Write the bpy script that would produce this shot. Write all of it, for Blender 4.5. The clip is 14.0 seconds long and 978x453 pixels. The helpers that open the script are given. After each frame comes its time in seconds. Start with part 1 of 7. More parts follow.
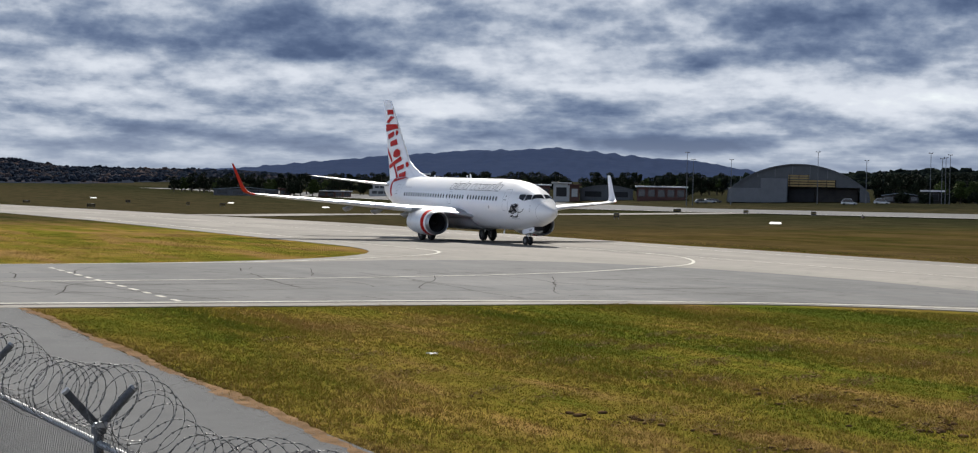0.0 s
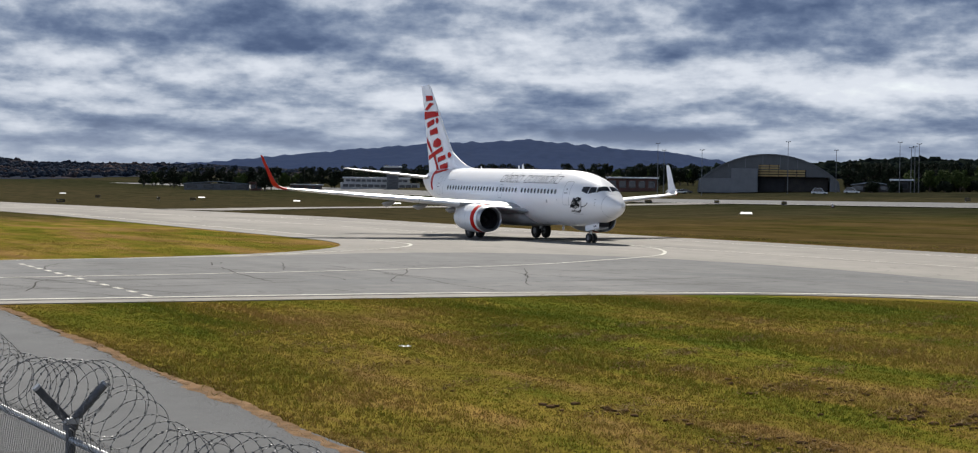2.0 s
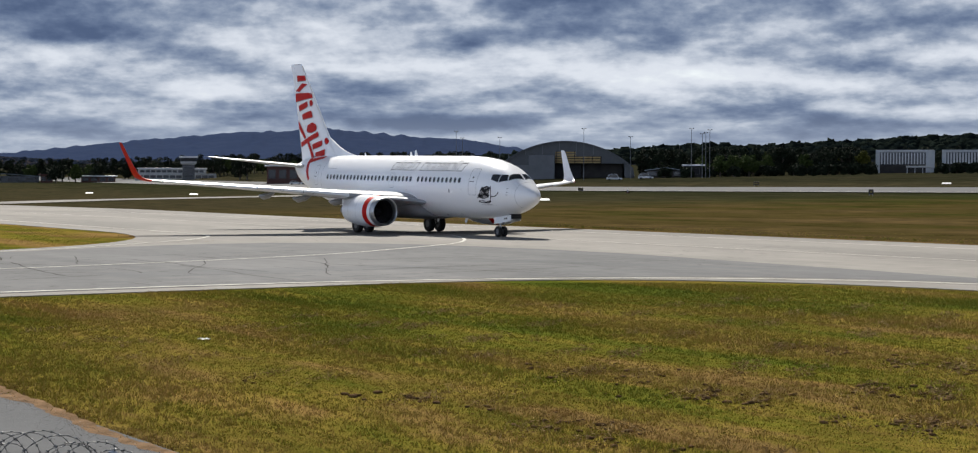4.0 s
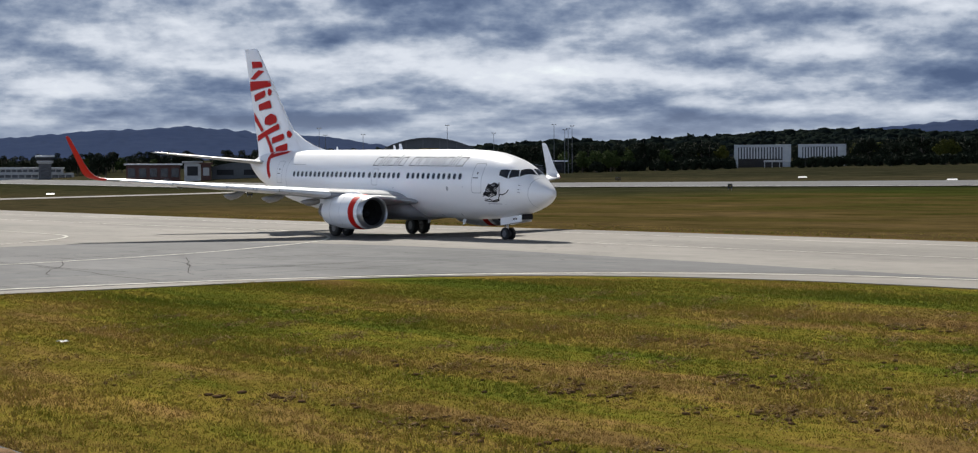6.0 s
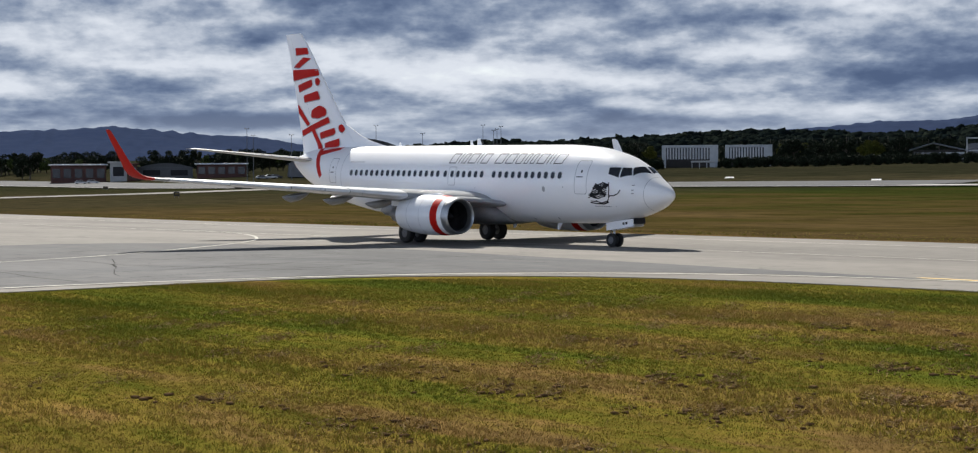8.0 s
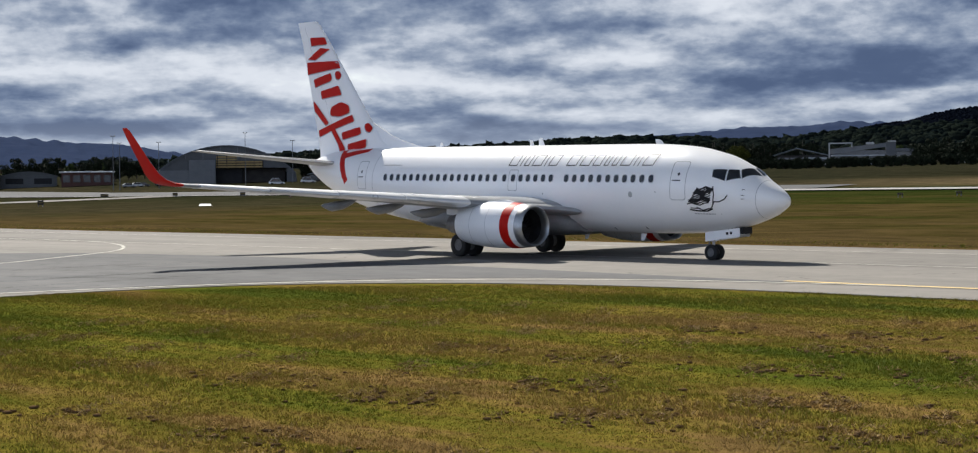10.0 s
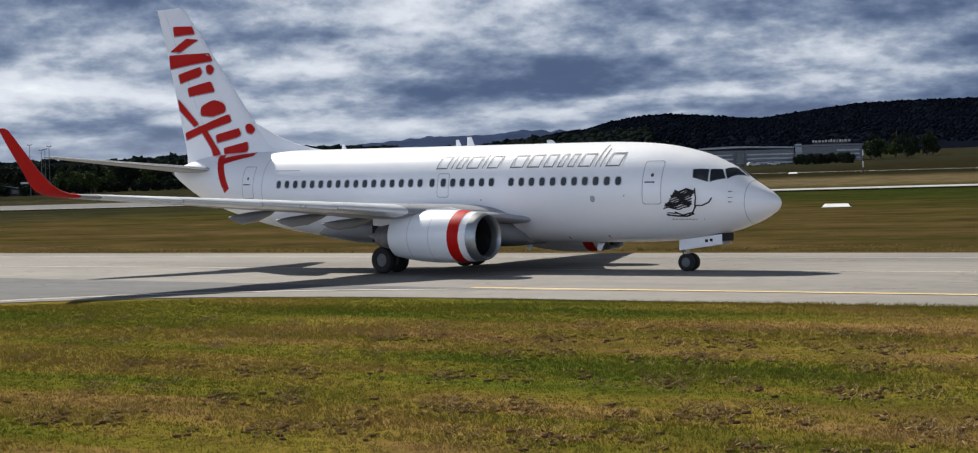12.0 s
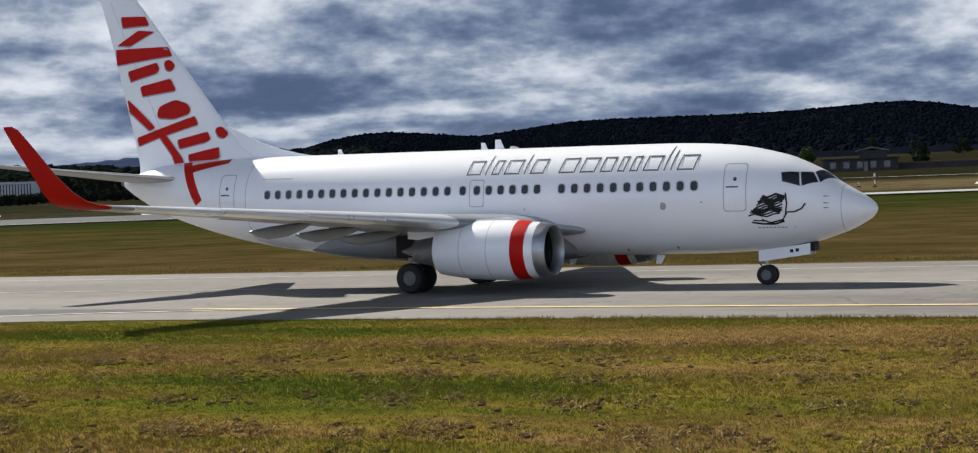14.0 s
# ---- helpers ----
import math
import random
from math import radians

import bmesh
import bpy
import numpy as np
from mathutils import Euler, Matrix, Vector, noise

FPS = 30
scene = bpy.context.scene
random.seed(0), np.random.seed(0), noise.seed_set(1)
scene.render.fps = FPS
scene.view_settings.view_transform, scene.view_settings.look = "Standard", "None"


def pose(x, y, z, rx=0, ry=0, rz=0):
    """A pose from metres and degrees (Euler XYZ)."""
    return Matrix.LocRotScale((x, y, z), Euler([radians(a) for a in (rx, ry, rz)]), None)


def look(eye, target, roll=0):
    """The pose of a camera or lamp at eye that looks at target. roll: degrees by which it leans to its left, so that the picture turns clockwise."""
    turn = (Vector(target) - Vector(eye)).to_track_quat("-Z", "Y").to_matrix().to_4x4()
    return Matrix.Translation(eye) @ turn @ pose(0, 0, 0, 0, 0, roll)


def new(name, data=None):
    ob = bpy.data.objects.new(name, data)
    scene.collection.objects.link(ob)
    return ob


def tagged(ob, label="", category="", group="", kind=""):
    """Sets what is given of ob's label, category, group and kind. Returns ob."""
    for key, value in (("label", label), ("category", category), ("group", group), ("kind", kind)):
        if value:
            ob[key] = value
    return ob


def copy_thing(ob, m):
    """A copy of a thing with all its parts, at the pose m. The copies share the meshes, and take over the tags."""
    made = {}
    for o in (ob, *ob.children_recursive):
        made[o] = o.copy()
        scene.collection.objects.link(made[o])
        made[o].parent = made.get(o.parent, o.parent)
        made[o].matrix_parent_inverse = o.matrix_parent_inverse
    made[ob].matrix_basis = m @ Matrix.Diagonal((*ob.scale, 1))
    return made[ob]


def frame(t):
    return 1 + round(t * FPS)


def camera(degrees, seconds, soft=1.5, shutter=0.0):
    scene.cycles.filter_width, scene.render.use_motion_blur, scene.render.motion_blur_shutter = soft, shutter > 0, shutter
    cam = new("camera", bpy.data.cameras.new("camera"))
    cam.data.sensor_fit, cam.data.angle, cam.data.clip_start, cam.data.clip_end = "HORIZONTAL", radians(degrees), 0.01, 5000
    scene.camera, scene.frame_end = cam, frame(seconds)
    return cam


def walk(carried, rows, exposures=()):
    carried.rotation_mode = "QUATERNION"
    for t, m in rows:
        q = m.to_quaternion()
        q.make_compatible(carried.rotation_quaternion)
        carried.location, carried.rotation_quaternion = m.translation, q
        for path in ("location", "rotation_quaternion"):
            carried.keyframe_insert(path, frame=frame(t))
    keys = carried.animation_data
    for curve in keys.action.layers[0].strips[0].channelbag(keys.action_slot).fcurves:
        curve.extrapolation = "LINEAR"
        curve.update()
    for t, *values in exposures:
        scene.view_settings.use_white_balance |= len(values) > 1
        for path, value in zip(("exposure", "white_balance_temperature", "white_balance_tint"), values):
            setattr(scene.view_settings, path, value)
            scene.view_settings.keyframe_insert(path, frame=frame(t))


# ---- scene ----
cam = camera(33.766, 14.0, 1.15)
EYE = Vector((0, 0, 3.28))

# seconds, heading from +y, tilt, roll (degrees)
AIM = [
    (0, -64.879, -0.861, 1.26),
    (0.5, -64.861, -0.920, 1.18),
    (1, -64.770, -0.998, 1.10),
    (1.5, -64.566, -1.088, 1.00),
    (2, -63.865, -1.121, 0.81),
    (2.5, -62.059, -1.232, 0.65),
    (3, -60.089, -1.326, 0.44),
    (3.5, -58.344, -1.403, 0.28),
    (4, -56.748, -1.472, 0.15),
    (6.5, -51.038, -1.596, -0.39),
    (7, -50.286, -1.595, -0.46),
    (9.5, -46.881, -1.466, -0.33),
    (10, -44.821, -1.391, -0.61),
    (10.5, -41.749, -1.355, -0.78),
    (11, -38.576, -1.303, -0.97),
    (11.5, -35.930, -1.267, -1.28),
    (12, -33.771, -1.227, -1.50),
    (12.5, -31.871, -1.168, -1.70),
    (13, -30.009, -1.102, -1.91),
    (13.5, -27.767, -1.008, -2.00),
    (14, -23.908, -0.880, -2.04),
]


def aim(az, tilt, roll):
    a, b = radians(az), radians(tilt)
    way = Vector((math.sin(a) * math.cos(b), math.cos(a) * math.cos(b), math.sin(b)))
    return look(EYE, EYE + way, roll)


walk(cam, [(t, aim(a, b, r)) for t, a, b, r in AIM], [(0.0, 0.52), (14.0, 0.52)])


# ---- light ----
SUN_AZ, SUN_EL = -66.0, 41.5
sun_way = Vector((math.sin(radians(SUN_AZ)) * math.cos(radians(SUN_EL)), math.cos(radians(SUN_AZ)) * math.cos(radians(SUN_EL)), math.sin(radians(SUN_EL))))
sun = new("sun", bpy.data.lights.new("sun", "SUN"))
sun.data.energy, sun.data.angle, sun.data.color = 5.0, radians(0.8), (1.0, 0.95, 0.87)
sun.matrix_world = look(sun_way * 300, (0, 0, 0))


class Nodes:
    """Short hand for node trees."""

    def __init__(self, tree):
        self.t = tree

    def put(self, kind, **values):
        n = self.t.nodes.new(kind)
        for k, v in values.items():
            n.inputs[k.replace("_", " ")].default_value = v
        return n

    def link(self, a, b):
        self.t.links.new(a, b)
        return self

    def ramp(self, source, stops, mode="LINEAR"):
        n = self.t.nodes.new("ShaderNodeValToRGB")
        n.color_ramp.interpolation = mode
        els = n.color_ramp.elements
        while len(els) < len(stops):
            els.new(0.5)
        for e, (p, c) in zip(els, stops):
            e.position, e.color = p, (*c, 1) if len(c) == 3 else c
        self.link(source, n.inputs[0])
        return n.outputs[0]

    def noise(self, where, scale, detail=4.0, rough=0.55, distort=0.0):
        n = self.put("ShaderNodeTexNoise", Scale=scale, Detail=detail, Roughness=rough, Distortion=distort)
        if where is not None:
            self.link(where, n.inputs["Vector"])
        return n.outputs["Fac"]

    def math(self, op, a, b=None, c=None):
        n = self.t.nodes.new("ShaderNodeMath")
        n.operation = op
        for i, v in enumerate((a, b, c)):
            if v is None:
                continue
            if isinstance(v, (int, float)):
                n.inputs[i].default_value = v
            else:
                self.link(v, n.inputs[i])
        return n.outputs[0]

    def mix(self, fac, a, b, how="MIX"):
        n = self.t.nodes.new("ShaderNodeMix")
        n.data_type, n.blend_type = "RGBA", how
        for i, v in ((0, fac), (6, a), (7, b)):
            if isinstance(v, (int, float)):
                n.inputs[i].default_value = v
            elif isinstance(v, tuple):
                n.inputs[i].default_value = (*v, 1)
            else:
                self.link(v, n.inputs[i])
        return n.outputs[2]

    def mapped(self, where, scale=(1, 1, 1), turn=(0, 0, 0), shift=(0, 0, 0)):
        n = self.t.nodes.new("ShaderNodeMapping")
        n.inputs["Scale"].default_value, n.inputs["Rotation"].default_value, n.inputs["Location"].default_value = scale, turn, shift
        self.link(where, n.inputs["Vector"])
        return n.outputs[0]


def make_sky():
    w = bpy.data.worlds.new("sky")
    scene.world = w
    w.use_nodes = True
    t = w.node_tree
    t.nodes.clear()
    N = Nodes(t)
    sky = t.nodes.new("ShaderNodeTexSky")
    sky.sky_type, sky.sun_disc = "NISHITA", False
    sky.sun_elevation, sky.sun_rotation = radians(SUN_EL), radians(SUN_AZ % 360)
    sky.air_density, sky.dust_density = 1.0, 0.6
    where = t.nodes.new("ShaderNodeTexCoord").outputs["Generated"]
    sep = t.nodes.new("ShaderNodeSeparateXYZ")
    N.link(where, sep.inputs[0])
    up = N.math("MAXIMUM", sep.outputs[2], 0.0)
    bearing = N.math("ARCTAN2", sep.outputs[0], sep.outputs[1])
    tier = N.math("MULTIPLY", N.math("LOGARITHM", N.math("ADD", up, 0.07), math.e), 4.4)
    com = t.nodes.new("ShaderNodeCombineXYZ")
    N.link(N.math("MULTIPLY", bearing, 7.0), com.inputs[0])
    N.link(tier, com.inputs[1])
    layer = com.outputs[0]
    # broad banks, billows lit on their upper sides, and ragged fine edges
    banks = N.noise(layer, 0.75, 2.0, 0.45)
    heap = N.mapped(layer, (1.35, 1, 1), (0, 0, 0), (3.1, 0.0, 0))
    puffs = N.noise(heap, 1.3, 5.0, 0.5)
    above = N.noise(N.mapped(heap, (1, 1, 1), (0, 0, 0), (0.0, 0.30, 0)), 1.3, 5.0, 0.5)
    small = N.mapped(layer, (2.1, 1, 1), (0, 0, 0), (0.7, 0.4, 0))
    lumps = N.math("ABSOLUTE", N.math("MULTIPLY_ADD", N.noise(small, 2.1, 4.0, 0.5), 2.0, -1.0))
    fine = N.noise(small, 6.0, 4.0, 0.6)
    body = N.math("ADD", N.math("MULTIPLY_ADD", banks, 0.38, 0.152), N.math("MULTIPLY", puffs, 0.26))
    body = N.math("ADD", body, N.math("MULTIPLY", fine, 0.10))
    body = N.math("SUBTRACT", body, N.math("MULTIPLY", lumps, 0.10))
    body = N.math("ADD", body, N.math("MULTIPLY", N.math("SUBTRACT", puffs, above), 0.30))
    # the cover is thinner towards the sun
    sunward = N.math("MAXIMUM", N.math("COSINE", N.math("SUBTRACT", bearing, radians(SUN_AZ))), 0.72)
    body = N.math("ADD", body, N.math("MULTIPLY_ADD", sunward, 0.17, -0.152))
    cloud = N.ramp(body, [(0.38, (0.050, 0.076, 0.143)), (0.45, (0.100, 0.138, 0.222)), (0.505, (0.185, 0.228, 0.308)), (0.555, (0.305, 0.345, 0.415)), (0.64, (0.54, 0.57, 0.62))], "B_SPLINE")
    gap = N.ramp(body, [(0.66, (0, 0, 0)), (0.78, (0.3, 0.3, 0.3))])
    # paler towards the horizon
    low = N.ramp(up, [(0.0, (0.7, 0.7, 0.7)), (0.05, (0.0, 0.0, 0.0))])
    cloud = N.mix(low, cloud, (0.315, 0.355, 0.425))
    clear = N.put("ShaderNodeBackground", Strength=0.1)
    N.link(sky.outputs[0], clear.inputs["Color"])
    # added fill: unseen sky behind the camera brightened for the airliner's near side
    front = N.math("MAXIMUM", N.math("MULTIPLY", sep.outputs[1], -1.0), 0.0)
    veil = N.put("ShaderNodeBackground", Strength=1.0)
    # unseen sky overhead is dimmed, as by dark cloud bases, to deepen shadows
    overhead_dim = N.ramp(up, [(0.13, (1, 1, 1)), (0.55, (0.30, 0.30, 0.30))])
    N.link(N.math("MULTIPLY", N.math("MULTIPLY_ADD", front, 3.0, 1.0), overhead_dim), veil.inputs["Strength"])
    N.link(cloud, veil.inputs["Color"])
    both = t.nodes.new("ShaderNodeMixShader")
    N.link(gap, both.inputs[0])
    N.link(veil.outputs[0], both.inputs[1])
    N.link(clear.outputs[0], both.inputs[2])
    out = t.nodes.new("ShaderNodeOutputWorld")
    N.link(both.outputs[0], out.inputs[0])


make_sky()


# ---- materials ----
def material(name):
    m = bpy.data.materials.new(name)
    m.use_nodes = True
    t = m.node_tree
    N = Nodes(t)
    shader = t.nodes["Principled BSDF"]
    geo = t.nodes.new("ShaderNodeNewGeometry")
    coord = t.nodes.new("ShaderNodeTexCoord")
    return m, N, shader, geo.outputs["Position"], coord.outputs["Object"], geo.outputs["Random Per Island"]


def bump(N, shader, height, strength=0.3, distance=0.02):
    b = N.put("ShaderNodeBump", Strength=strength, Distance=distance)
    N.link(height, b.inputs["Height"])
    N.link(b.outputs[0], shader.inputs["Normal"])


def surface(name, a, b, scale=3.0, rough=0.5, metal=0.0, fine=40.0, relief=0.0, spread=0.1, coat=0.0, spec=0.5):
    """Two tones worn into one another, a fine grain, and a roughness that varies with both."""
    m, N, s, place, obj, _ = material(name)
    broad = N.noise(obj, scale, 5.0, 0.6)
    grain = N.noise(obj, fine, 3.0, 0.6)
    both = N.math("ADD", N.math("MULTIPLY", broad, 0.7), N.math("MULTIPLY", grain, 0.3))
    N.link(N.ramp(both, [(0.35, a), (0.65, b)]), s.inputs["Base Color"])
    N.link(N.math("ADD", N.math("MULTIPLY", both, spread * 2), rough - spread), s.inputs["Roughness"])
    s.inputs["Metallic"].default_value = metal
    s.inputs["Coat Weight"].default_value = coat
    s.inputs["Specular IOR Level"].default_value = spec
    if relief:
        bump(N, s, both, relief)
    return m


GRASS_STOPS = [(0.37, (0.080, 0.106, 0.012)), (0.455, (0.136, 0.133, 0.017)), (0.53, (0.200, 0.153, 0.028)), (0.61, (0.250, 0.158, 0.056))]
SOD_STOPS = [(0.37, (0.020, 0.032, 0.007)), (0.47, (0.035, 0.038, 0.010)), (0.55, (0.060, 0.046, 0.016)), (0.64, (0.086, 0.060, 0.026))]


def grass_colour(N, place):
    """Green, worn yellow and bare brown, in long mown strips and patches."""
    strips = N.mapped(place, (0.24, 1.0, 1.0), (0, 0, radians(-6)))
    a = N.noise(strips, 0.22, 4.0, 0.55, 0.3)
    b = N.noise(strips, 1.1, 5.0, 0.6)
    c = N.noise(place, 9.0, 4.0, 0.6)
    m = N.math("ADD", N.math("MULTIPLY", a, 0.66), N.math("ADD", N.math("MULTIPLY", b, 0.24), N.math("MULTIPLY", c, 0.14)))
    sep = N.t.nodes.new("ShaderNodeSeparateXYZ")
    N.link(strips, sep.inputs[0])
    # swathes left by the mower, every other one greener
    swathe = N.math("SINE", N.math("ADD", N.math("MULTIPLY", sep.outputs[1], 1.25), N.math("MULTIPLY", N.noise(strips, 0.35, 2.0), 5.0)))
    m = N.math("ADD", m, N.math("MULTIPLY", N.math("MAXIMUM", N.math("MINIMUM", N.math("MULTIPLY", swathe, 2.5), 1.0), -1.0), 0.018))
    # scraped brown patches in the east, fresher turf in the west
    flat = N.t.nodes.new("ShaderNodeSeparateXYZ")
    N.link(place, flat.inputs[0])
    east = N.ramp(N.math("MULTIPLY_ADD", flat.outputs[0], 1 / 50, 1.0), [(0.40, (0, 0, 0)), (0.70, (1, 1, 1))])
    scrape = N.ramp(N.noise(N.mapped(place, (0.30, 1.0, 1.0), (0, 0, radians(-6)), (4.0, 0, 0)), 0.55, 5.0, 0.65), [(0.50, (0, 0, 0)), (0.60, (1, 1, 1))])
    m = N.math("ADD", m, N.math("MULTIPLY", N.math("MULTIPLY", scrape, east), 0.085))
    m = N.math("ADD", m, N.math("MULTIPLY_ADD", east, 0.022, -0.034))
    # yellowed where it meets the road
    edge = N.ramp(N.math("MULTIPLY", N.math("ADD", flat.outputs[1], N.math("MULTIPLY", b, 2.0)), 0.1), [(0.80, (1, 1, 1)), (1.12, (0, 0, 0))])
    m = N.math("ADD", m, N.math("MULTIPLY", edge, 0.075))
    return m, c


def grass_material():
    m, N, s, place, obj, _ = material("grass_ground")
    v, c = grass_colour(N, place)
    sep = N.t.nodes.new("ShaderNodeSeparateXYZ")
    N.link(place, sep.inputs[0])
    # browner beside the taxiway, greener towards the runway
    along = N.ramp(N.math("MULTIPLY", sep.outputs[1], 1 / 600), [(0.115, (0.5, 0.5, 0.5)), (0.125, (0.95, 0.95, 0.95)), (0.17, (0.92, 0.92, 0.92)), (0.23, (0.78, 0.78, 0.78)), (0.30, (0.38, 0.38, 0.38)), (0.37, (0.12, 0.12, 0.12))])
    v = N.math("ADD", v, N.math("MULTIPLY", N.math("SUBTRACT", along, 0.5), 0.2))
    west = N.math("MULTIPLY", sep.outputs[0], -1 / 600)
    # broad blotches beyond the taxiway
    blot = N.noise(N.mapped(place, (0.45, 1.0, 1.0), (0, 0, radians(4))), 0.085, 6.0, 0.6)
    far_v = N.math("ADD", N.math("MULTIPLY_ADD", blot, 0.46, 0.165), N.math("MULTIPLY", c, 0.18))
    far_v = N.math("ADD", far_v, N.math("MULTIPLY", N.math("SUBTRACT", along, 0.5), 0.2))
    # the island between the taxiways is worn yellow
    v = N.math("ADD", v, N.math("MULTIPLY", N.ramp(west, [(0.11, (0, 0, 0)), (0.13, (1, 1, 1))]), 0.045))
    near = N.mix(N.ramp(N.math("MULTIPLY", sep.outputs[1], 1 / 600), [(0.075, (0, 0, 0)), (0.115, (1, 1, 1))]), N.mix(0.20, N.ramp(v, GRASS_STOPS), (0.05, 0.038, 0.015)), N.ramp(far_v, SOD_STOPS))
    dry = N.ramp(N.math("MULTIPLY", sep.outputs[1], 1 / 600), [(0.435, (0, 0, 0)), (0.455, (1, 1, 1)), (0.495, (1, 1, 1)), (0.52, (0, 0, 0))])
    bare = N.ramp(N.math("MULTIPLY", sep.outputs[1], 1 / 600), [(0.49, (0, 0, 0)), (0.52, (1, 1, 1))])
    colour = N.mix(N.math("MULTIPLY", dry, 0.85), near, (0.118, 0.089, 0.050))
    # brown verge beyond the runway, with cloud shade painted into its colour
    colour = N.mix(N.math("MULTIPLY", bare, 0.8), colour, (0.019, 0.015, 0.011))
    # a dry fringe at the far edge of the taxiway
    fringe = N.ramp(N.math("MULTIPLY", N.math("ADD", sep.outputs[1], N.math("MULTIPLY", c, 0.8)), 1 / 600), [(0.1188, (0, 0, 0)), (0.1192, (0.8, 0.8, 0.8)), (0.1204, (0.7, 0.7, 0.7)), (0.1218, (0, 0, 0))])
    colour = N.mix(fringe, colour, (0.19, 0.115, 0.050))
    # darker grey-olive tone towards the far west
    west_dark = N.ramp(N.math("ADD", west, N.math("MULTIPLY", N.math("SUBTRACT", c, 0.5), 0.1)), [(0.24, (0, 0, 0)), (0.33, (0.85, 0.85, 0.85))])
    colour = N.mix(west_dark, colour, N.ramp(v, [(0.4, (0.019, 0.021, 0.012)), (0.6, (0.042, 0.037, 0.021))]))
    # tussocks and scuffs of all sizes
    scuff = N.ramp(N.noise(N.mapped(place, (0.6, 1, 1)), 0.32, 8.0, 0.72), [(0.36, (0.62, 0.64, 0.66)), (0.52, (1, 1, 1)), (0.66, (1.28, 1.24, 1.2))])
    colour = N.mix(1.0, colour, scuff, "MULTIPLY")
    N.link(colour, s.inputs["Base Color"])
    s.inputs["Roughness"].default_value = 0.95
    s.inputs["Specular IOR Level"].default_value = 0.0
    bump(N, s, N.noise(place, 14.0, 6.0, 0.7), 0.8, 0.08)
    return m


def pavement_material(name, dark, light, joint=0.0):
    m, N, s, place, obj, _ = material(name)
    broad = N.noise(N.mapped(place, (0.25, 1, 1)), 0.12, 5.0, 0.6, 0.5)
    mid = N.noise(place, 0.9, 5.0, 0.6)
    fine = N.noise(place, 30.0, 3.0, 0.7)
    v = N.math("ADD", N.math("MULTIPLY", broad, 0.55), N.math("ADD", N.math("MULTIPLY", mid, 0.25), N.math("MULTIPLY", fine, 0.2)))
    colour = N.ramp(v, [(0.34, dark), (0.64, light)])
    # fine dark cracks along the edges of irregular fields
    vor = N.t.nodes.new("ShaderNodeTexVoronoi")
    vor.feature = "DISTANCE_TO_EDGE"
    vor.inputs["Scale"].default_value = 0.085
    bent = N.put("ShaderNodeTexNoise", Scale=0.35, Detail=5.0)
    N.link(place, bent.inputs["Vector"])
    vm = N.t.nodes.new("ShaderNodeVectorMath")
    vm.operation = "MULTIPLY_ADD"
    N.link(bent.outputs["Color"], vm.inputs[0])
    vm.inputs[1].default_value = (9, 9, 0)
    N.link(place, vm.inputs[2])
    N.link(vm.outputs[0], vor.inputs["Vector"])
    crack = N.math("MULTIPLY", N.ramp(vor.outputs["Distance"], [(0.0, (1, 1, 1)), (0.014, (0, 0, 0))]), N.ramp(mid, [(0.44, (0, 0, 0)), (0.62, (0.55, 0.55, 0.55))]))
    colour = N.mix(crack, colour, (0.03, 0.03, 0.03))
    N.link(colour, s.inputs["Base Color"])
    s.inputs["Roughness"].default_value = 0.88
    s.inputs["Specular IOR Level"].default_value = 0.08
    bump(N, s, N.math("SUBTRACT", fine, N.math("MULTIPLY", crack, 3.0)), 0.25, 0.01)
    return m


M_GRASS = grass_material()
M_TAXI = pavement_material("taxiway_concrete", (0.150, 0.143, 0.133), (0.285, 0.268, 0.243))
M_BRANCH = pavement_material("taxiway_asphalt", (0.078, 0.080, 0.083), (0.178, 0.178, 0.178))
M_GRAVEL = pavement_material("perimeter_asphalt", (0.062, 0.065, 0.069), (0.125, 0.128, 0.132))
M_RUNWAY = pavement_material("runway_asphalt", (0.085, 0.088, 0.092), (0.135, 0.137, 0.14))
M_LINE = surface("line_paint", (0.38, 0.37, 0.33), (0.66, 0.645, 0.58), 0.8, 0.8, fine=12, spec=0.05)
M_PALE = pavement_material("pale_concrete", (0.30, 0.295, 0.28), (0.44, 0.43, 0.41))
M_YELLOW = surface("yellow_line_paint", (0.60, 0.44, 0.20), (0.80, 0.61, 0.32), 0.8, 0.8, fine=12, spec=0.05)
M_SOIL = surface("bare_soil", (0.085, 0.058, 0.034), (0.27, 0.175, 0.105), 2.2, 0.95, fine=22, relief=0.25, spec=0.0)
M_WHITE = surface("white_aircraft_paint", (0.85, 0.855, 0.86), (0.89, 0.89, 0.892), 0.6, 0.30, fine=9, spread=0.015, coat=0.25)
# wing grey, set darker to hold the shade on the undersides
M_WING = surface("shaded_grey_wing_paint", (0.25, 0.258, 0.268), (0.33, 0.34, 0.35), 0.9, 0.35, fine=9)
# mid grey of the small fairings; on the belly it stands for shade
M_FAIRING = surface("fairing_grey_and_belly_shade", (0.15, 0.155, 0.162), (0.21, 0.215, 0.222), 0.9, 0.4, fine=9)
M_RED = surface("red_aircraft_paint", (0.44, 0.007, 0.004), (0.52, 0.011, 0.006), 0.8, 0.5, fine=9)
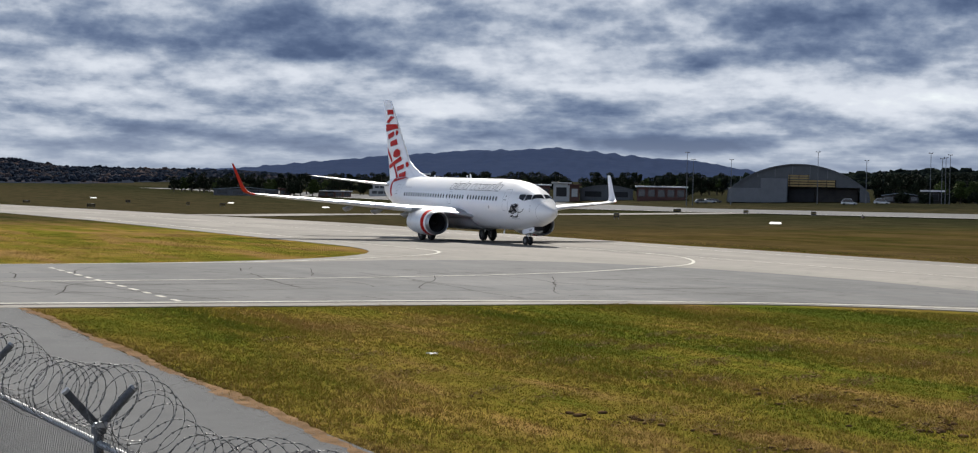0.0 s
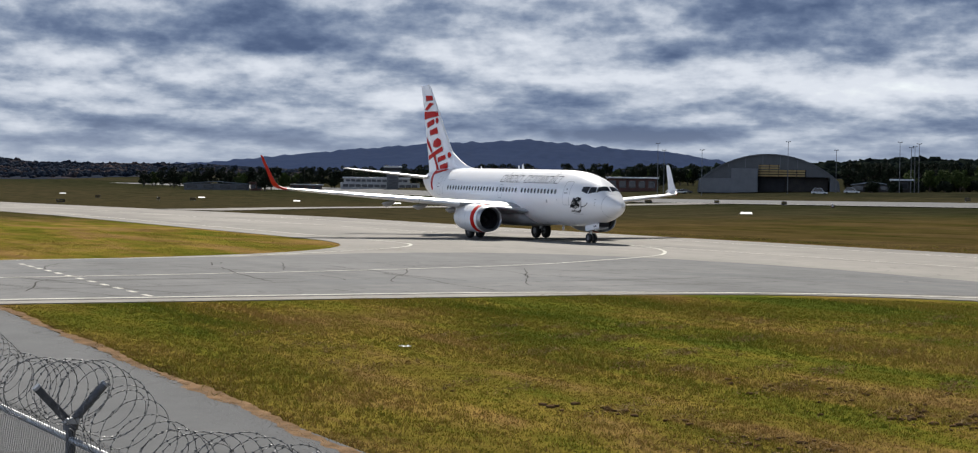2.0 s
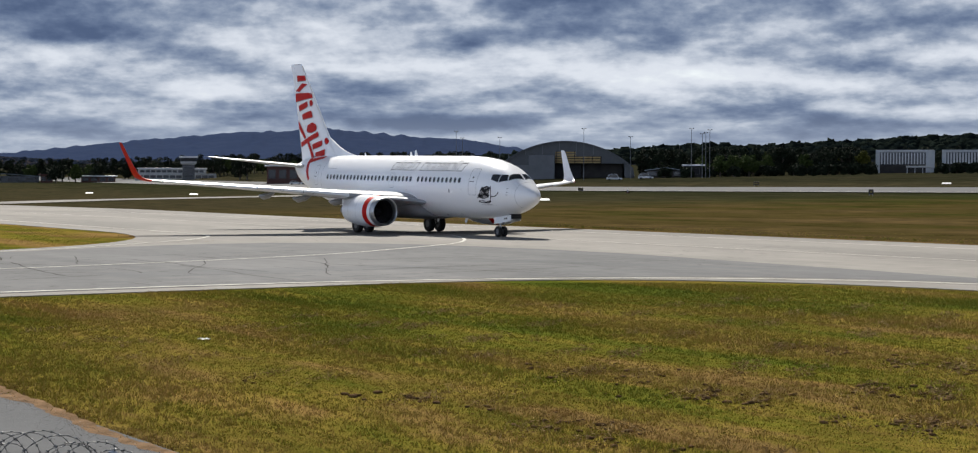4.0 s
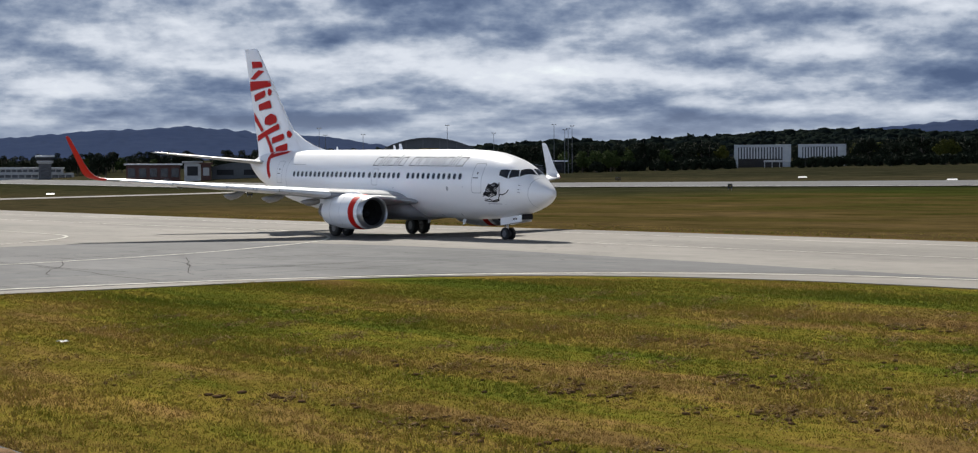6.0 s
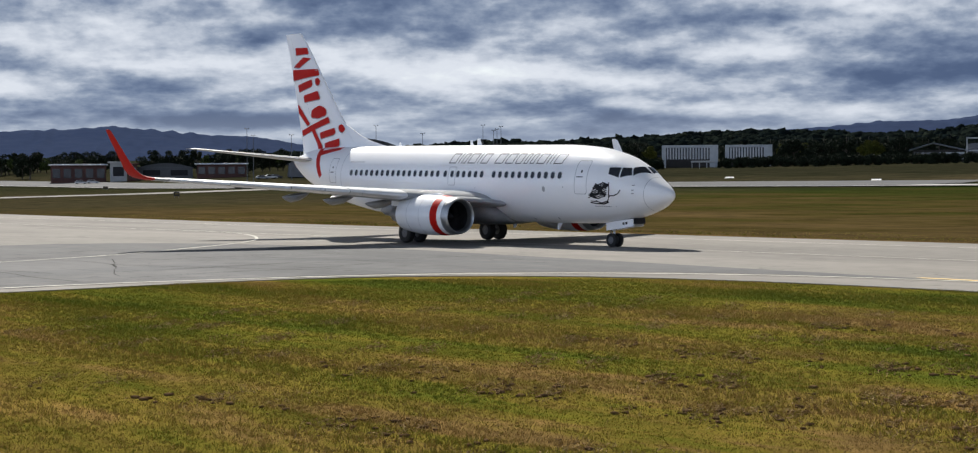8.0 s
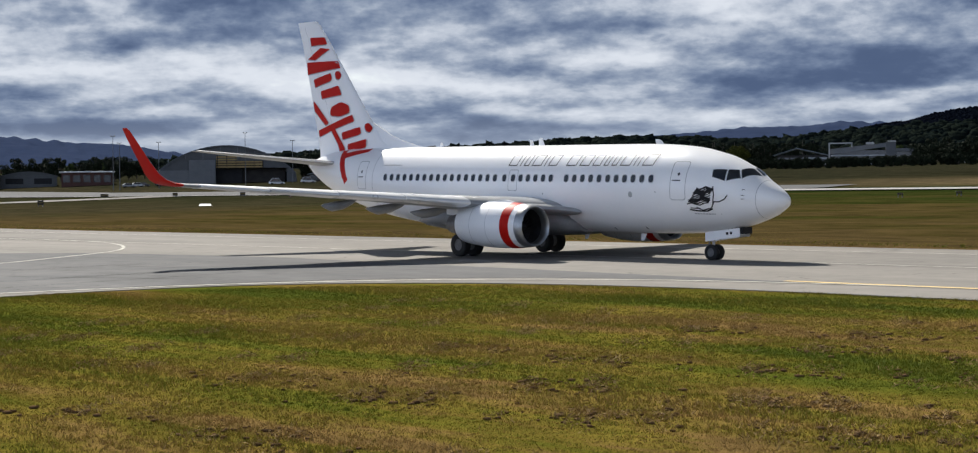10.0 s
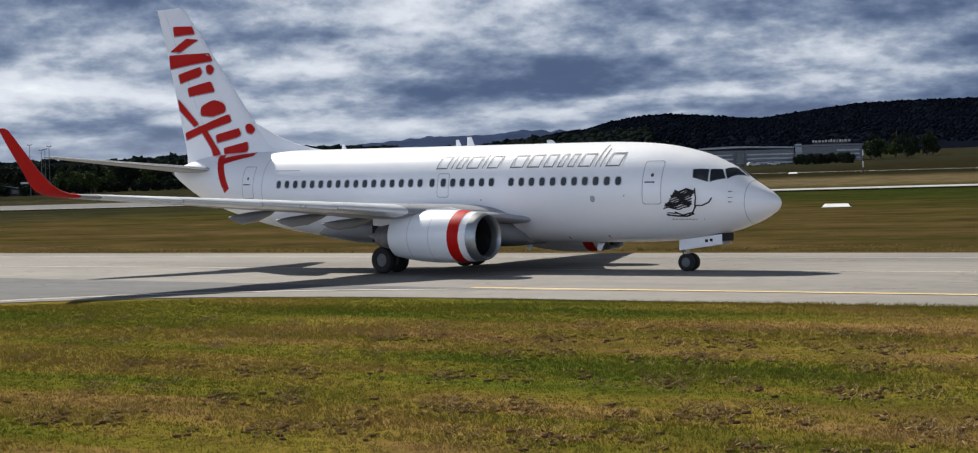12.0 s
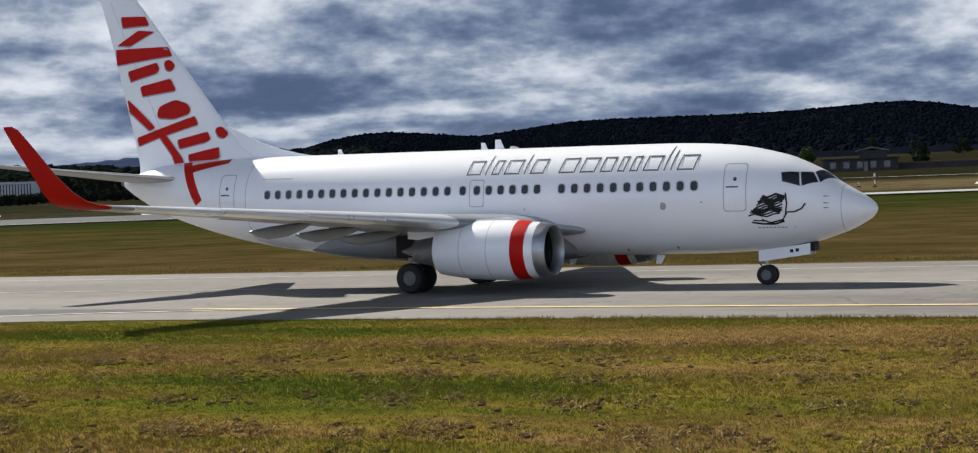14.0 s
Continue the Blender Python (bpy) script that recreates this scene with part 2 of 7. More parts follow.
M_RED.node_tree.nodes["Principled BSDF"].inputs["Specular IOR Level"].default_value = 0.12
M_SURROUND = surface("window_surround_paint", (0.55, 0.555, 0.56), (0.64, 0.645, 0.65), 3, 0.45)
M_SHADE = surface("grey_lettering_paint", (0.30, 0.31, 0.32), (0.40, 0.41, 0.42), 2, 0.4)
M_TITLE = surface("dark_grey_paint", (0.045, 0.047, 0.052), (0.075, 0.078, 0.083), 2, 0.4)
M_BLACK = surface("black_paint", (0.010, 0.010, 0.012), (0.022, 0.022, 0.024), 3, 0.65, spec=0.2)
M_SEAM = surface("panel_seam_sealant", (0.36, 0.37, 0.38), (0.48, 0.49, 0.50), 3, 0.5)
M_LIP = surface("bare_aluminium", (0.30, 0.31, 0.32), (0.42, 0.43, 0.44), 4, 0.42, 0.95)
M_STEEL = surface("dark_landing_gear_steel", (0.10, 0.10, 0.105), (0.22, 0.22, 0.225), 5, 0.45, 0.5)
M_GEARW = surface("white_gear_paint", (0.55, 0.56, 0.57), (0.72, 0.72, 0.73), 3, 0.45)
M_TYRE = surface("tyre_rubber", (0.007, 0.007, 0.007), (0.017, 0.0165, 0.016), 5, 0.8)
M_FAN = surface("dark_fan_titanium", (0.014, 0.014, 0.016), (0.035, 0.035, 0.038), 5, 0.5, 0.4)
M_GALV = surface("galvanised_steel", (0.30, 0.31, 0.32), (0.55, 0.56, 0.57), 14, 0.45, 0.75, fine=90)
M_WIRE = surface("weathered_razor_wire", (0.08, 0.082, 0.085), (0.26, 0.265, 0.27), 30, 0.5, 0.6)


def glass_material():
    m, N, s, place, obj, _ = material("dark_cabin_glass")
    s.inputs["Base Color"].default_value = (0.012, 0.014, 0.018, 1)
    N.link(N.math("ADD", N.math("MULTIPLY", N.noise(obj, 3.0), 0.08), 0.06), s.inputs["Roughness"])
    s.inputs["Specular IOR Level"].default_value = 0.6
    return m


M_GLASS = glass_material()


# ---- building helpers ----
def mesh_of(name, bm, mat, smooth=None):
    me = bpy.data.meshes.new(name)
    bm.normal_update()
    bm.to_mesh(me)
    bm.free()
    for m in mat if isinstance(mat, (list, tuple)) else [mat]:
        me.materials.append(m)
    if smooth is not None:
        me.polygons.foreach_set("use_smooth", [True] * len(me.polygons))
        if smooth:
            me.set_sharp_from_angle(angle=radians(smooth))
    return me


def part(name, bm, mat, parent=None, label="", smooth=None):
    ob = new(name, mesh_of(name, bm, mat, smooth))
    if parent is not None:
        ob.parent = parent
    return tagged(ob, label)


def thing(name, label, category, group="", kind=""):
    ob = new(name)
    ob.empty_display_size = 0.3
    return tagged(ob, label, category, group, kind)


def box(bm, x0, x1, y0, y1, z0, z1, bev=0.0):
    r = bmesh.ops.create_cube(bm, size=1.0)
    for v in r["verts"]:
        v.co = Vector((x0 + (v.co.x + 0.5) * (x1 - x0), y0 + (v.co.y + 0.5) * (y1 - y0), z0 + (v.co.z + 0.5) * (z1 - z0)))
    if bev:
        es = list({e for v in r["verts"] for e in v.link_edges})
        bmesh.ops.bevel(bm, geom=es, offset=bev, segments=2, affect="EDGES", profile=0.5)
    return r["verts"]


def tube(bm, a, b, ra, rb=None, n=12, caps=True):
    a, b = Vector(a), Vector(b)
    rb = ra if rb is None else rb
    q = (b - a).to_track_quat("Z", "Y")
    rings = []
    for p, r in ((a, ra), (b, rb)):
        rings.append([bm.verts.new(p + q @ Vector((r * math.cos(i * math.tau / n), r * math.sin(i * math.tau / n), 0))) for i in range(n)])
    for i in range(n):
        bm.faces.new((rings[0][i], rings[0][(i + 1) % n], rings[1][(i + 1) % n], rings[1][i]))
    if caps:
        bm.faces.new(rings[0][::-1])
        bm.faces.new(rings[1])


def loft(bm, rings, close=True, cap=(True, True)):
    """Skin rings of equal count, each a list of points."""
    vs = [[bm.verts.new(p) for p in r] for r in rings]
    n = len(vs[0])
    for a, b in zip(vs, vs[1:]):
        for i in range(n if close else n - 1):
            j = (i + 1) % n
            bm.faces.new((a[i], a[j], b[j], b[i]))
    if cap[0]:
        bm.faces.new(vs[0][::-1])
    if cap[1]:
        bm.faces.new(vs[-1])
    bmesh.ops.recalc_face_normals(bm, faces=bm.faces[:])
    return vs


def turned(bm, profile, axis_at, n=36, cap=(False, False), squash=None):
    """A body turned round the x axis through axis_at = (y, z): profile of (x, radius)."""
    y, z = axis_at
    rings = []
    for x, r in profile:
        ring = []
        for i in range(n):
            a = i * math.tau / n
            cy, cz = math.cos(a) * r, math.sin(a) * r
            if squash and cz < 0:
                cz *= squash(x)
            ring.append((x, y + cy, z + cz))
        rings.append(ring)
    return loft(bm, rings, True, cap)


# ---- ground ----
RISE_Y = (-9000, 75, 230, 262, 330, 560, 700, 1000, 1600, 9000)
RISE_Z = (0, 0, 2.3, 2.7, 6.0, 11.0, 15.5, 22.0, 38.0, 60.0)


def height(x, y):
    z = float(np.interp(y, RISE_Y, RISE_Z))
    z += 0.0014 * max(-400.0, min(0.0, x)) * max(0.0, min(1.0, (y - 75) / 155))
    z += 0.010 * min(max(0.0, -x - 430), 900)
    return z


def spot(az, dist):
    """The place on the ground at a bearing and distance from the viewing bank."""
    x, y = dist * math.sin(radians(az)), dist * math.cos(radians(az))
    return Vector((x, y, height(x, y)))


def make_ground():
    xs = sorted(set([-4500, -3500, -2600, -2000, -1600, -1330] + list(range(-1200, -430, 80)) + [-430] + list(range(-400, 420, 20)) + [500, 700, 1000, 1500, 2500, 4500]))
    ys = sorted(set([-4500, -2500, -1200, -600, -300, -150] + list(range(-80, 80, 10)) + [75] + list(range(90, 350, 12)) + [230, 262, 330, 400, 460, 560, 630, 700, 850, 1000, 1300, 1600, 2200, 3200, 4500]))
    bm = bmesh.new()
    g = [[bm.verts.new((x, y, height(x, y))) for y in ys] for x in xs]
    for i in range(len(xs) - 1):
        for j in range(len(ys) - 1):
            bm.faces.new((g[i][j], g[i + 1][j], g[i + 1][j + 1], g[i][j + 1]))
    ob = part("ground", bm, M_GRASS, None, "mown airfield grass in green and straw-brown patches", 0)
    tagged(ob, "", "grass", "", "structure")


def slab(name, outline, z, mat, label, category="pavement", parent=None):
    """A paved sheet with a low edge, lying on the ground."""
    bm = bmesh.new()
    top = [bm.verts.new((x, y, z + height(x, y))) for x, y in outline]
    low = [bm.verts.new((x, y, -0.2 + height(x, y))) for x, y in outline]
    bm.faces.new(top)
    n = len(outline)
    for i in range(n):
        bm.faces.new((top[i], low[i], low[(i + 1) % n], top[(i + 1) % n]))
    bmesh.ops.recalc_face_normals(bm, faces=bm.faces[:])
    bmesh.ops.triangulate(bm, faces=[f for f in bm.faces if len(f.verts) > 4])
    ob = part(name, bm, mat, parent, label)
    if parent is None:
        tagged(ob, "", category, "", "structure")
    return ob


def curve_pts(a, b, c, n=14):
    """A quadratic bend from a to c by way of b."""
    return [tuple((1 - t) ** 2 * Vector(a) + 2 * t * (1 - t) * Vector(b) + t * t * Vector(c)) for t in [i / n for i in range(n + 1)]]


def ribbon(name, pts, width, z, mat, parent, label=""):
    """A painted line along pts."""
    bm = bmesh.new()
    pts = [Vector(p) for p in pts]
    rows = []
    for i, p in enumerate(pts):
        d = (pts[min(i + 1, len(pts) - 1)] - pts[max(i - 1, 0)]).normalized()
        s = Vector((-d.y, d.x)) * width / 2
        rows.append([bm.verts.new((q.x, q.y, z + height(q.x, q.y))) for q in (p + s, p - s)])
    for a, b in zip(rows, rows[1:]):
        bm.faces.new((a[0], a[1], b[1], b[0]))
    bmesh.ops.recalc_face_normals(bm, faces=bm.faces[:])
    for f in bm.faces:
        if f.normal.z < 0:
            f.normal_flip()
    return part(name, bm, mat, parent, label)


make_ground()
FAR_EDGE, NEAR_EDGE = 71.3, 41.0
near_bend = curve_pts((-46.2, 27.0), (-45.6, 41.0), (-26.0, 41.0))
isle_bend = curve_pts((-75.5, 15.0), (-84.0, 39.6), (-112.0, 38.6))
taxiway = slab("taxiway", [(-430, 62), (-430, 30)] + [(-300, 36)] + [(-200, 39.5)] + isle_bend[::-1] + [(-73.6, 6.0), (-73.0, -120), (-46.5, -120), (-46.6, 7.6)] + near_bend + [(160, 40.3), (160, FAR_EDGE), (-60, FAR_EDGE), (-120, 71.6), (-200, 76.0)],
               0.03, M_TAXI, "sunlit pale concrete taxiway with a crossing branch")
branch = slab("taxiway_branch", [(-72.8, -119), (-47.6, -119), (-47.8, 24.0)] + curve_pts((-47.8, 24.0), (-47.0, 44.6), (-28.0, 44.9), 10) + [(-60, 47.5)] + curve_pts((-60, 47.5), (-92, 47), (-77.0, 24.0), 10) + [(-74.0, 8.0)],
              0.038, M_BRANCH, "darker patched asphalt of the taxiway branch")
perimeter = slab("perimeter_road", [(-46.7, 7.3), (-46.7, -14), (60, -14), (60, 7.5), (-15, 7.6), (-30, 7.3)], 0.025, M_GRAVEL, "worn grey perimeter road with gravel edge")


# ---- airliner ----
PITCH = 0.0155
HULL = [(3.77, 2.74, 2.80, 0.03), (3.71, 2.62, 2.94, 0.17), (3.58, 2.46, 3.07, 0.34), (3.37, 2.33, 3.22, 0.52), (3.0, 2.12, 3.45, 0.80), (2.5, 1.92, 3.75, 1.06), (2.05, 1.77, 4.09, 1.25),
        (1.5, 1.62, 4.37, 1.44), (0.95, 1.51, 4.62, 1.57), (0.35, 1.42, 4.80, 1.68), (-0.7, 1.32, 5.03, 1.80), (-1.85, 1.26, 5.15, 1.86), (-3.2, 1.23, 5.21, 1.88), (-5, 1.21, 5.22, 1.88),
        (-9, 1.21, 5.22, 1.88), (-13, 1.21, 5.22, 1.88), (-16, 1.22, 5.22, 1.88), (-18, 1.30, 5.22, 1.87), (-20, 1.52, 5.22, 1.83), (-22, 1.86, 5.21, 1.70), (-24, 2.36, 5.19, 1.43), (-26, 3.02, 4.98, 0.96),
        (-27.3, 3.68, 4.66, 0.50), (-27.9, 4.06, 4.52, 0.23)]


def hull(x):
    """The fuselage at x: bottom, top and half width, on a smooth curve through the stations."""
    i = 0
    while i < len(HULL) - 2 and HULL[i + 1][0] > x:
        i += 1
    p0, p1, p2, p3 = HULL[max(i - 1, 0)], HULL[i], HULL[i + 1], HULL[min(i + 2, len(HULL) - 1)]
    h = p2[0] - p1[0]
    t = max(0.0, min(1.0, (x - p1[0]) / h))
    out = []
    for k in (1, 2, 3):
        m1 = (p2[k] - p0[k]) / (p2[0] - p0[0]) * h
        m2 = (p3[k] - p1[k]) / (p3[0] - p1[0]) * h
        out.append((2 * t ** 3 - 3 * t * t + 1) * p1[k] + (t ** 3 - 2 * t * t + t) * m1 + (-2 * t ** 3 + 3 * t * t) * p2[k] + (t ** 3 - t * t) * m2)
    return out


def hull_mid(x):
    b, t, w = hull(x)
    return b + (t - b) * 0.495


def hull_point(x, a, off=0.0):
    """A point of the skin at x; a in radians from the crown, positive on the starboard side."""
    b, t, w = hull(x)
    c = b + (t - b) * 0.495
    up = (t - c) if math.cos(a) > 0 else (c - b)
    return Vector((x, -(w + off) * math.sin(a), c + (up + off) * math.cos(a)))


def hull_angle(x, z):
    b, t, w = hull(x)
    c = b + (t - b) * 0.495
    r = (z - c) / ((t - c) if z > c else (c - b))
    return math.acos(max(-1, min(1, r)))


def tilt(bm):
    for v in bm.verts:
        v.co.z -= PITCH * (v.co.x + 10)
    return bm


def skin_patch(bm, corners, off=0.006, n=3, side=1, angles=False):
    """A patch that lies on the fuselage, from four corners (x, z) or (x, angle)."""
    c = [(x, z if angles else hull_angle(x, z)) for x, z in corners]
    grid = []
    for i in range(n + 1):
        u = i / n
        row = []
        for j in range(n + 1):
            v = j / n
            x = (c[0][0] * (1 - u) + c[1][0] * u) * (1 - v) + (c[3][0] * (1 - u) + c[2][0] * u) * v
            a = (c[0][1] * (1 - u) + c[1][1] * u) * (1 - v) + (c[3][1] * (1 - u) + c[2][1] * u) * v
            p = hull_point(x, a * side, off)
            row.append(bm.verts.new(p))
        grid.append(row)
    for i in range(n):
        for j in range(n):
            f = bm.faces.new((grid[i][j], grid[i + 1][j], grid[i + 1][j + 1], grid[i][j + 1]))
            f.normal_update()
            mid = f.calc_center_median()
            if f.normal.dot(mid - Vector((mid.x, 0, hull_mid(mid.x)))) < 0:
                f.normal_flip()
    return grid


def rounded_patch(bm, x0, x1, z0, z1, off, side=1, r=0.35, n=5):
    """A rounded upright window or door leaf that follows the skin."""
    cx, cz, hx, hz_ = (x0 + x1) / 2, (z0 + z1) / 2, (x1 - x0) / 2, (z1 - z0) / 2
    rad = r * min(hx, hz_) * 2
    pts = []
    for q in range(4):
        sx, sz = ((1, 1), (-1, 1), (-1, -1), (1, -1))[q]
        for k in range(n):
            a = math.pi / 2 * (q + k / (n - 1))
            pts.append((cx + sx * (hx - rad) + rad * math.cos(a), cz + sz * (hz_ - rad) + rad * math.sin(a)))
    if hz_ > 0.3:
        full = []
        for i, (xa, za) in enumerate(pts):
            xb, zb = pts[(i + 1) % len(pts)]
            m = 12 if abs(zb - za) > 0.3 else 1
            full += [(xa + (xb - xa) * k / m, za + (zb - za) * k / m) for k in range(m)]
        pts = full
    rim = [bm.verts.new(hull_point(x, hull_angle(x, z) * side, off)) for x, z in pts]
    return rim


def window_patch(bm, x0, x1, z0, z1, off, side, r=0.4):
    rim = rounded_patch(bm, x0, x1, z0, z1, off, side, r)
    f = bm.faces.new(rim if side < 0 else rim[::-1])
    f.normal_update()
    if f.normal.y * side > 0:
        f.normal_flip()


def outline_patch(bm, x0, x1, z0, z1, width, off, side, r=0.2):
    a = rounded_patch(bm, x0, x1, z0, z1, off, side, r, 6)
    b = rounded_patch(bm, x0 + width, x1 - width, z0 + width, z1 - width, off, side, r, 6)
    for i in range(len(a)):
        j = (i + 1) % len(a)
        f = bm.faces.new((a[i], a[j], b[j], b[i]))
        f.normal_update()
        if f.normal.y * side > 0:
            f.normal_flip()


def aerofoil(chord, thick, n=14):
    """Points (back from the leading edge, up) round a wing section."""
    out = []
    for i in range(n + 1):
        t = 0.5 * (1 + math.cos(math.pi * i / n))
        y = 5 * thick * (0.2969 * math.sqrt(t) - 0.126 * t - 0.3516 * t * t + 0.2843 * t ** 3 - 0.1015 * t ** 4)
        out.append((t * chord, y * chord * 1.1))
    for i in range(1, n):
        t = 0.5 * (1 - math.cos(math.pi * i / n))
        y = 5 * thick * (0.2969 * math.sqrt(t) - 0.126 * t - 0.3516 * t * t + 0.2843 * t ** 3 - 0.1015 * t ** 4)
        out.append((t * chord, -y * chord * 0.75))
    return out


def lifting(bm, sections, side=-1):
    """Sections: (span y, leading edge x, z, chord, thickness, lean): a wing, stabiliser or winglet."""
    rings = []
    for y, x, z, c, th, lean in sections:
        ring = []
        for a, u in aerofoil(c, th):
            ring.append((x - a, side * (y - u * math.sin(lean)), z + u * math.cos(lean)))
        rings.append(ring)
    loft(bm, rings, True, (True, True))


plane = thing("airliner", "white twin-engine jet airliner with red tail markings taxiing on its wheels", "airliner")

WIN_X = [-19.69 + 0.4975 * i for i in range(17)] + [-11.10, -10.52, -10.03, -9.55, -9.07, -8.58, -8.09, -7.13, -6.63, -6.14, -5.64, -5.14, -4.63, -4.14, -3.65, -3.16, -2.66, -2.16]


def make_fuselage():
    bm = bmesh.new()
    xs = [3.77, 3.75, 3.71, 3.66, 3.58, 3.49, 3.37, 3.2] + [3.0 - 0.25 * i for i in range(16)] + [-1.2 - 0.4 * i for i in range(9)] + [-5 - 1.0 * i for i in range(12)] + [-17 - 0.5 * i for i in range(22)] + [-27.9]
    n = 56
    rings = [[hull_point(x, i * math.tau / n) for i in range(n)] for x in xs]
    loft(bm, rings, True, (True, True))
    body = part("fuselage", tilt(bm), M_WHITE, plane, "glossy white fuselage", 40)
    # tail cone exhaust
    bm = bmesh.new()
    turned(bm, [(-27.8, 0.20), (-28.0, 0.19), (-28.12, 0.16), (-28.12, 0.12), (-27.9, 0.11)], (0, 4.32), 20)
    part("tail_exhaust", tilt(bm), M_STEEL, body, "dark steel exhaust at the tail cone", 30)
    # wing-body fairing under the belly
    bm = bmesh.new()
    rings = []
    for x, w, lo, hi in ((-7.0, 1.1, 1.18, 1.8), (-7.4, 1.8, 1.08, 2.2), (-8.0, 2.05, 1.02, 2.45), (-10, 2.15, 0.98, 2.5), (-13, 2.15, 0.98, 2.45), (-15.5, 2.0, 1.04, 2.3), (-17.2, 1.5, 1.2, 2.0), (-18.4, 0.7, 1.36, 1.7)):
        rings.append([(x, w * math.copysign(abs(math.cos(a)) ** 0.6, math.cos(a)), (lo + hi) / 2 + (hi - lo) / 2 * math.copysign(abs(math.sin(a)) ** 0.8, math.sin(a))) for a in [i * math.tau / 28 for i in range(28)]])
    loft(bm, rings)
    # darker grey here holds the shade under the belly
    part("belly_fairing", tilt(bm), M_FAIRING, plane, "grey belly fairing with shade in its colour", 40)
    for side in (1, -1):
        for x in WIN_X:
            bm = bmesh.new()
            window_patch(bm, x - 0.165, x + 0.165, 3.47, 3.87, 0.004, side)
            w = part("window_surround", tilt(bm), M_SURROUND, body)
            bm = bmesh.new()
            window_patch(bm, x - 0.125, x + 0.125, 3.51, 3.83, 0.008, side)
            part("cabin_window", tilt(bm), M_GLASS, body, "dark rounded cabin window")
        # service doors and the overwing exit
        for name, x0, x1, z0, z1 in (("service_door", -1.13, -0.33, 2.76, 4.42), ("aft_service_door", -22.05, -21.30, 3.05, 4.50), ("overwing_exit", -10.83, -10.23, 3.06, 4.06)):
            bm = bmesh.new()
            outline_patch(bm, x0, x1, z0, z1, 0.03, 0.007, side, 0.16)
            d = part(name, tilt(bm), M_SEAM, body, "door outlined by a grey seam")
            if name != "overwing_exit":
                bm = bmesh.new()
                window_patch(bm, (x0 + x1) / 2 - 0.06, (x0 + x1) / 2 + 0.06, z1 - 0.62, z1 - 0.48, 0.009, side, 0.5)
                window_patch(bm, x0 + 0.10, x0 + 0.52, z1 - 0.84, z1 - 0.79, 0.009, side, 0.3)
                part("door_handle", tilt(bm), M_TITLE, d, "small dark door port and handle")
    # seams round the hull: radome, forward and aft joints
    for x, w in ((2.72, 0.02), (-20.75, 0.025)):
        bm = bmesh.new()
        n = 48
        a = [bm.verts.new(hull_point(x - w / 2, i * math.tau / n, 0.004)) for i in range(n)]
        b = [bm.verts.new(hull_point(x + w / 2, i * math.tau / n, 0.004)) for i in range(n)]
        for i in range(n):
            bm.faces.new((a[i], b[i], b[(i + 1) % n], a[(i + 1) % n]))
        bmesh.ops.recalc_face_normals(bm, faces=bm.faces[:])
        part("skin_seam", tilt(bm), M_SEAM, body)
    # flight deck panes
    panes = [[(0.80, 4.06), (1.34, 4.06), (1.42, 3.60), (0.86, 3.76)], [(1.40, 4.06), (1.76, 4.05), (1.98, 3.71), (1.50, 3.60)], [(2.03, 9), (1.83, 4.05), (2.05, 3.70), (2.46, 9)]]
    panes = [[(x, max(0.06, hull_angle(x, z))) for x, z in c] for c in panes]
    for side in (1, -1):
        for c in panes:
            bm = bmesh.new()
            mid = (sum(p[0] for p in c) / 4, sum(p[1] for p in c) / 4)
            big = [(mid[0] + (x - mid[0]) * 1.09, max(0.015, mid[1] + (a - mid[1]) * 1.07)) for x, a in c]
            skin_patch(bm, big, 0.003, 8, side, True)
            f = part("windscreen_frame", tilt(bm), M_SEAM, body, "", 0)
            bm = bmesh.new()
            skin_patch(bm, c, 0.008, 8, side, True)
            part("windscreen_pane", tilt(bm), M_GLASS, body, "dark flight deck window", 0)
    # blade aerials on the crown
    for x, hgt, c in ((-10.15, 0.40, 0.42), (-10.85, 0.30, 0.30), (-17.2, 0.24, 0.28), (-6.4, 0.05, 0.5)):
        bm = bmesh.new()
        rings = []
        for k, s in ((0, 1.0), (1, 0.55)):
            rings.append([(x - k * hgt * 0.45 - a * s, u * s, 5.18 + k * hgt) for a, u in aerofoil(c, 0.12, 6)])
        loft(bm, rings)
        part("blade_aerial", tilt(bm), M_WHITE, body)
    for x, z in ((-7.3, 1.18), (-3.9, 1.2)):
        bm = bmesh.new()
        rings = [[(x - k * 0.18 - a * (1 - 0.4 * k), u, z - k * 0.32) for a, u in aerofoil(0.34, 0.12, 6)] for k in (0, 1)]
        loft(bm, rings)
        part("belly_aerial", tilt(bm), M_WHITE, body)
    # probes on the nose
    for z in (3.25, 3.02, 2.86):
        bm = bmesh.new()
        p = hull_point(2.22, hull_angle(2.22, z - 0.02), 0.0)
        tube(bm, p, p + Vector((0.0, -0.07, 0)), 0.02, 0.015, 8)
        tube(bm, p + Vector((-0.02, -0.07, 0)), p + Vector((0.16, -0.07, 0)), 0.015, 0.008, 8)
        part("pitot_probe", tilt(bm), M_STEEL, body)
    # small ports and drain marks low on the hull
    for x, z, r in ((-3.3, 2.98, 0.11), (-5.0, 1.42, 0.05), (-3.1, 1.5, 0.05), (-1.9, 3.1, 0.03), (-8.6, 2.95, 0.03)):
        bm = bmesh.new()
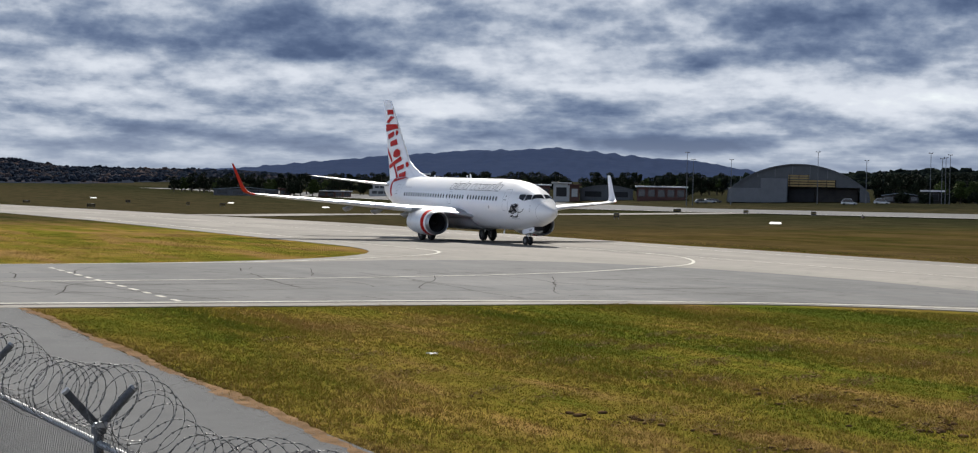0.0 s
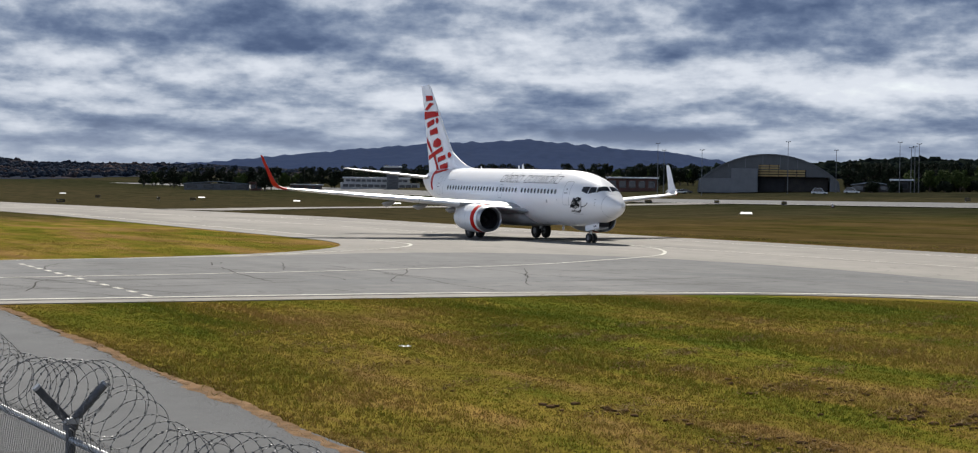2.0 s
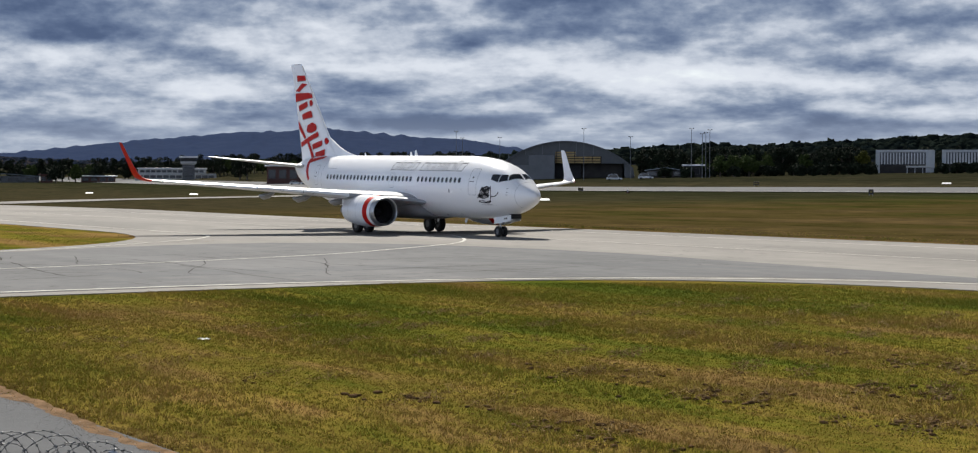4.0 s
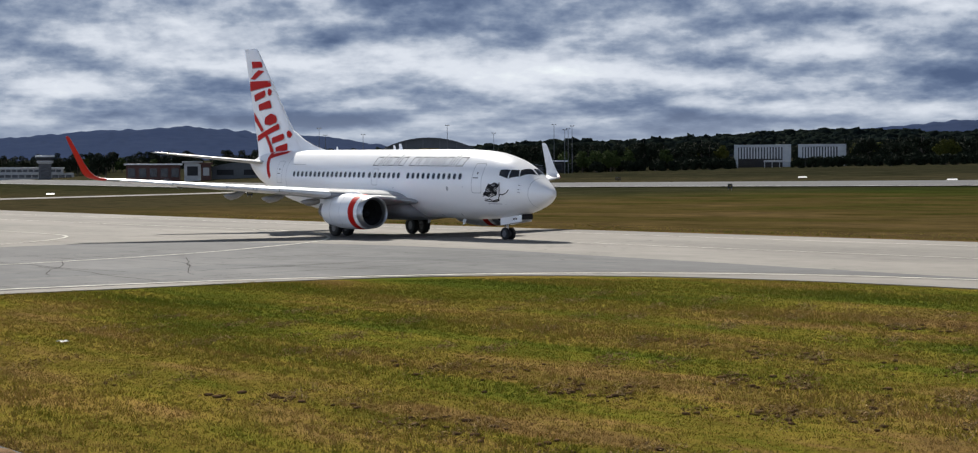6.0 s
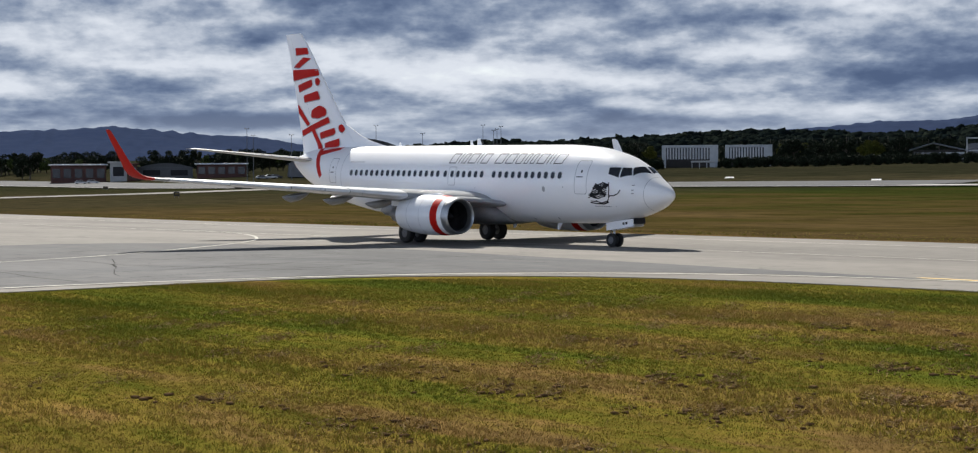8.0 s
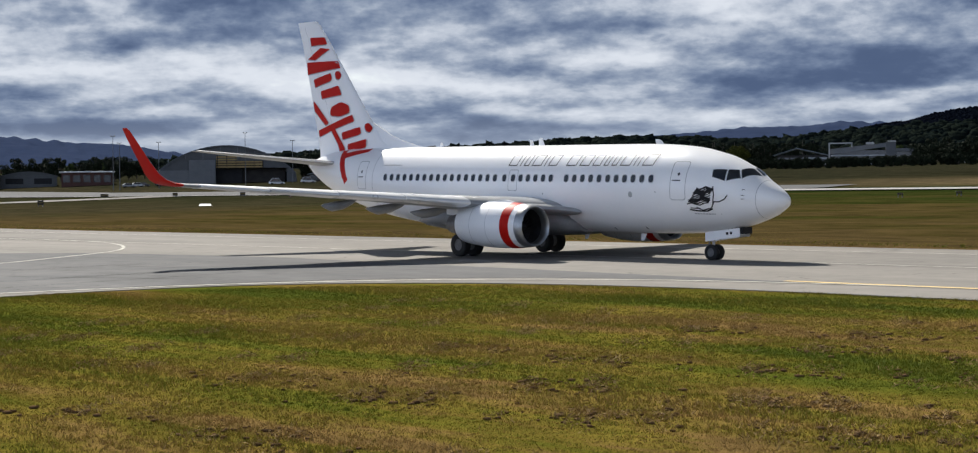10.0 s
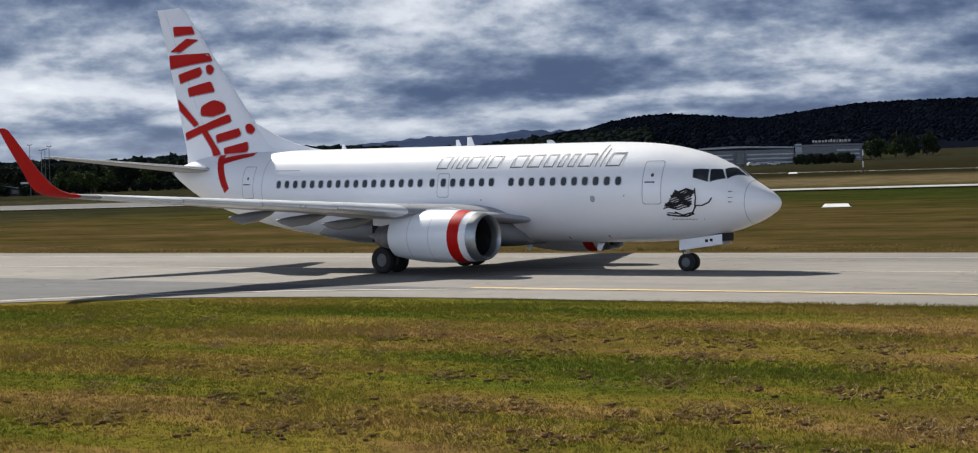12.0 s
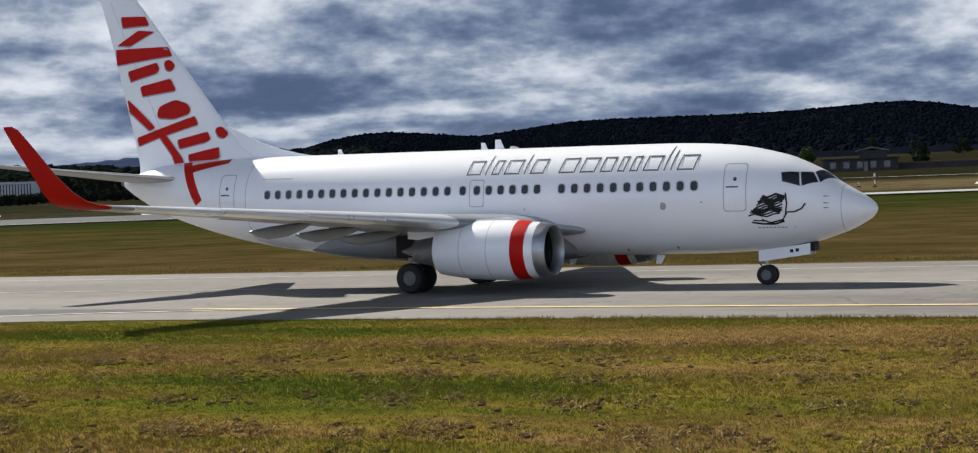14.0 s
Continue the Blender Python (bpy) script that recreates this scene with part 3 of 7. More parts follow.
        window_patch(bm, x - r, x + r, z - r * 1.2, z + r * 1.2, 0.005, 1, 0.5)
        part("access_port", tilt(bm), M_SHADE, body)
    return body


def hull_stroke(bm, pts, w, off=0.006):
    """A flat painted stroke on the starboard skin through (x, z) points."""
    line = []
    for a, b in zip(pts, pts[1:]):
        line += [Vector(a).lerp(Vector(b), k / 4) for k in range(4)]
    line.append(Vector(pts[-1]))
    rows = []
    for i, p in enumerate(line):
        d = line[min(i + 1, len(line) - 1)] - line[max(i - 1, 0)]
        s = Vector((-d.y, d.x)).normalized() * w / 2
        rows.append([bm.verts.new(hull_point(q.x, hull_angle(q.x, q.y), off + 0.008)) for q in (p + s, p, p - s)])
    for a, b in zip(rows, rows[1:]):
        for k in (0, 1):
            f = bm.faces.new((a[k], b[k], b[k + 1], a[k + 1]))
            f.normal_update()
            mid = f.calc_center_median()
            if f.normal.dot(mid - Vector((mid.x, 0, hull_mid(mid.x)))) < 0:
                f.normal_flip()


def make_markings(body):
    # slanting thin outlines where the airline title stands: width, height, lean
    x = -11.0
    for wide, tall, lean in [(0.52, 0.55, 0.1), (0.0, 0.72, 0.14), (0.28, 0.55, 0.14), (0.56, 0.55, 0.12), (0.0, 0.72, 0.14), (0.50, 0.55, 0.14), (0.0, 0, 0), (0.58, 0.55, 0.14), (0.54, 0.55, 0.14), (0.42, 0.55, 0.12), (0.22, 0.55, 0.14), (0.26, 0.55, 0.14), (0.54, 0.55, 0.14), (0.0, 0.85, 0.18), (0.0, 0.72, 0.14), (0.58, 0.55, 0.14)]:
        if not tall:
            x += 0.40
            continue
        bm = bmesh.new()
        z0, w = 4.22, 0.048
        hull_stroke(bm, [(x, z0), (x + lean, z0 + tall)], w)
        if wide > 0.2:
            hull_stroke(bm, [(x + wide, z0), (x + wide + lean, z0 + tall)], w)
            for k, up in ((0.0, 0.03), (lean, tall - 0.03)):
                hull_stroke(bm, [(x + k + 0.03, z0 + up), (x + k + wide - 0.03, z0 + up)], w, 0.0065)
        part("title_bar", tilt(bm), M_TITLE, body, "thin dark grey slanting title outline")
        x += wide + 0.24
    # dark wavy shapes of the nose emblem
    rnd = random.Random(4)
    for k in range(11):
        bm = bmesh.new()
        z = 2.60 + 0.066 * k
        x0 = -0.30 + 0.05 * rnd.random() + 0.05 * k
        n = 5
        pts = [(x0 + (1.05 - 0.03 * k) * i / n, z + 0.055 * math.sin(i * 1.7 + k * 0.9) + 0.035 * i / n) for i in range(n + 1)]
        hull_stroke(bm, pts, 0.042 + 0.05 * rnd.random(), 0.006 + 0.0004 * k)
        part("nose_emblem_band", tilt(bm), M_BLACK, body, "black wavy band of the nose emblem")
    for pts, w in (([(0.15, 2.48), (0.45, 2.36), (0.85, 2.46), (1.02, 2.72), (1.25, 2.72), (1.50, 2.83), (1.62, 3.0)], 0.05), ([(-0.2, 2.38), (0.15, 2.33), (0.6, 2.32), (0.9, 2.42)], 0.06), ([(0.98, 3.36), (1.02, 3.0), (0.95, 2.6)], 0.05), ([(-0.15, 2.45), (0.3, 2.42)], 0.04)):
        bm = bmesh.new()
        hull_stroke(bm, pts, w, 0.011)
        part("nose_emblem_line", tilt(bm), M_BLACK, body)
    for x0, x1, z in ((-0.02, 0.98, 2.20), (1.2, 1.26, 2.20), (-20.0, -18.6, 4.28)):
        bm = bmesh.new()
        k = x0
        while k < x1:
            e = min(x1, k + 0.12)
            hull_stroke(bm, [(k, z), (e - 0.03, z)], 0.045, 0.006)
            k += 0.13
        part("small_caption_bars", tilt(bm), M_SHADE, body)


def fin_half(x, z):
    """Half thickness of the fin."""
    return 0.30 - 0.017 * (z - 5)


def make_tail(body):
    bm = bmesh.new()
    rings = []
    for z, le, te in ((4.6, -20.6, -27.2), (5.15, -20.9, -27.22), (5.6, -21.6, -27.30), (6.3, -22.45, -27.46), (7.2, -23.22, -27.67), (9.0, -24.64, -28.10), (11.0, -26.22, -28.62), (12.0, -27.05, -28.93), (12.22, -27.34, -29.0)):
        ring = [(le - a, u, z) for a, u in aerofoil(le - te, 0.09 if z < 12.2 else 0.05, 12)]
        ring = [(x, math.copysign(min(abs(y), 0.30), y), zz) for x, y, zz in ring]
        rings.append(ring)
    rings = [[(x, y * (1.0 if y > 0 else 1.1 / 0.75), z) for x, y, z in r] for r in rings]
    loft(bm, rings)
    fin = part("tail_fin", tilt(bm), M_WHITE, plane, "tall swept white fin with red markings", 40)
    # long dorsal fillet
    bm = bmesh.new()
    rings = []
    for x, top, w in ((-18.4, 5.20, 0.03), (-19.2, 5.33, 0.08), (-20.2, 5.55, 0.12), (-21.2, 5.88, 0.16), (-22.2, 6.36, 0.2), (-23.2, 6.8, 0.2)):
        rings.append([(x, w * s, z) for s, z in ((1, 5.0), (0.8, (5.0 + top) / 2), (0.25, top - 0.02), (-0.25, top - 0.02), (-0.8, (5.0 + top) / 2), (-1, 5.0))])
    loft(bm, rings)
    part("dorsal_fillet", tilt(bm), M_WHITE, fin, "", 40)
    # rudder joint
    for side in (1, -1):
        bm = bmesh.new()
        q = []
        for z, le, te in ((5.2, -20.9, -27.22), (12.0, -27.05, -28.93)):
            x = te + (le - te) * 0.30
            q.append((x, z))
        lay_fin(bm, [(q[0][0] - 0.008, q[0][1]), (q[0][0] + 0.008, q[0][1]), (q[1][0] + 0.008, q[1][1]), (q[1][0] - 0.008, q[1][1])], side, 0.006)
        part("rudder_joint", tilt(bm), M_SEAM, fin)
    # red strokes of the tail emblem with grey edges
    for side in (1, -1):
        for name, poly, rad in FIN_SHAPES:
            for mat, shift, off in ((M_SHADE, (-0.035, -0.05), 0.010), (M_RED, (0, 0), 0.018)):
                bm = bmesh.new()
                lay_fin(bm, smooth_poly([(x + shift[0], z + shift[1]) for x, z in poly], rad), side, off)
                part(name if mat is M_RED else "tail_emblem_edge", tilt(bm), mat, fin, "bold red tail stroke" if mat is M_RED else "")
    for side in (1, -1):
        bm = bmesh.new()
        hull_quad = [(-24.55, 5.05), (-24.15, 5.1), (-22.98, 3.52), (-23.35, 3.30)]
        skin_patch(bm, hull_quad, 0.009, 6, side)
        part("tail_emblem_foot", tilt(bm), M_RED, body, "bold red stroke running down the hull")
        bm = bmesh.new()
        skin_patch(bm, [(-24.0, 4.92), (-22.2, 5.16), (-22.1, 4.99), (-23.75, 4.62)], 0.009, 6, side)
        part("tail_emblem_block", tilt(bm), M_RED, body)
        # stabiliser
        bm = bmesh.new()
        lifting(bm, [(0.3, -24.0, 4.32, 3.6, 0.09, 0), (0.85, -24.35, 4.37, 3.35, 0.09, 0), (4, -26.35, 4.70, 2.2, 0.085, 0), (6.95, -28.22, 5.02, 1.12, 0.08, 0), (7.17, -28.42, 5.035, 0.85, 0.04, 0)], -side)
        st = part("stabiliser", tilt(bm), M_WING, plane, "pale grey horizontal stabiliser", 40)
        bm = bmesh.new()
        lifting(bm, [(0.83, -24.30, 4.37, 0.28, 0.2, 0), (7.0, -28.21, 5.022, 0.16, 0.2, 0)], -side)
        part("leading_edge", tilt(bm), M_LIP2, st, "pale metal leading edge", 40)


def smooth_poly(poly, rad):
    """Round the corners of a polygon."""
    if not rad:
        return poly
    out = []
    n = len(poly)
    for i in range(n):
        a, b, c = Vector(poly[i - 1]), Vector(poly[i]), Vector(poly[(i + 1) % n])
        r = min(rad, (a - b).length * 0.45, (c - b).length * 0.45)
        p, q = b + (a - b).normalized() * r, b + (c - b).normalized() * r
        for t in (0, 0.33, 0.66, 1):
            out.append(tuple((1 - t) ** 2 * p + 2 * t * (1 - t) * b + t * t * q))
    return out


def fin_y(x, z):
    le = float(np.interp(z, (5.15, 5.6, 6.3, 7.2, 9.0, 11.0, 12.0), (-20.9, -21.6, -22.45, -23.22, -24.64, -26.22, -27.05)))
    te = float(np.interp(z, (5.15, 12.0), (-27.22, -28.93)))
    c = le - te
    t = max(0.0, min(1.0, (le - x) / c))
    th = 0.09
    y = 5 * th * (0.2969 * math.sqrt(t) - 0.126 * t - 0.3516 * t * t + 0.2843 * t ** 3 - 0.1015 * t ** 4) * c * 1.1
    return min(y, 0.30)


def lay_fin(bm, poly, side, off):
    """Lay a polygon (x, z) onto the fin's curved side."""
    tmp = [bm.verts.new((x, 0, z)) for x, z in poly]
    f = bm.faces.new(tmp)
    bmesh.ops.triangulate(bm, faces=[f])
    bmesh.ops.subdivide_edges(bm, edges=bm.edges[:], cuts=5, use_grid_fill=True)
    for v in bm.verts:
        v.co.y = -side * (fin_y(v.co.x, v.co.z) * (1.1 if side > 0 else 1.0) + off)
    bm.normal_update()
    for f in bm.faces:
        if f.normal.y * side > 0:
            f.normal_flip()


FIN_SHAPES = [
    ("tail_emblem_stroke", [(-27.82, 11.34), (-26.56, 11.29), (-26.35, 10.9), (-27.74, 10.87)], 0.07),
    ("tail_emblem_stroke", [(-26.9, 10.72), (-26.1, 10.62), (-27.35, 10.08), (-28.1, 10.15)], 0.07),
    ("tail_emblem_stroke", [(-28.2, 9.98), (-25.46, 9.95), (-25.23, 9.56), (-28.16, 9.31)], 0.07),
    ("tail_emblem_stroke", [(-27.58, 9.02), (-25.99, 9.32), (-25.85, 9.02), (-26.02, 8.87), (-27.44, 8.58)], 0.07),
    ("tail_emblem_stroke", [(-26.93, 8.35), (-25.3, 8.61), (-25.02, 8.1), (-26.82, 7.93)], 0.10),
    ("tail_emblem_stroke", [(-27.68, 7.86), (-27.09, 7.38), (-26.22, 6.61), (-26.53, 6.48), (-27.61, 7.31)], 0.07),
    ("tail_emblem_stroke", [(-27.25, 6.21), (-24.13, 7.01), (-23.95, 6.65), (-25.64, 6.26), (-27.17, 5.85)], 0.07),
    ("tail_emblem_stroke", [(-26.08, 7.0), (-26.0, 7.45), (-25.08, 7.73), (-24.4, 7.51), (-24.32, 7.12), (-25.2, 6.92)], 0.2),
    ("tail_emblem_stroke", [(-26.29, 6.53), (-25.64, 6.26), (-24.8, 5.26), (-24.63, 4.69), (-25.12, 4.79), (-25.38, 5.44)], 0.07),
    ("tail_emblem_stroke", [(-25.04, 6.05), (-23.48, 6.34), (-23.34, 6.02), (-23.6, 5.9), (-24.94, 5.67)], 0.07),
    ("tail_emblem_stroke", [(-24.5, 5.42), (-22.93, 5.69), (-22.9, 5.25), (-24.42, 4.95)], 0.07),
    ("tail_emblem_dot", [(-25.63, 9.34), (-25.35, 9.43), (-25.07, 9.18), (-25.22, 8.91), (-25.53, 8.98)], 0.22),
    ("tail_emblem_dot", [(-23.15, 6.46), (-22.87, 6.56), (-22.54, 6.25), (-22.67, 6.03), (-23.01, 6.11)], 0.22),
]

WING = [(0.6, -6.9, 2.10, 8.4, 0.13, 0.0), (1.9, -7.40, 2.24, 7.75, 0.13, 0.0), (4.0, -8.48, 2.42, 6.55, 0.12, 0.0), (5.9, -9.45, 2.58, 5.55, 0.11, 0.0), (9.0, -11.05, 2.82, 4.35, 0.105, 0.0), (13.0, -13.10, 3.10, 3.05, 0.10, 0.0), (16.4, -14.85, 3.34, 1.95, 0.10, 0.0), (17.0, -15.16, 3.39, 1.78, 0.10, 0.1)]
WINGLET = [(17.0, -15.16, 3.39, 1.78, 0.10, 0.1), (17.25, -15.38, 3.46, 1.62, 0.09, 0.45), (17.45, -15.72, 3.60, 1.40, 0.08, 0.9), (17.58, -16.10, 3.86, 1.16, 0.08, 1.2), (17.70, -16.60, 4.35, 0.89, 0.07, 1.38), (17.95, -17.44, 5.42, 0.64, 0.07, 1.40), (18.02, -17.74, 5.76, 0.50, 0.06, 1.40), (18.04, -17.94, 5.86, 0.32, 0.04, 1.40)]


def make_wing(side):
    s = -side
    bm = bmesh.new()
    lifting(bm, WING, s)
    wing = part("wing", tilt(bm), M_WING, plane, "pale grey swept wing", 40)
    bm = bmesh.new()
    lifting(bm, WINGLET, s)
    tip = part("winglet", tilt(bm), M_RED if side > 0 else M_REDWHITE, wing, "upswept red winglet" if side > 0 else "upswept winglet with a white inner face", 40)
    bm = bmesh.new()
    lifting(bm, [(y, x + 0.012, z, 0.11, 0.7 * th * c / 0.55, lean) for y, x, z, c, th, lean in WINGLET[1:-1]], s)
    part("winglet_edge", tilt(bm), M_FAIRING, tip, "dull grey erosion strip", 40)
    # bright slats, in four lengths
    for y0, y1 in ((5.75, 8.35), (8.4, 11.0), (11.05, 13.7), (13.75, 16.35)):
        bm = bmesh.new()
        rings = []
        for y in (y0, y1):
            x, z, c, th = [float(np.interp(y, [w[0] for w in WING], [w[k] for w in WING])) for k in (1, 2, 3, 4)]
            d = 0.72
            lip = [(a, u) for a, u in aerofoil(c, th, 40) if a < d]
            rings.append([(x - a + 0.035 * (1 - a / d) + 0.004, s * y, z + u * 1.05 + math.copysign(0.008, u)) for a, u in lip])
        loft(bm, rings)
        part("slat", tilt(bm), M_LIP2, wing, "bright leading edge slat", 40)
    # flap panels along the trailing edge
    for y0, y1 in ((2.2, 5.6), (5.9, 10.6)):
        bm = bmesh.new()
        rows = []
        for y in (y0, y1):
            x = float(np.interp(y, [w[0] for w in WING], [w[1] - w[3] for w in WING]))
            z = float(np.interp(y, [w[0] for w in WING], [w[2] for w in WING]))
            rows.append((y, x + 0.9, z - 0.04, 1.15, 0.09, 0))
        lifting(bm, rows, s)
        part("flap", tilt(bm), M_WING, wing, "", 40)
    # flap track fairings
    for y, ln in ((4.2, 3.0), (6.9, 2.9), (9.3, 2.6)):
        x = float(np.interp(y, [w[0] for w in WING], [w[1] - w[3] for w in WING]))
        z = float(np.interp(y, [w[0] for w in WING], [w[2] for w in WING]))
        bm = bmesh.new()
        rings = []
        for k, (t, w, d) in enumerate(((0, 0.02, 0.02), (0.15, 0.13, 0.20), (0.4, 0.18, 0.38), (0.7, 0.15, 0.40), (0.9, 0.07, 0.20), (1.0, 0.012, 0.03))):
            cx = x + ln * 0.96 - ln * t
            cz = z - 0.10 - 0.30 * t - d * 0.4
            rings.append([(cx, s * y + w * math.cos(a), cz + d * 0.55 * math.sin(a)) for a in [i * math.tau / 12 for i in range(12)]])
        loft(bm, rings)
        part("flap_track_fairing", tilt(bm), M_FAIRING, wing, "darker grey canoe fairing", 40)
    # landing light glass in the wing root
    bm = bmesh.new()
    lifting(bm, [(2.3, -7.22, 2.22, 0.8, 0.22, 0), (3.0, -7.62, 2.30, 0.8, 0.2, 0)], s)
    part("root_landing_light", tilt(bm), M_GLASS, wing, "dark glazed landing light", 40)
    bm = bmesh.new()
    lifting(bm, [(1.7, -6.3, 2.14, 4.2, 0.10, 0), (2.25, -7.0, 2.24, 3.8, 0.12, 0), (3.2, -7.7, 2.33, 3.1, 0.13, 0), (4.2, -8.45, 2.42, 2.3, 0.14, 0)], s)
    part("root_glove", tilt(bm), M_WING, wing, "", 40)
    # engine
    ey, ez = s * 4.83, 1.56
    eng = thing_part("engine", plane)
    flat = lambda x: 0.93
    bm = bmesh.new()
    turned(bm, [(-6.36, 0.94), (-6.7, 0.985), (-7.1, 1.03), (-7.8, 1.07), (-8.6, 1.075), (-9.3, 1.04), (-9.9, 0.97), (-10.45, 0.88), (-10.45, 0.84), (-9.6, 0.86)], (ey, ez), 48, (False, False), flat)
    cowl = part("cowling", tilt(bm), M_WHITE, eng, "white rounded engine cowling", 40)
    bm = bmesh.new()
    turned(bm, [(-6.62, 0.985), (-6.38, 0.955), (-6.25, 0.915), (-6.2, 0.875), (-6.24, 0.83), (-6.36, 0.79), (-6.6, 0.77)], (ey, ez), 48, (False, False), flat)
    part("intake_lip", tilt(bm), M_LIP, eng, "polished bare metal intake lip", 40)
    bm = bmesh.new()
    turned(bm, [(-6.55, 0.775), (-7.0, 0.76), (-7.35, 0.77), (-7.35, 0.02)], (ey, ez), 40, (False, False), flat)
    part("intake_duct", tilt(bm), M_FAN, eng, "dark intake duct", 40)
    for x0, x1, mat, nm in ((-6.92, -7.42, M_RED, "red_band"),):
        bm = bmesh.new()
        turned(bm, [(x0, 1.019), (x0 - 0.18, 1.038), (x1 + 0.15, 1.053), (x1, 1.059)], (ey, ez), 48, (False, False), flat)
        part(nm, tilt(bm), mat, cowl, "red band round the cowling", 40)
    for x in (-8.3, -9.35):
        bm = bmesh.new()
        r0 = float(np.interp(-x, (7.8, 8.6, 9.3, 9.9), (1.07, 1.075, 1.04, 0.97)))
        turned(bm, [(x, r0 + 0.004), (x - 0.02, r0 + 0.003)], (ey, ez), 48, (False, False), flat)
        part("cowl_seam", tilt(bm), M_SEAM, cowl, "", 40)
    bm = bmesh.new()
    turned(bm, [(-9.6, 0.62), (-10.4, 0.60), (-11.0, 0.50), (-11.5, 0.40), (-11.5, 0.34), (-11.1, 0.33)], (ey, ez), 32)
    part("core_nozzle", tilt(bm), M_STEEL, eng, "dark steel exhaust nozzle", 40)
    bm = bmesh.new()
    turned(bm, [(-10.8, 0.3), (-11.5, 0.24), (-12.1, 0.03)], (ey, ez), 24, (True, True))
    part("exhaust_plug", tilt(bm), M_STEEL, eng, "", 40)
    bm = bmesh.new()
    turned(bm, [(-6.78, 0.01), (-6.85, 0.09), (-7.1, 0.21), (-7.3, 0.27)], (ey, ez), 24, (True, False))
    part("spinner", tilt(bm), M_FAN, eng, "", 40)
    for i in range(24):
        a = i * math.tau / 24
        bm = bmesh.new()
        ca, sa = math.cos(a), math.sin(a)
        q = []
        for r, tw, w in ((0.25, 0.5, 0.09), (0.5, 0.8, 0.12), (0.755, 1.05, 0.15)):
            for k in (-1, 1):
                t = k * w * math.sin(tw)
                x = -7.22 + k * w * math.cos(tw)
                zz = r * sa + t * ca
                q.append(bm.verts.new((x, ey + r * ca - t * sa, ez + zz * (0.93 if zz < 0 else 1))))
        for k in (0, 2):
            bm.faces.new((q[k], q[k + 1], q[k + 3], q[k + 2]))
        part("fan_blade", tilt(bm), M_FAN, eng)
    bm = bmesh.new()
    rings = []
    for x, z0, z1, w in ((-7.3, 2.52, 2.6, 0.04), (-8.0, 2.2, 2.72, 0.16), (-9.0, 2.2, 2.66, 0.2), (-10.5, 1.9, 2.5, 0.2), (-11.8, 2.0, 2.5, 0.1)):
        rings.append([(x, ey + w * c, (z0 + z1) / 2 + (z1 - z0) / 2 * d) for c, d in ((1, -1), (1, 0.3), (0.6, 1), (-0.6, 1), (-1, 0.3), (-1, -1))])
    loft(bm, rings)
    part("pylon", tilt(bm), M_WHITE, eng, "", 40)
    bm = bmesh.new()
    yy = ey + s * 0.0 - s * 0.86
    rings = [[(-7.45 - a * (1 - 0.6 * k), ey - s * (0.80 + 0.28 * k) + u, ez + 0.62 + 0.22 * k) for a, u in aerofoil(1.1, 0.06, 6)] for k in (0, 1)]
    loft(bm, rings)
    part("vortex_strake", tilt(bm), M_WHITE, cowl)


def thing_part(name, parent):
    ob = new(name)
    ob.parent = parent
    return ob


def wheel_mesh(r, w, rim):
    bm = bmesh.new()
    prof = [(-w * 0.5, r * rim), (-w * 0.5, r * 0.86), (-w * 0.38, r * 0.97), (-w * 0.12, r), (w * 0.12, r), (w * 0.38, r * 0.97), (w * 0.5, r * 0.86), (w * 0.5, r * rim), (w * 0.42, r * rim * 0.97), (-w * 0.42, r * rim * 0.97), (-w * 0.5, r * rim)]
    rings = [[(rr * math.cos(i * math.tau / 32), y, rr * math.sin(i * math.tau / 32)) for i in range(32)] for y, rr in prof]
    loft(bm, rings, True, (False, False))
    return mesh_of("tyre", bm, M_TYRE, 35)


def rim_mesh(r, w, holes=8):
    bm = bmesh.new()
    prof = [(-w * 0.40, r), (-w * 0.42, r * 0.9), (-w * 0.2, r * 0.78), (-w * 0.22, r * 0.45), (-w * 0.42, r * 0.36), (-w * 0.46, r * 0.1), (w * 0.46, r * 0.1), (w * 0.42, r * 0.36), (w * 0.22, r * 0.45), (w * 0.2, r * 0.78), (w * 0.42, r * 0.9), (w * 0.40, r)]
    rings = [[(rr * math.cos(i * math.tau / 24), y, rr * math.sin(i * math.tau / 24)) for i in range(24)] for y, rr in prof]
    loft(bm, rings, True, (True, True))
    return mesh_of("rim", bm, M_GEARW, 35)


def bolt_mesh(r, w):
    bm = bmesh.new()
    for i in range(8):
        a = i * math.tau / 8
        for s in (-1, 1):
            tube(bm, (r * 0.62 * math.cos(a), s * w * 0.18, r * 0.62 * math.sin(a)), (r * 0.62 * math.cos(a), s * w * 0.26, r * 0.62 * math.sin(a)), r * 0.11, None, 8)
    return mesh_of("rim_holes", bm, M_BLACK)


WHEELS = []


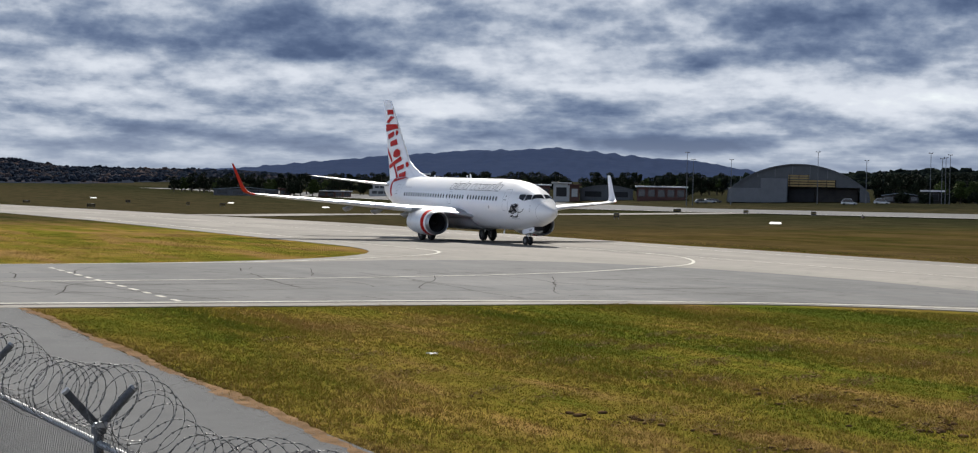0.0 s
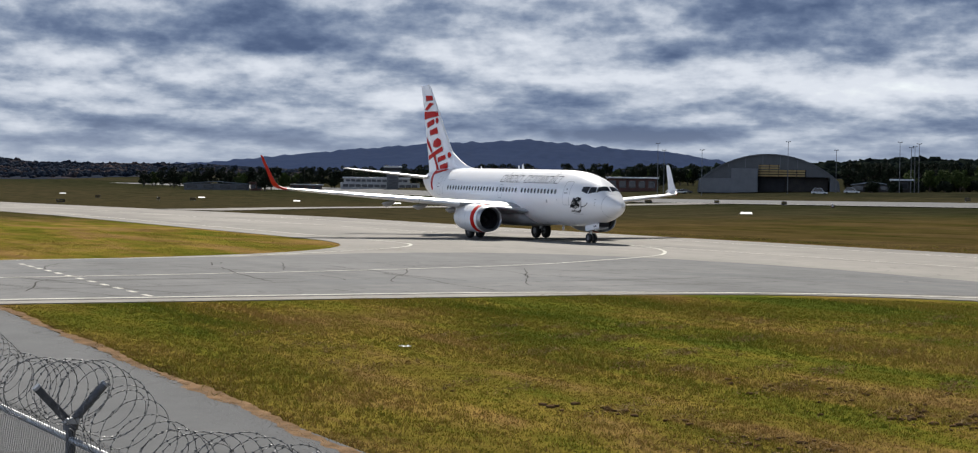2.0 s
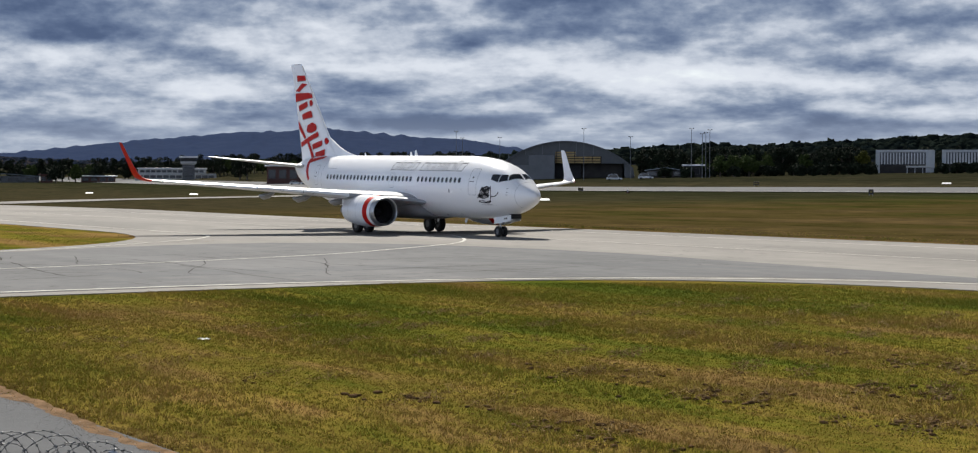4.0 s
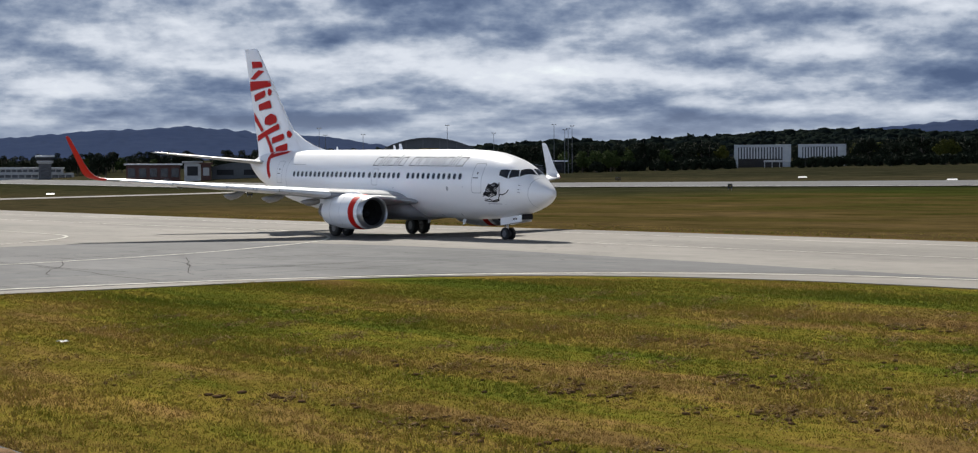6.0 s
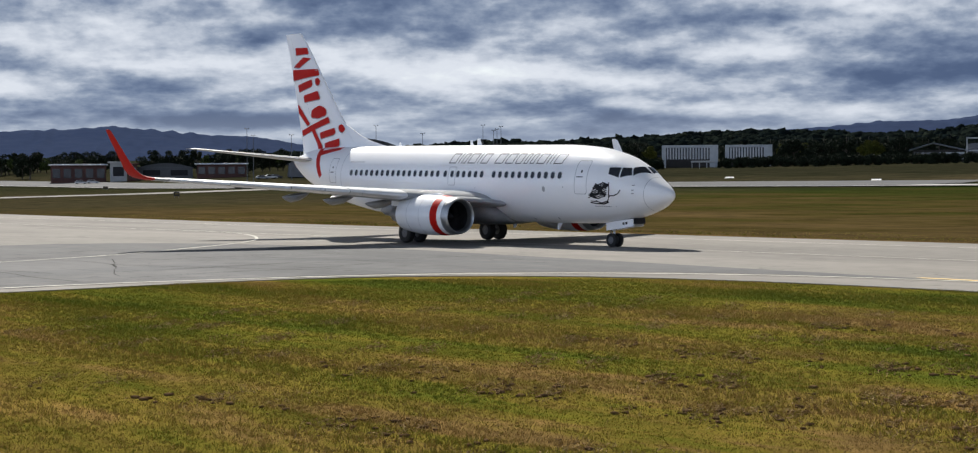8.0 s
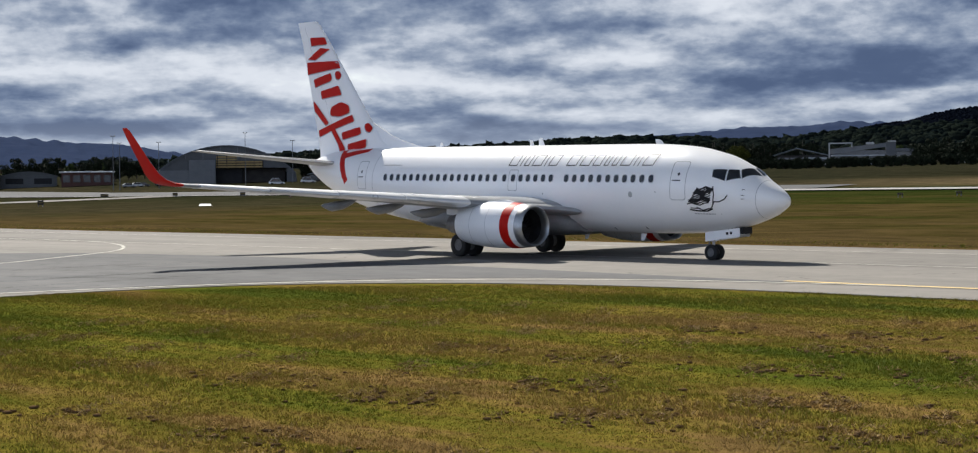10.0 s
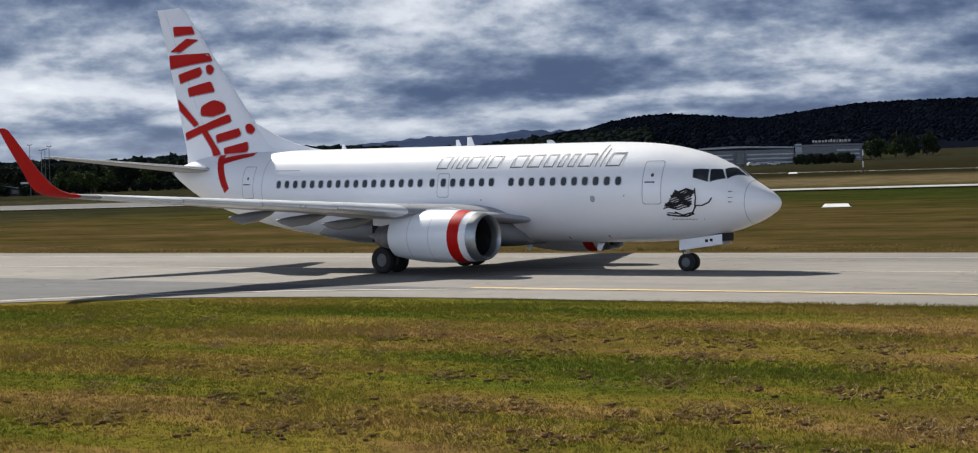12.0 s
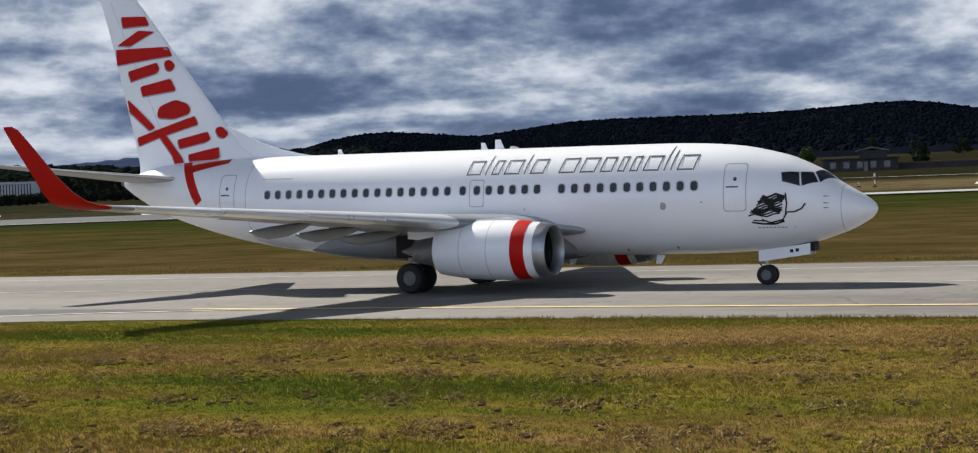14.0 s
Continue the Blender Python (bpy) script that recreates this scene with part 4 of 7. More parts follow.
def make_gear():
    for name, x, ys, r, w, rim in (("nose_gear", -0.14, (-0.2, 0.2), 0.345, 0.20, 0.55), ("main_gear", -12.6, (-3.29, -2.43), 0.555, 0.38, 0.50), ("main_gear", -12.6, (2.43, 3.29), 0.555, 0.38, 0.50)):
        gear = thing_part(name, plane)
        tyre, hub, holes = wheel_mesh(r, w, rim), rim_mesh(r * rim, w), bolt_mesh(r * rim, w)
        for y in ys:
            wh = new("wheel", tyre)
            wh.parent = gear
            rm = new("rim", join_meshes(hub, holes))
            rm.parent = wh
            WHEELS.append((wh, x, y, r))
        mid = sum(ys) / 2
        bm = bmesh.new()
        tube(bm, (x, ys[0], r), (x, ys[1], r), 0.07 if x < -1 else 0.05, None, 12)
        part("axle", bm, M_STEEL, gear)
        bm = bmesh.new()
        if x > -1:
            tube(bm, (x, 0, r), (x - 0.05, 0, 0.85), 0.06, None, 14)
            tube(bm, (x - 0.05, 0, 0.8), (x - 0.1, 0, 1.6), 0.095, None, 14)
            tube(bm, (x - 0.06, 0, 0.85), (x + 0.9, 0, 1.55), 0.045, None, 10)
        else:
            tube(bm, (x, mid, r), (x, mid, 1.25), 0.09, None, 14)
            tube(bm, (x, mid, 1.1), (x + 0.1, mid * 1.1, 2.5), 0.14, None, 14)
            tube(bm, (x, mid, 1.2), (x - 0.1, mid * 0.35, 1.75), 0.07, None, 10)
            tube(bm, (x, mid, 1.3), (x + 0.8, mid * 1.0, 2.3), 0.055, None, 10)
        part("strut", bm, M_GEARW, gear, "", 40)
        bm = bmesh.new()
        d = -1 if x > -1 else 1
        tube(bm, (x + 0.06 * d, mid, r + 0.12), (x + 0.30 * d, mid, (r + 0.95) / 2 + 0.1), 0.03, None, 8)
        tube(bm, (x + 0.30 * d, mid, (r + 0.95) / 2 + 0.1), (x + 0.06 * d, mid, 0.98), 0.03, None, 8)
        part("torque_link", bm, M_STEEL, gear)
        if x > -1:
            for s in (-1, 1):
                bm = bmesh.new()
                vs = box(bm, -0.36, 1.48, s * 0.36 - 0.012, s * 0.36 + 0.012, 0, 1, 0.006)
                for v in bm.verts:
                    lo = 0.85 + 0.13 * (v.co.x + 0.3)
                    v.co.z = lo - 0.03 + (0.38 + 0.05 * (1.62 - v.co.x) * 0.2) * v.co.z
                dr = part("gear_door", bm, M_WHITE, gear, "white nose gear door with two small dark marks")
                for k in (0.82, 1.02):
                    bm = bmesh.new()
                    z = 0.99 + 0.13 * k
                    box(bm, k - 0.06, k + 0.06, s * 0.376 - 0.003, s * 0.376 + 0.003, z - 0.075 + 0.1, z + 0.075 + 0.06, 0)
                    part("mark_bar", bm, M_BLACK, dr)
            bm = bmesh.new()
            box(bm, 0.8, 1.62, -0.34, 0.34, 1.16, 1.46, 0.02)
            part("gear_well_block", bm, M_BLACK, gear)
            bm = bmesh.new()
            turned(bm, [(0.18, 0.02), (0.2, 0.085), (0.1, 0.08), (0.02, 0.03)], (0.0, 0.95), 16, (True, True))
            part("taxi_light", bm, M_LIP, gear, "", 40)
        else:
            bm = bmesh.new()
            sgn = math.copysign(1, mid)
            box(bm, x - 0.22, x + 0.22, min(sgn * 3.06, sgn * 3.09), max(sgn * 3.06, sgn * 3.09), 1.15, 1.9, 0.01)
            part("strut_door", bm, M_STEEL, gear)
            # solid black block in place of the shade inside the open well
            bm = bmesh.new()
            box(bm, x - 0.6, x + 0.6, min(sgn * 1.2, sgn * 3.3), max(sgn * 1.2, sgn * 3.3), 1.3, 2.1, 0.05)
            part("gear_well_block", bm, M_BLACK, gear, "black block for the wheel well's shade")


def join_meshes(a, b):
    bm = bmesh.new()
    bm.from_mesh(a)
    n = len(bm.faces)
    bm.from_mesh(b)
    bm.faces.ensure_lookup_table()
    for f in bm.faces[n:]:
        f.material_index = 1
    me = bpy.data.meshes.new("rim")
    bm.to_mesh(me)
    bm.free()
    me.materials.append(M_HUB)
    me.materials.append(M_BLACK)
    return me


M_HUB = surface("dull_grey_wheel_paint", (0.07, 0.07, 0.073), (0.15, 0.15, 0.153), 3, 0.5)
M_LIP2 = surface("bright_slat_paint", (0.82, 0.83, 0.84), (0.90, 0.905, 0.91), 2, 0.3, 0.45)


def red_white():
    m, N, s, place, obj, _ = material("winglet_red_and_white")
    sep = N.t.nodes.new("ShaderNodeSeparateXYZ")
    geo = N.t.nodes.new("ShaderNodeNewGeometry")
    N.link(geo.outputs["Normal"], sep.inputs[0])
    grain = N.noise(obj, 3.0)
    N.link(N.mix(N.math("LESS_THAN", sep.outputs[1], 0.1), N.ramp(grain, [(0.4, (0.42, 0.022, 0.014)), (0.6, (0.5, 0.03, 0.02))]), N.ramp(grain, [(0.4, (0.76, 0.76, 0.77)), (0.6, (0.82, 0.82, 0.82))])), s.inputs["Base Color"])
    s.inputs["Roughness"].default_value = 0.3
    return m


M_REDWHITE = red_white()
hull_body = make_fuselage()
make_markings(hull_body)
make_tail(hull_body)
make_wing(1)
make_wing(-1)
make_gear()

# ---- painted lines ----
def smooth_line(pts, n=5):
    """A smooth curve through points."""
    out = []
    p = [Vector(q) for q in pts]
    for i in range(len(p) - 1):
        a, b, c, d = p[max(i - 1, 0)], p[i], p[i + 1], p[min(i + 2, len(p) - 1)]
        for k in range(n):
            t = k / n
            out.append(tuple(0.5 * (2 * b + (c - a) * t + (2 * a - 5 * b + 4 * c - d) * t * t + (3 * b - a - 3 * c + d) * t ** 3)))
    return out + [tuple(p[-1])]


def make_lines():
    ribbon("edge_line", [(-48.2, -118), (-48.2, 20)] + curve_pts((-48.2, 20), (-47.2, 44.8), (-24, 45.1), 16) + [(160, 44.6)], 0.30, 0.046, M_LINE, taxiway, "worn white edge line")
    ribbon("far_edge_line", [(-200, 66.8), (-100, 66.6), (160, 66.6)], 0.18, 0.046, M_LINE, taxiway)
    ribbon("isle_edge_line", smooth_line([(-73, 4), (-75, 14), (-78, 23.4), (-81, 28.5), (-84.5, 32.6), (-89, 37.5), (-95.5, 41.2), (-104, 42.0), (-125, 42.2), (-220, 43)]), 0.22, 0.046, M_LINE, taxiway)
    ribbon("turn_line", [(-60.0, -110)] + smooth_line([(-59.9, -4), (-60, 8.7), (-61.6, 18.5), (-64, 27.6), (-67, 35), (-70.8, 40.8), (-77, 48.5), (-86.3, 54.2), (-95, 56.4), (-104, 56.7)]), 0.20, 0.046, M_LINE, branch, "thin white turning line")
    ribbon("centre_line", [(-420, 55.5), (-200, 56.0), (-36, 56.2), (160, 55.6)], 0.16, 0.047, M_LINE, taxiway, "faint centre line")
    ribbon("centre_band", [(-31, 45.2), (-8, 45.05), (160, 44.8)], 0.36, 0.0485, M_YELLOW, taxiway, "yellow line beside the white edge")
    x = -71.0
    while x < -49.5:
        ribbon("holding_dash", [(x, 12.4), (x + 0.9, 12.42)], 0.20, 0.047, M_LINE, branch, "white dash of the holding line")
        x += 1.95
    # sealed joints and cracks
    rnd = random.Random(11)
    for k in range(50):
        x, y = rnd.uniform(-72, -47), rnd.uniform(6, 40)
        if y > 24 and x < -70:
            continue
        a = rnd.choice((0.08, 1.55, 1.62, 0.02, 2.9)) + rnd.uniform(-0.15, 0.15)
        pts = [(x, y)]
        for i in range(rnd.randint(5, 16)):
            a += rnd.uniform(-0.16, 0.16)
            pts.append((pts[-1][0] + 0.9 * math.cos(a), pts[-1][1] + 0.9 * math.sin(a)))
        pts = [p for p in pts if -72 < p[0] < -48.5 and p[1] > 5]
        if len(pts) > 2:
            ribbon("sealed_crack", pts, rnd.uniform(0.03, 0.07), 0.0412 + 0.00005 * k, M_TAR, branch)


M_TAR = surface("tar_seal", (0.03, 0.03, 0.03), (0.075, 0.073, 0.07), 2, 0.9, spec=0.0)
make_lines()
M_PATCH = pavement_material("fresh_patch_asphalt", (0.09, 0.093, 0.097), (0.15, 0.152, 0.155))
for pts in ([(-57, 20), (-56.8, 33), (-53.6, 33.5), (-53.5, 20)], [(-66, 6), (-66, 16), (-62.5, 16), (-62.5, 6)], [(-59, 36), (-47, 43), (-46, 44.2), (-58, 39.5)]):
    bm = bmesh.new()
    f = bm.faces.new([bm.verts.new((x, y, 0.0395)) for x, y in pts])
    f.normal_update()
    if f.normal.z < 0:
        f.normal_flip()
    part("asphalt_patch", bm, M_PATCH, branch, "darker rectangular asphalt patch")


def strip(name, pts, width, z, mat, label):
    """A long paved strip that follows the rise of the ground."""
    fine = []
    for a, b in zip(pts, pts[1:]):
        n = max(2, int((Vector(b) - Vector(a)).length / 12))
        fine += [tuple(Vector(a).lerp(Vector(b), i / n)) for i in range(n)]
    fine.append(pts[-1])
    ob = ribbon(name, fine, width, z, mat, None, label)
    return tagged(ob, "", "pavement", "", "structure")


for k in range(4):
    strip("runway", [(-1000, 233.5 + 11.25 * k), (700 if k < 2 else -170, 233.5 + 11.25 * k)], 11.3, 0.16 + 0.002 * k, M_RUNWAY, "long grey runway beyond the grass")
strip("runway_edge_line", [(-1000, 229.5), (700, 229.5)], 1.3, 0.22, M_LINE, "white runway edge line")
strip("runway_shoulder", [(-165, 236.5), (700, 236.5)], 15.0, 0.20, M_PALE, "bright pale concrete beside the runway edge")
strip("link_taxiway", [(-262, 72), (-284, 100), (-303, 165), (-345, 234)], 15, 0.10, M_TAXI, "pale link taxiway across the grass")
strip("verge_track", [(-150, 326), (-60, 316), (60, 300)], 0.6, 0.18, M_LINE, "pale narrow track in the dry grass")
bm = bmesh.new()
rnd = random.Random(3)
prev = None
x = -46.4
while x < 40:
    w0, w1 = 7.27 + 0.06 * math.sin(x * 1.3) + 0.05 * math.sin(x * 3.7) + rnd.uniform(-0.05, 0.05), 7.52 + 0.08 * math.sin(x * 0.7) + rnd.uniform(-0.05, 0.05)
    cur = (bm.verts.new((x, w0, 0.0262)), bm.verts.new((x, w1, 0.034)))
    if prev:
        bm.faces.new((prev[0], cur[0], cur[1], prev[1]))
    prev = cur
    x += 0.22
tagged(part("verge", bm, M_SOIL, None, "bare reddish soil verge beside the road"), "", "soil", "", "structure")
M_STONE = surface("loose_gravel", (0.16, 0.158, 0.155), (0.32, 0.31, 0.295), 6, 0.9, spec=0.1)


def scatter(name, points, sizes, mat, label, category, flat=0.6, seed=1, shape=None):
    """Many small uneven lumps as one mesh."""
    t = (1 + 5 ** 0.5) / 2
    base = np.array([(-1, t, 0), (1, t, 0), (-1, -t, 0), (1, -t, 0), (0, -1, t), (0, 1, t), (0, -1, -t), (0, 1, -t), (t, 0, -1), (t, 0, 1), (-t, 0, -1), (-t, 0, 1)], dtype=float) / 1.902
    tri = np.array([(0, 11, 5), (0, 5, 1), (0, 1, 7), (0, 7, 10), (0, 10, 11), (1, 5, 9), (5, 11, 4), (11, 10, 2), (10, 7, 6), (7, 1, 8), (3, 9, 4), (3, 4, 2), (3, 2, 6), (3, 6, 8), (3, 8, 9), (4, 9, 5), (2, 4, 11), (6, 2, 10), (8, 6, 7), (9, 8, 1)])
    rs = np.random.RandomState(seed)
    n = len(points)
    P, S = np.asarray(points, dtype=float), np.asarray(sizes, dtype=float)
    v = base[None] * (1 + rs.uniform(-0.35, 0.35, (n, 12, 1)))
    a = rs.uniform(0, math.tau, n)
    c, s = np.cos(a)[:, None], np.sin(a)[:, None]
    v = np.stack([v[..., 0] * c - v[..., 1] * s, v[..., 0] * s + v[..., 1] * c, v[..., 2] * flat], -1) * S[:, None, None] + P[:, None]
    f = (tri[None] + 12 * np.arange(n)[:, None, None]).reshape(-1, 3)
    ob = raw_mesh(name, v.reshape(-1, 3), f, mat)
    return tagged(ob, label, category, "", "stuff")


def raw_mesh(name, verts, tris, mat):
    me = bpy.data.meshes.new(name)
    me.vertices.add(len(verts))
    me.vertices.foreach_set("co", np.ascontiguousarray(verts, dtype=np.float32).ravel())
    me.loops.add(len(tris) * 3)
    me.loops.foreach_set("vertex_index", np.ascontiguousarray(tris, dtype=np.int32).ravel())
    me.polygons.add(len(tris))
    me.polygons.foreach_set("loop_start", np.arange(0, len(tris) * 3, 3, dtype=np.int32))
    me.update(calc_edges=True)
    me.validate()
    me.materials.append(mat)
    return new(name, me)


rs = np.random.RandomState(5)
gx, gy = rs.uniform(-46, -8, 9000), 7.42 - np.abs(rs.normal(0, 0.45, 9000))
scatter("gravel", np.stack([gx, gy, np.full(9000, 0.03)], 1), rs.uniform(0.002, 0.0065, 9000), M_STONE, "loose grey gravel along the road edge", "gravel", 0.6, 6)


# ---- hills and woods ----
def forest_material(name, a, b, scale, relief=0.7):
    m, N, s, place, obj, isl = material(name)
    v = N.math("ADD", N.math("MULTIPLY", N.noise(place, scale, 6.0, 0.65), 0.7), N.math("MULTIPLY", isl, 0.3))
    N.link(N.ramp(v, [(0.3, a), (0.7, b)]), s.inputs["Base Color"])
    s.inputs["Roughness"].default_value = 0.95
    s.inputs["Specular IOR Level"].default_value = 0.0
    bump(N, s, N.noise(place, scale * 6, 5.0, 0.7), relief, 2.0)
    return m


# blue haze of the distance is painted into the far forest's base colour
M_MOUNT = forest_material("hazed_distant_forest", (0.022, 0.034, 0.072), (0.034, 0.048, 0.090), 0.012)
# cloud shade on the near hills is put into these near-black base colours
M_RIDGE = forest_material("cloud_shaded_ridge", (0.0038, 0.0052, 0.0088), (0.0055, 0.0075, 0.0115), 0.02)
M_RIDGETREE = forest_material("cloud_shaded_foliage", (0.0035, 0.0048, 0.0085), (0.0048, 0.0065, 0.0105), 0.03)
# suburb trees, their blue haze mixed into the base colour
M_LOW = forest_material("hazed_suburb_woods", (0.013, 0.020, 0.033), (0.026, 0.031, 0.042), 0.02)


def add_clearings(m):
    """Dry brown clearings among the trees."""
    N, shader = Nodes(m.node_tree), m.node_tree.nodes["Principled BSDF"]
    place = N.t.nodes.new("ShaderNodeNewGeometry").outputs["Position"]
    woods = shader.inputs["Base Color"].links[0].from_socket
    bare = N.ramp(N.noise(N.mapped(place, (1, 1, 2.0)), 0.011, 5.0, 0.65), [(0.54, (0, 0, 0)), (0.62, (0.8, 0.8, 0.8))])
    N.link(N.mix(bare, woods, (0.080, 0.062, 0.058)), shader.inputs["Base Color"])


add_clearings(M_LOW)
# woods darkened in colour for the cloud shade over them
M_WOODS = forest_material("cloud_shaded_woods", (0.004, 0.007, 0.008), (0.012, 0.016, 0.012), 0.03)


def ridge(name, line, dist, foot, mat, label, lumps=0, size=8.0, lump_mat=None, seed=1, wob=2.0):
    """A wooded ridge: bearings and rises (thousandths) of its crest as seen from the bank, at a distance."""
    az = np.array([p[0] for p in line])
    el = np.array([p[1] for p in line])
    n = max(40, int((az[-1] - az[0]) / 0.12))
    A = np.linspace(az[0], az[-1], n)
    E = np.interp(A, az, el) - (size * 850 / dist if lumps else 0.0)
    k = np.array([0.25, 0.5, 0.25])
    for _ in range(3):
        E[1:-1] = np.convolve(E, k, "valid")
    steps = np.linspace(0, 1, 14)
    V, F = [], []

    def at(a, crest, s, jit):
        d = foot + (dist - foot) * s
        x, y = d * math.sin(radians(a)), d * math.cos(radians(a))
        z0 = height(x, y) - 1.0
        zc = 3.28 + dist * crest / 1000
        ease = s ** 1.5
        return x, y, z0 * (1 - ease) + zc * ease + jit

    for a, e in zip(A, E):
        for s in steps:
            V.append(at(a, e, s, wob * noise.noise(Vector((a * 3, s * 9, seed))) if 0 < s else -3))
        d = dist * 1.25
        V.append((d * math.sin(radians(a)), d * math.cos(radians(a)), 3.28 + dist * e / 1000 - dist * 0.06))
    m = len(steps) + 1
    for i in range(n - 1):
        for j in range(m - 1):
            p = i * m + j
            F += [(p, p + m, p + m + 1), (p, p + m + 1, p + 1)]
    ob = raw_mesh(name, np.array(V), np.array(F), mat)
    ob.data.polygons.foreach_set("use_smooth", [True] * len(ob.data.polygons))
    tagged(ob, label, "hill", "", "structure")
    if lumps:
        rr = np.random.RandomState(seed)
        P, S = [], []
        for i in range(lumps):
            a = rr.uniform(az[0], az[-1])
            s = 1.0 if i % 3 == 0 else rr.uniform(0.05, 1.0) ** 0.6
            q = at(a, float(np.interp(a, A, E)), s, 0)
            r = size * rr.uniform(0.55, 1.25) * (1.0 if rr.rand() > 0.06 else 1.5)
            P.append((q[0], q[1], q[2] + r * 0.15))
            S.append(r)
        scatter(name + "_trees", P, S, lump_mat or mat, "dense dark trees covering the ridge", "woods", 0.95, seed + 50)


ridge("mountain", [(-84, 12), (-75.5, 16.0), (-73.4, 18.3), (-71.2, 22.6), (-69, 26.7), (-66.8, 30.0), (-65.5, 32.3), (-64.1, 32.6), (-62.6, 34.8), (-61, 32.4), (-59.1, 29.4), (-57.7, 28.6), (-56, 23.6), (-54, 20), (-50, 15)], 4300, 2600, M_MOUNT, "long forested mountain, blue haze put into its colour", 0, seed=2, wob=6)
ridge("far_ridge", [(-44, 26), (-40.7, 30.5), (-38.8, 31.0), (-37.5, 32.4), (-35.8, 35.2), (-33.8, 35.3), (-32.4, 37.8), (-31.2, 36.8), (-29, 36), (-25, 33)], 4200, 2800, M_MOUNT, "forested ridge, blue haze put into its colour", 0, seed=4, wob=5)
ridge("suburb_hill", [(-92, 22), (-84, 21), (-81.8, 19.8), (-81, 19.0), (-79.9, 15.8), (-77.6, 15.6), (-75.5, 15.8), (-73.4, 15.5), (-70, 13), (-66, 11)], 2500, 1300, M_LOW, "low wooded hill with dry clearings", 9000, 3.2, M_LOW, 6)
ridge("wood_rise", [(-59, 14), (-56, 17.2), (-51.5, 22), (-49.4, 24.0), (-47.5, 23.8), (-45.5, 25.4), (-43.4, 26.8), (-42.1, 29.0), (-40, 29.8), (-37.6, 29.2), (-36.6, 27.5), (-34.5, 27.4), (-32.4, 31.6), (-30, 34.6), (-28, 36)], 1500, 900, M_RIDGE, "wooded rise behind the airfield, cloud shade in its colour", 8000, 3.8, M_WOODS, 8)
ridge("dark_hill", [(-31.8, 33.5), (-31.2, 35.4), (-30.2, 37.0), (-29.6, 40.4), (-28.3, 44.0), (-27.3, 45.0), (-24.8, 41.3), (-24.1, 40.4), (-22.4, 44.4), (-20.8, 47.6), (-18.6, 48.2), (-14.6, 48.0), (-12.5, 49.0), (-10.4, 51.0), (-9.3, 51.6), (-8.2, 49.4), (-6.9, 45.0), (-4, 40), (2, 34)], 2400, 1250, M_RIDGE, "steep wooded hill, cloud shade in its colour", 27000, 2.2, M_RIDGETREE, 10)


# ---- trees ----
def foliage_material(name, a, b):
    m, N, s, place, obj, isl = material(name)
    v = N.math("ADD", N.math("MULTIPLY", isl, 0.55), N.math("MULTIPLY", N.noise(obj, 0.9, 5.0), 0.45))
    N.link(N.ramp(v, [(0.25, a), (0.75, b)]), s.inputs["Base Color"])
    s.inputs["Roughness"].default_value = 0.8
    s.inputs["Specular IOR Level"].default_value = 0.05
    return m


M_LEAF = [foliage_material("dark_gum_foliage", (0.010, 0.015, 0.010), (0.028, 0.036, 0.019)), foliage_material("green_foliage", (0.030, 0.048, 0.014), (0.080, 0.104, 0.030)), foliage_material("yellow_green_foliage", (0.035, 0.042, 0.008), (0.095, 0.095, 0.018))]
M_BARK = surface("grey_brown_bark", (0.05, 0.04, 0.03), (0.13, 0.11, 0.085), 4, 0.9, relief=0.4)


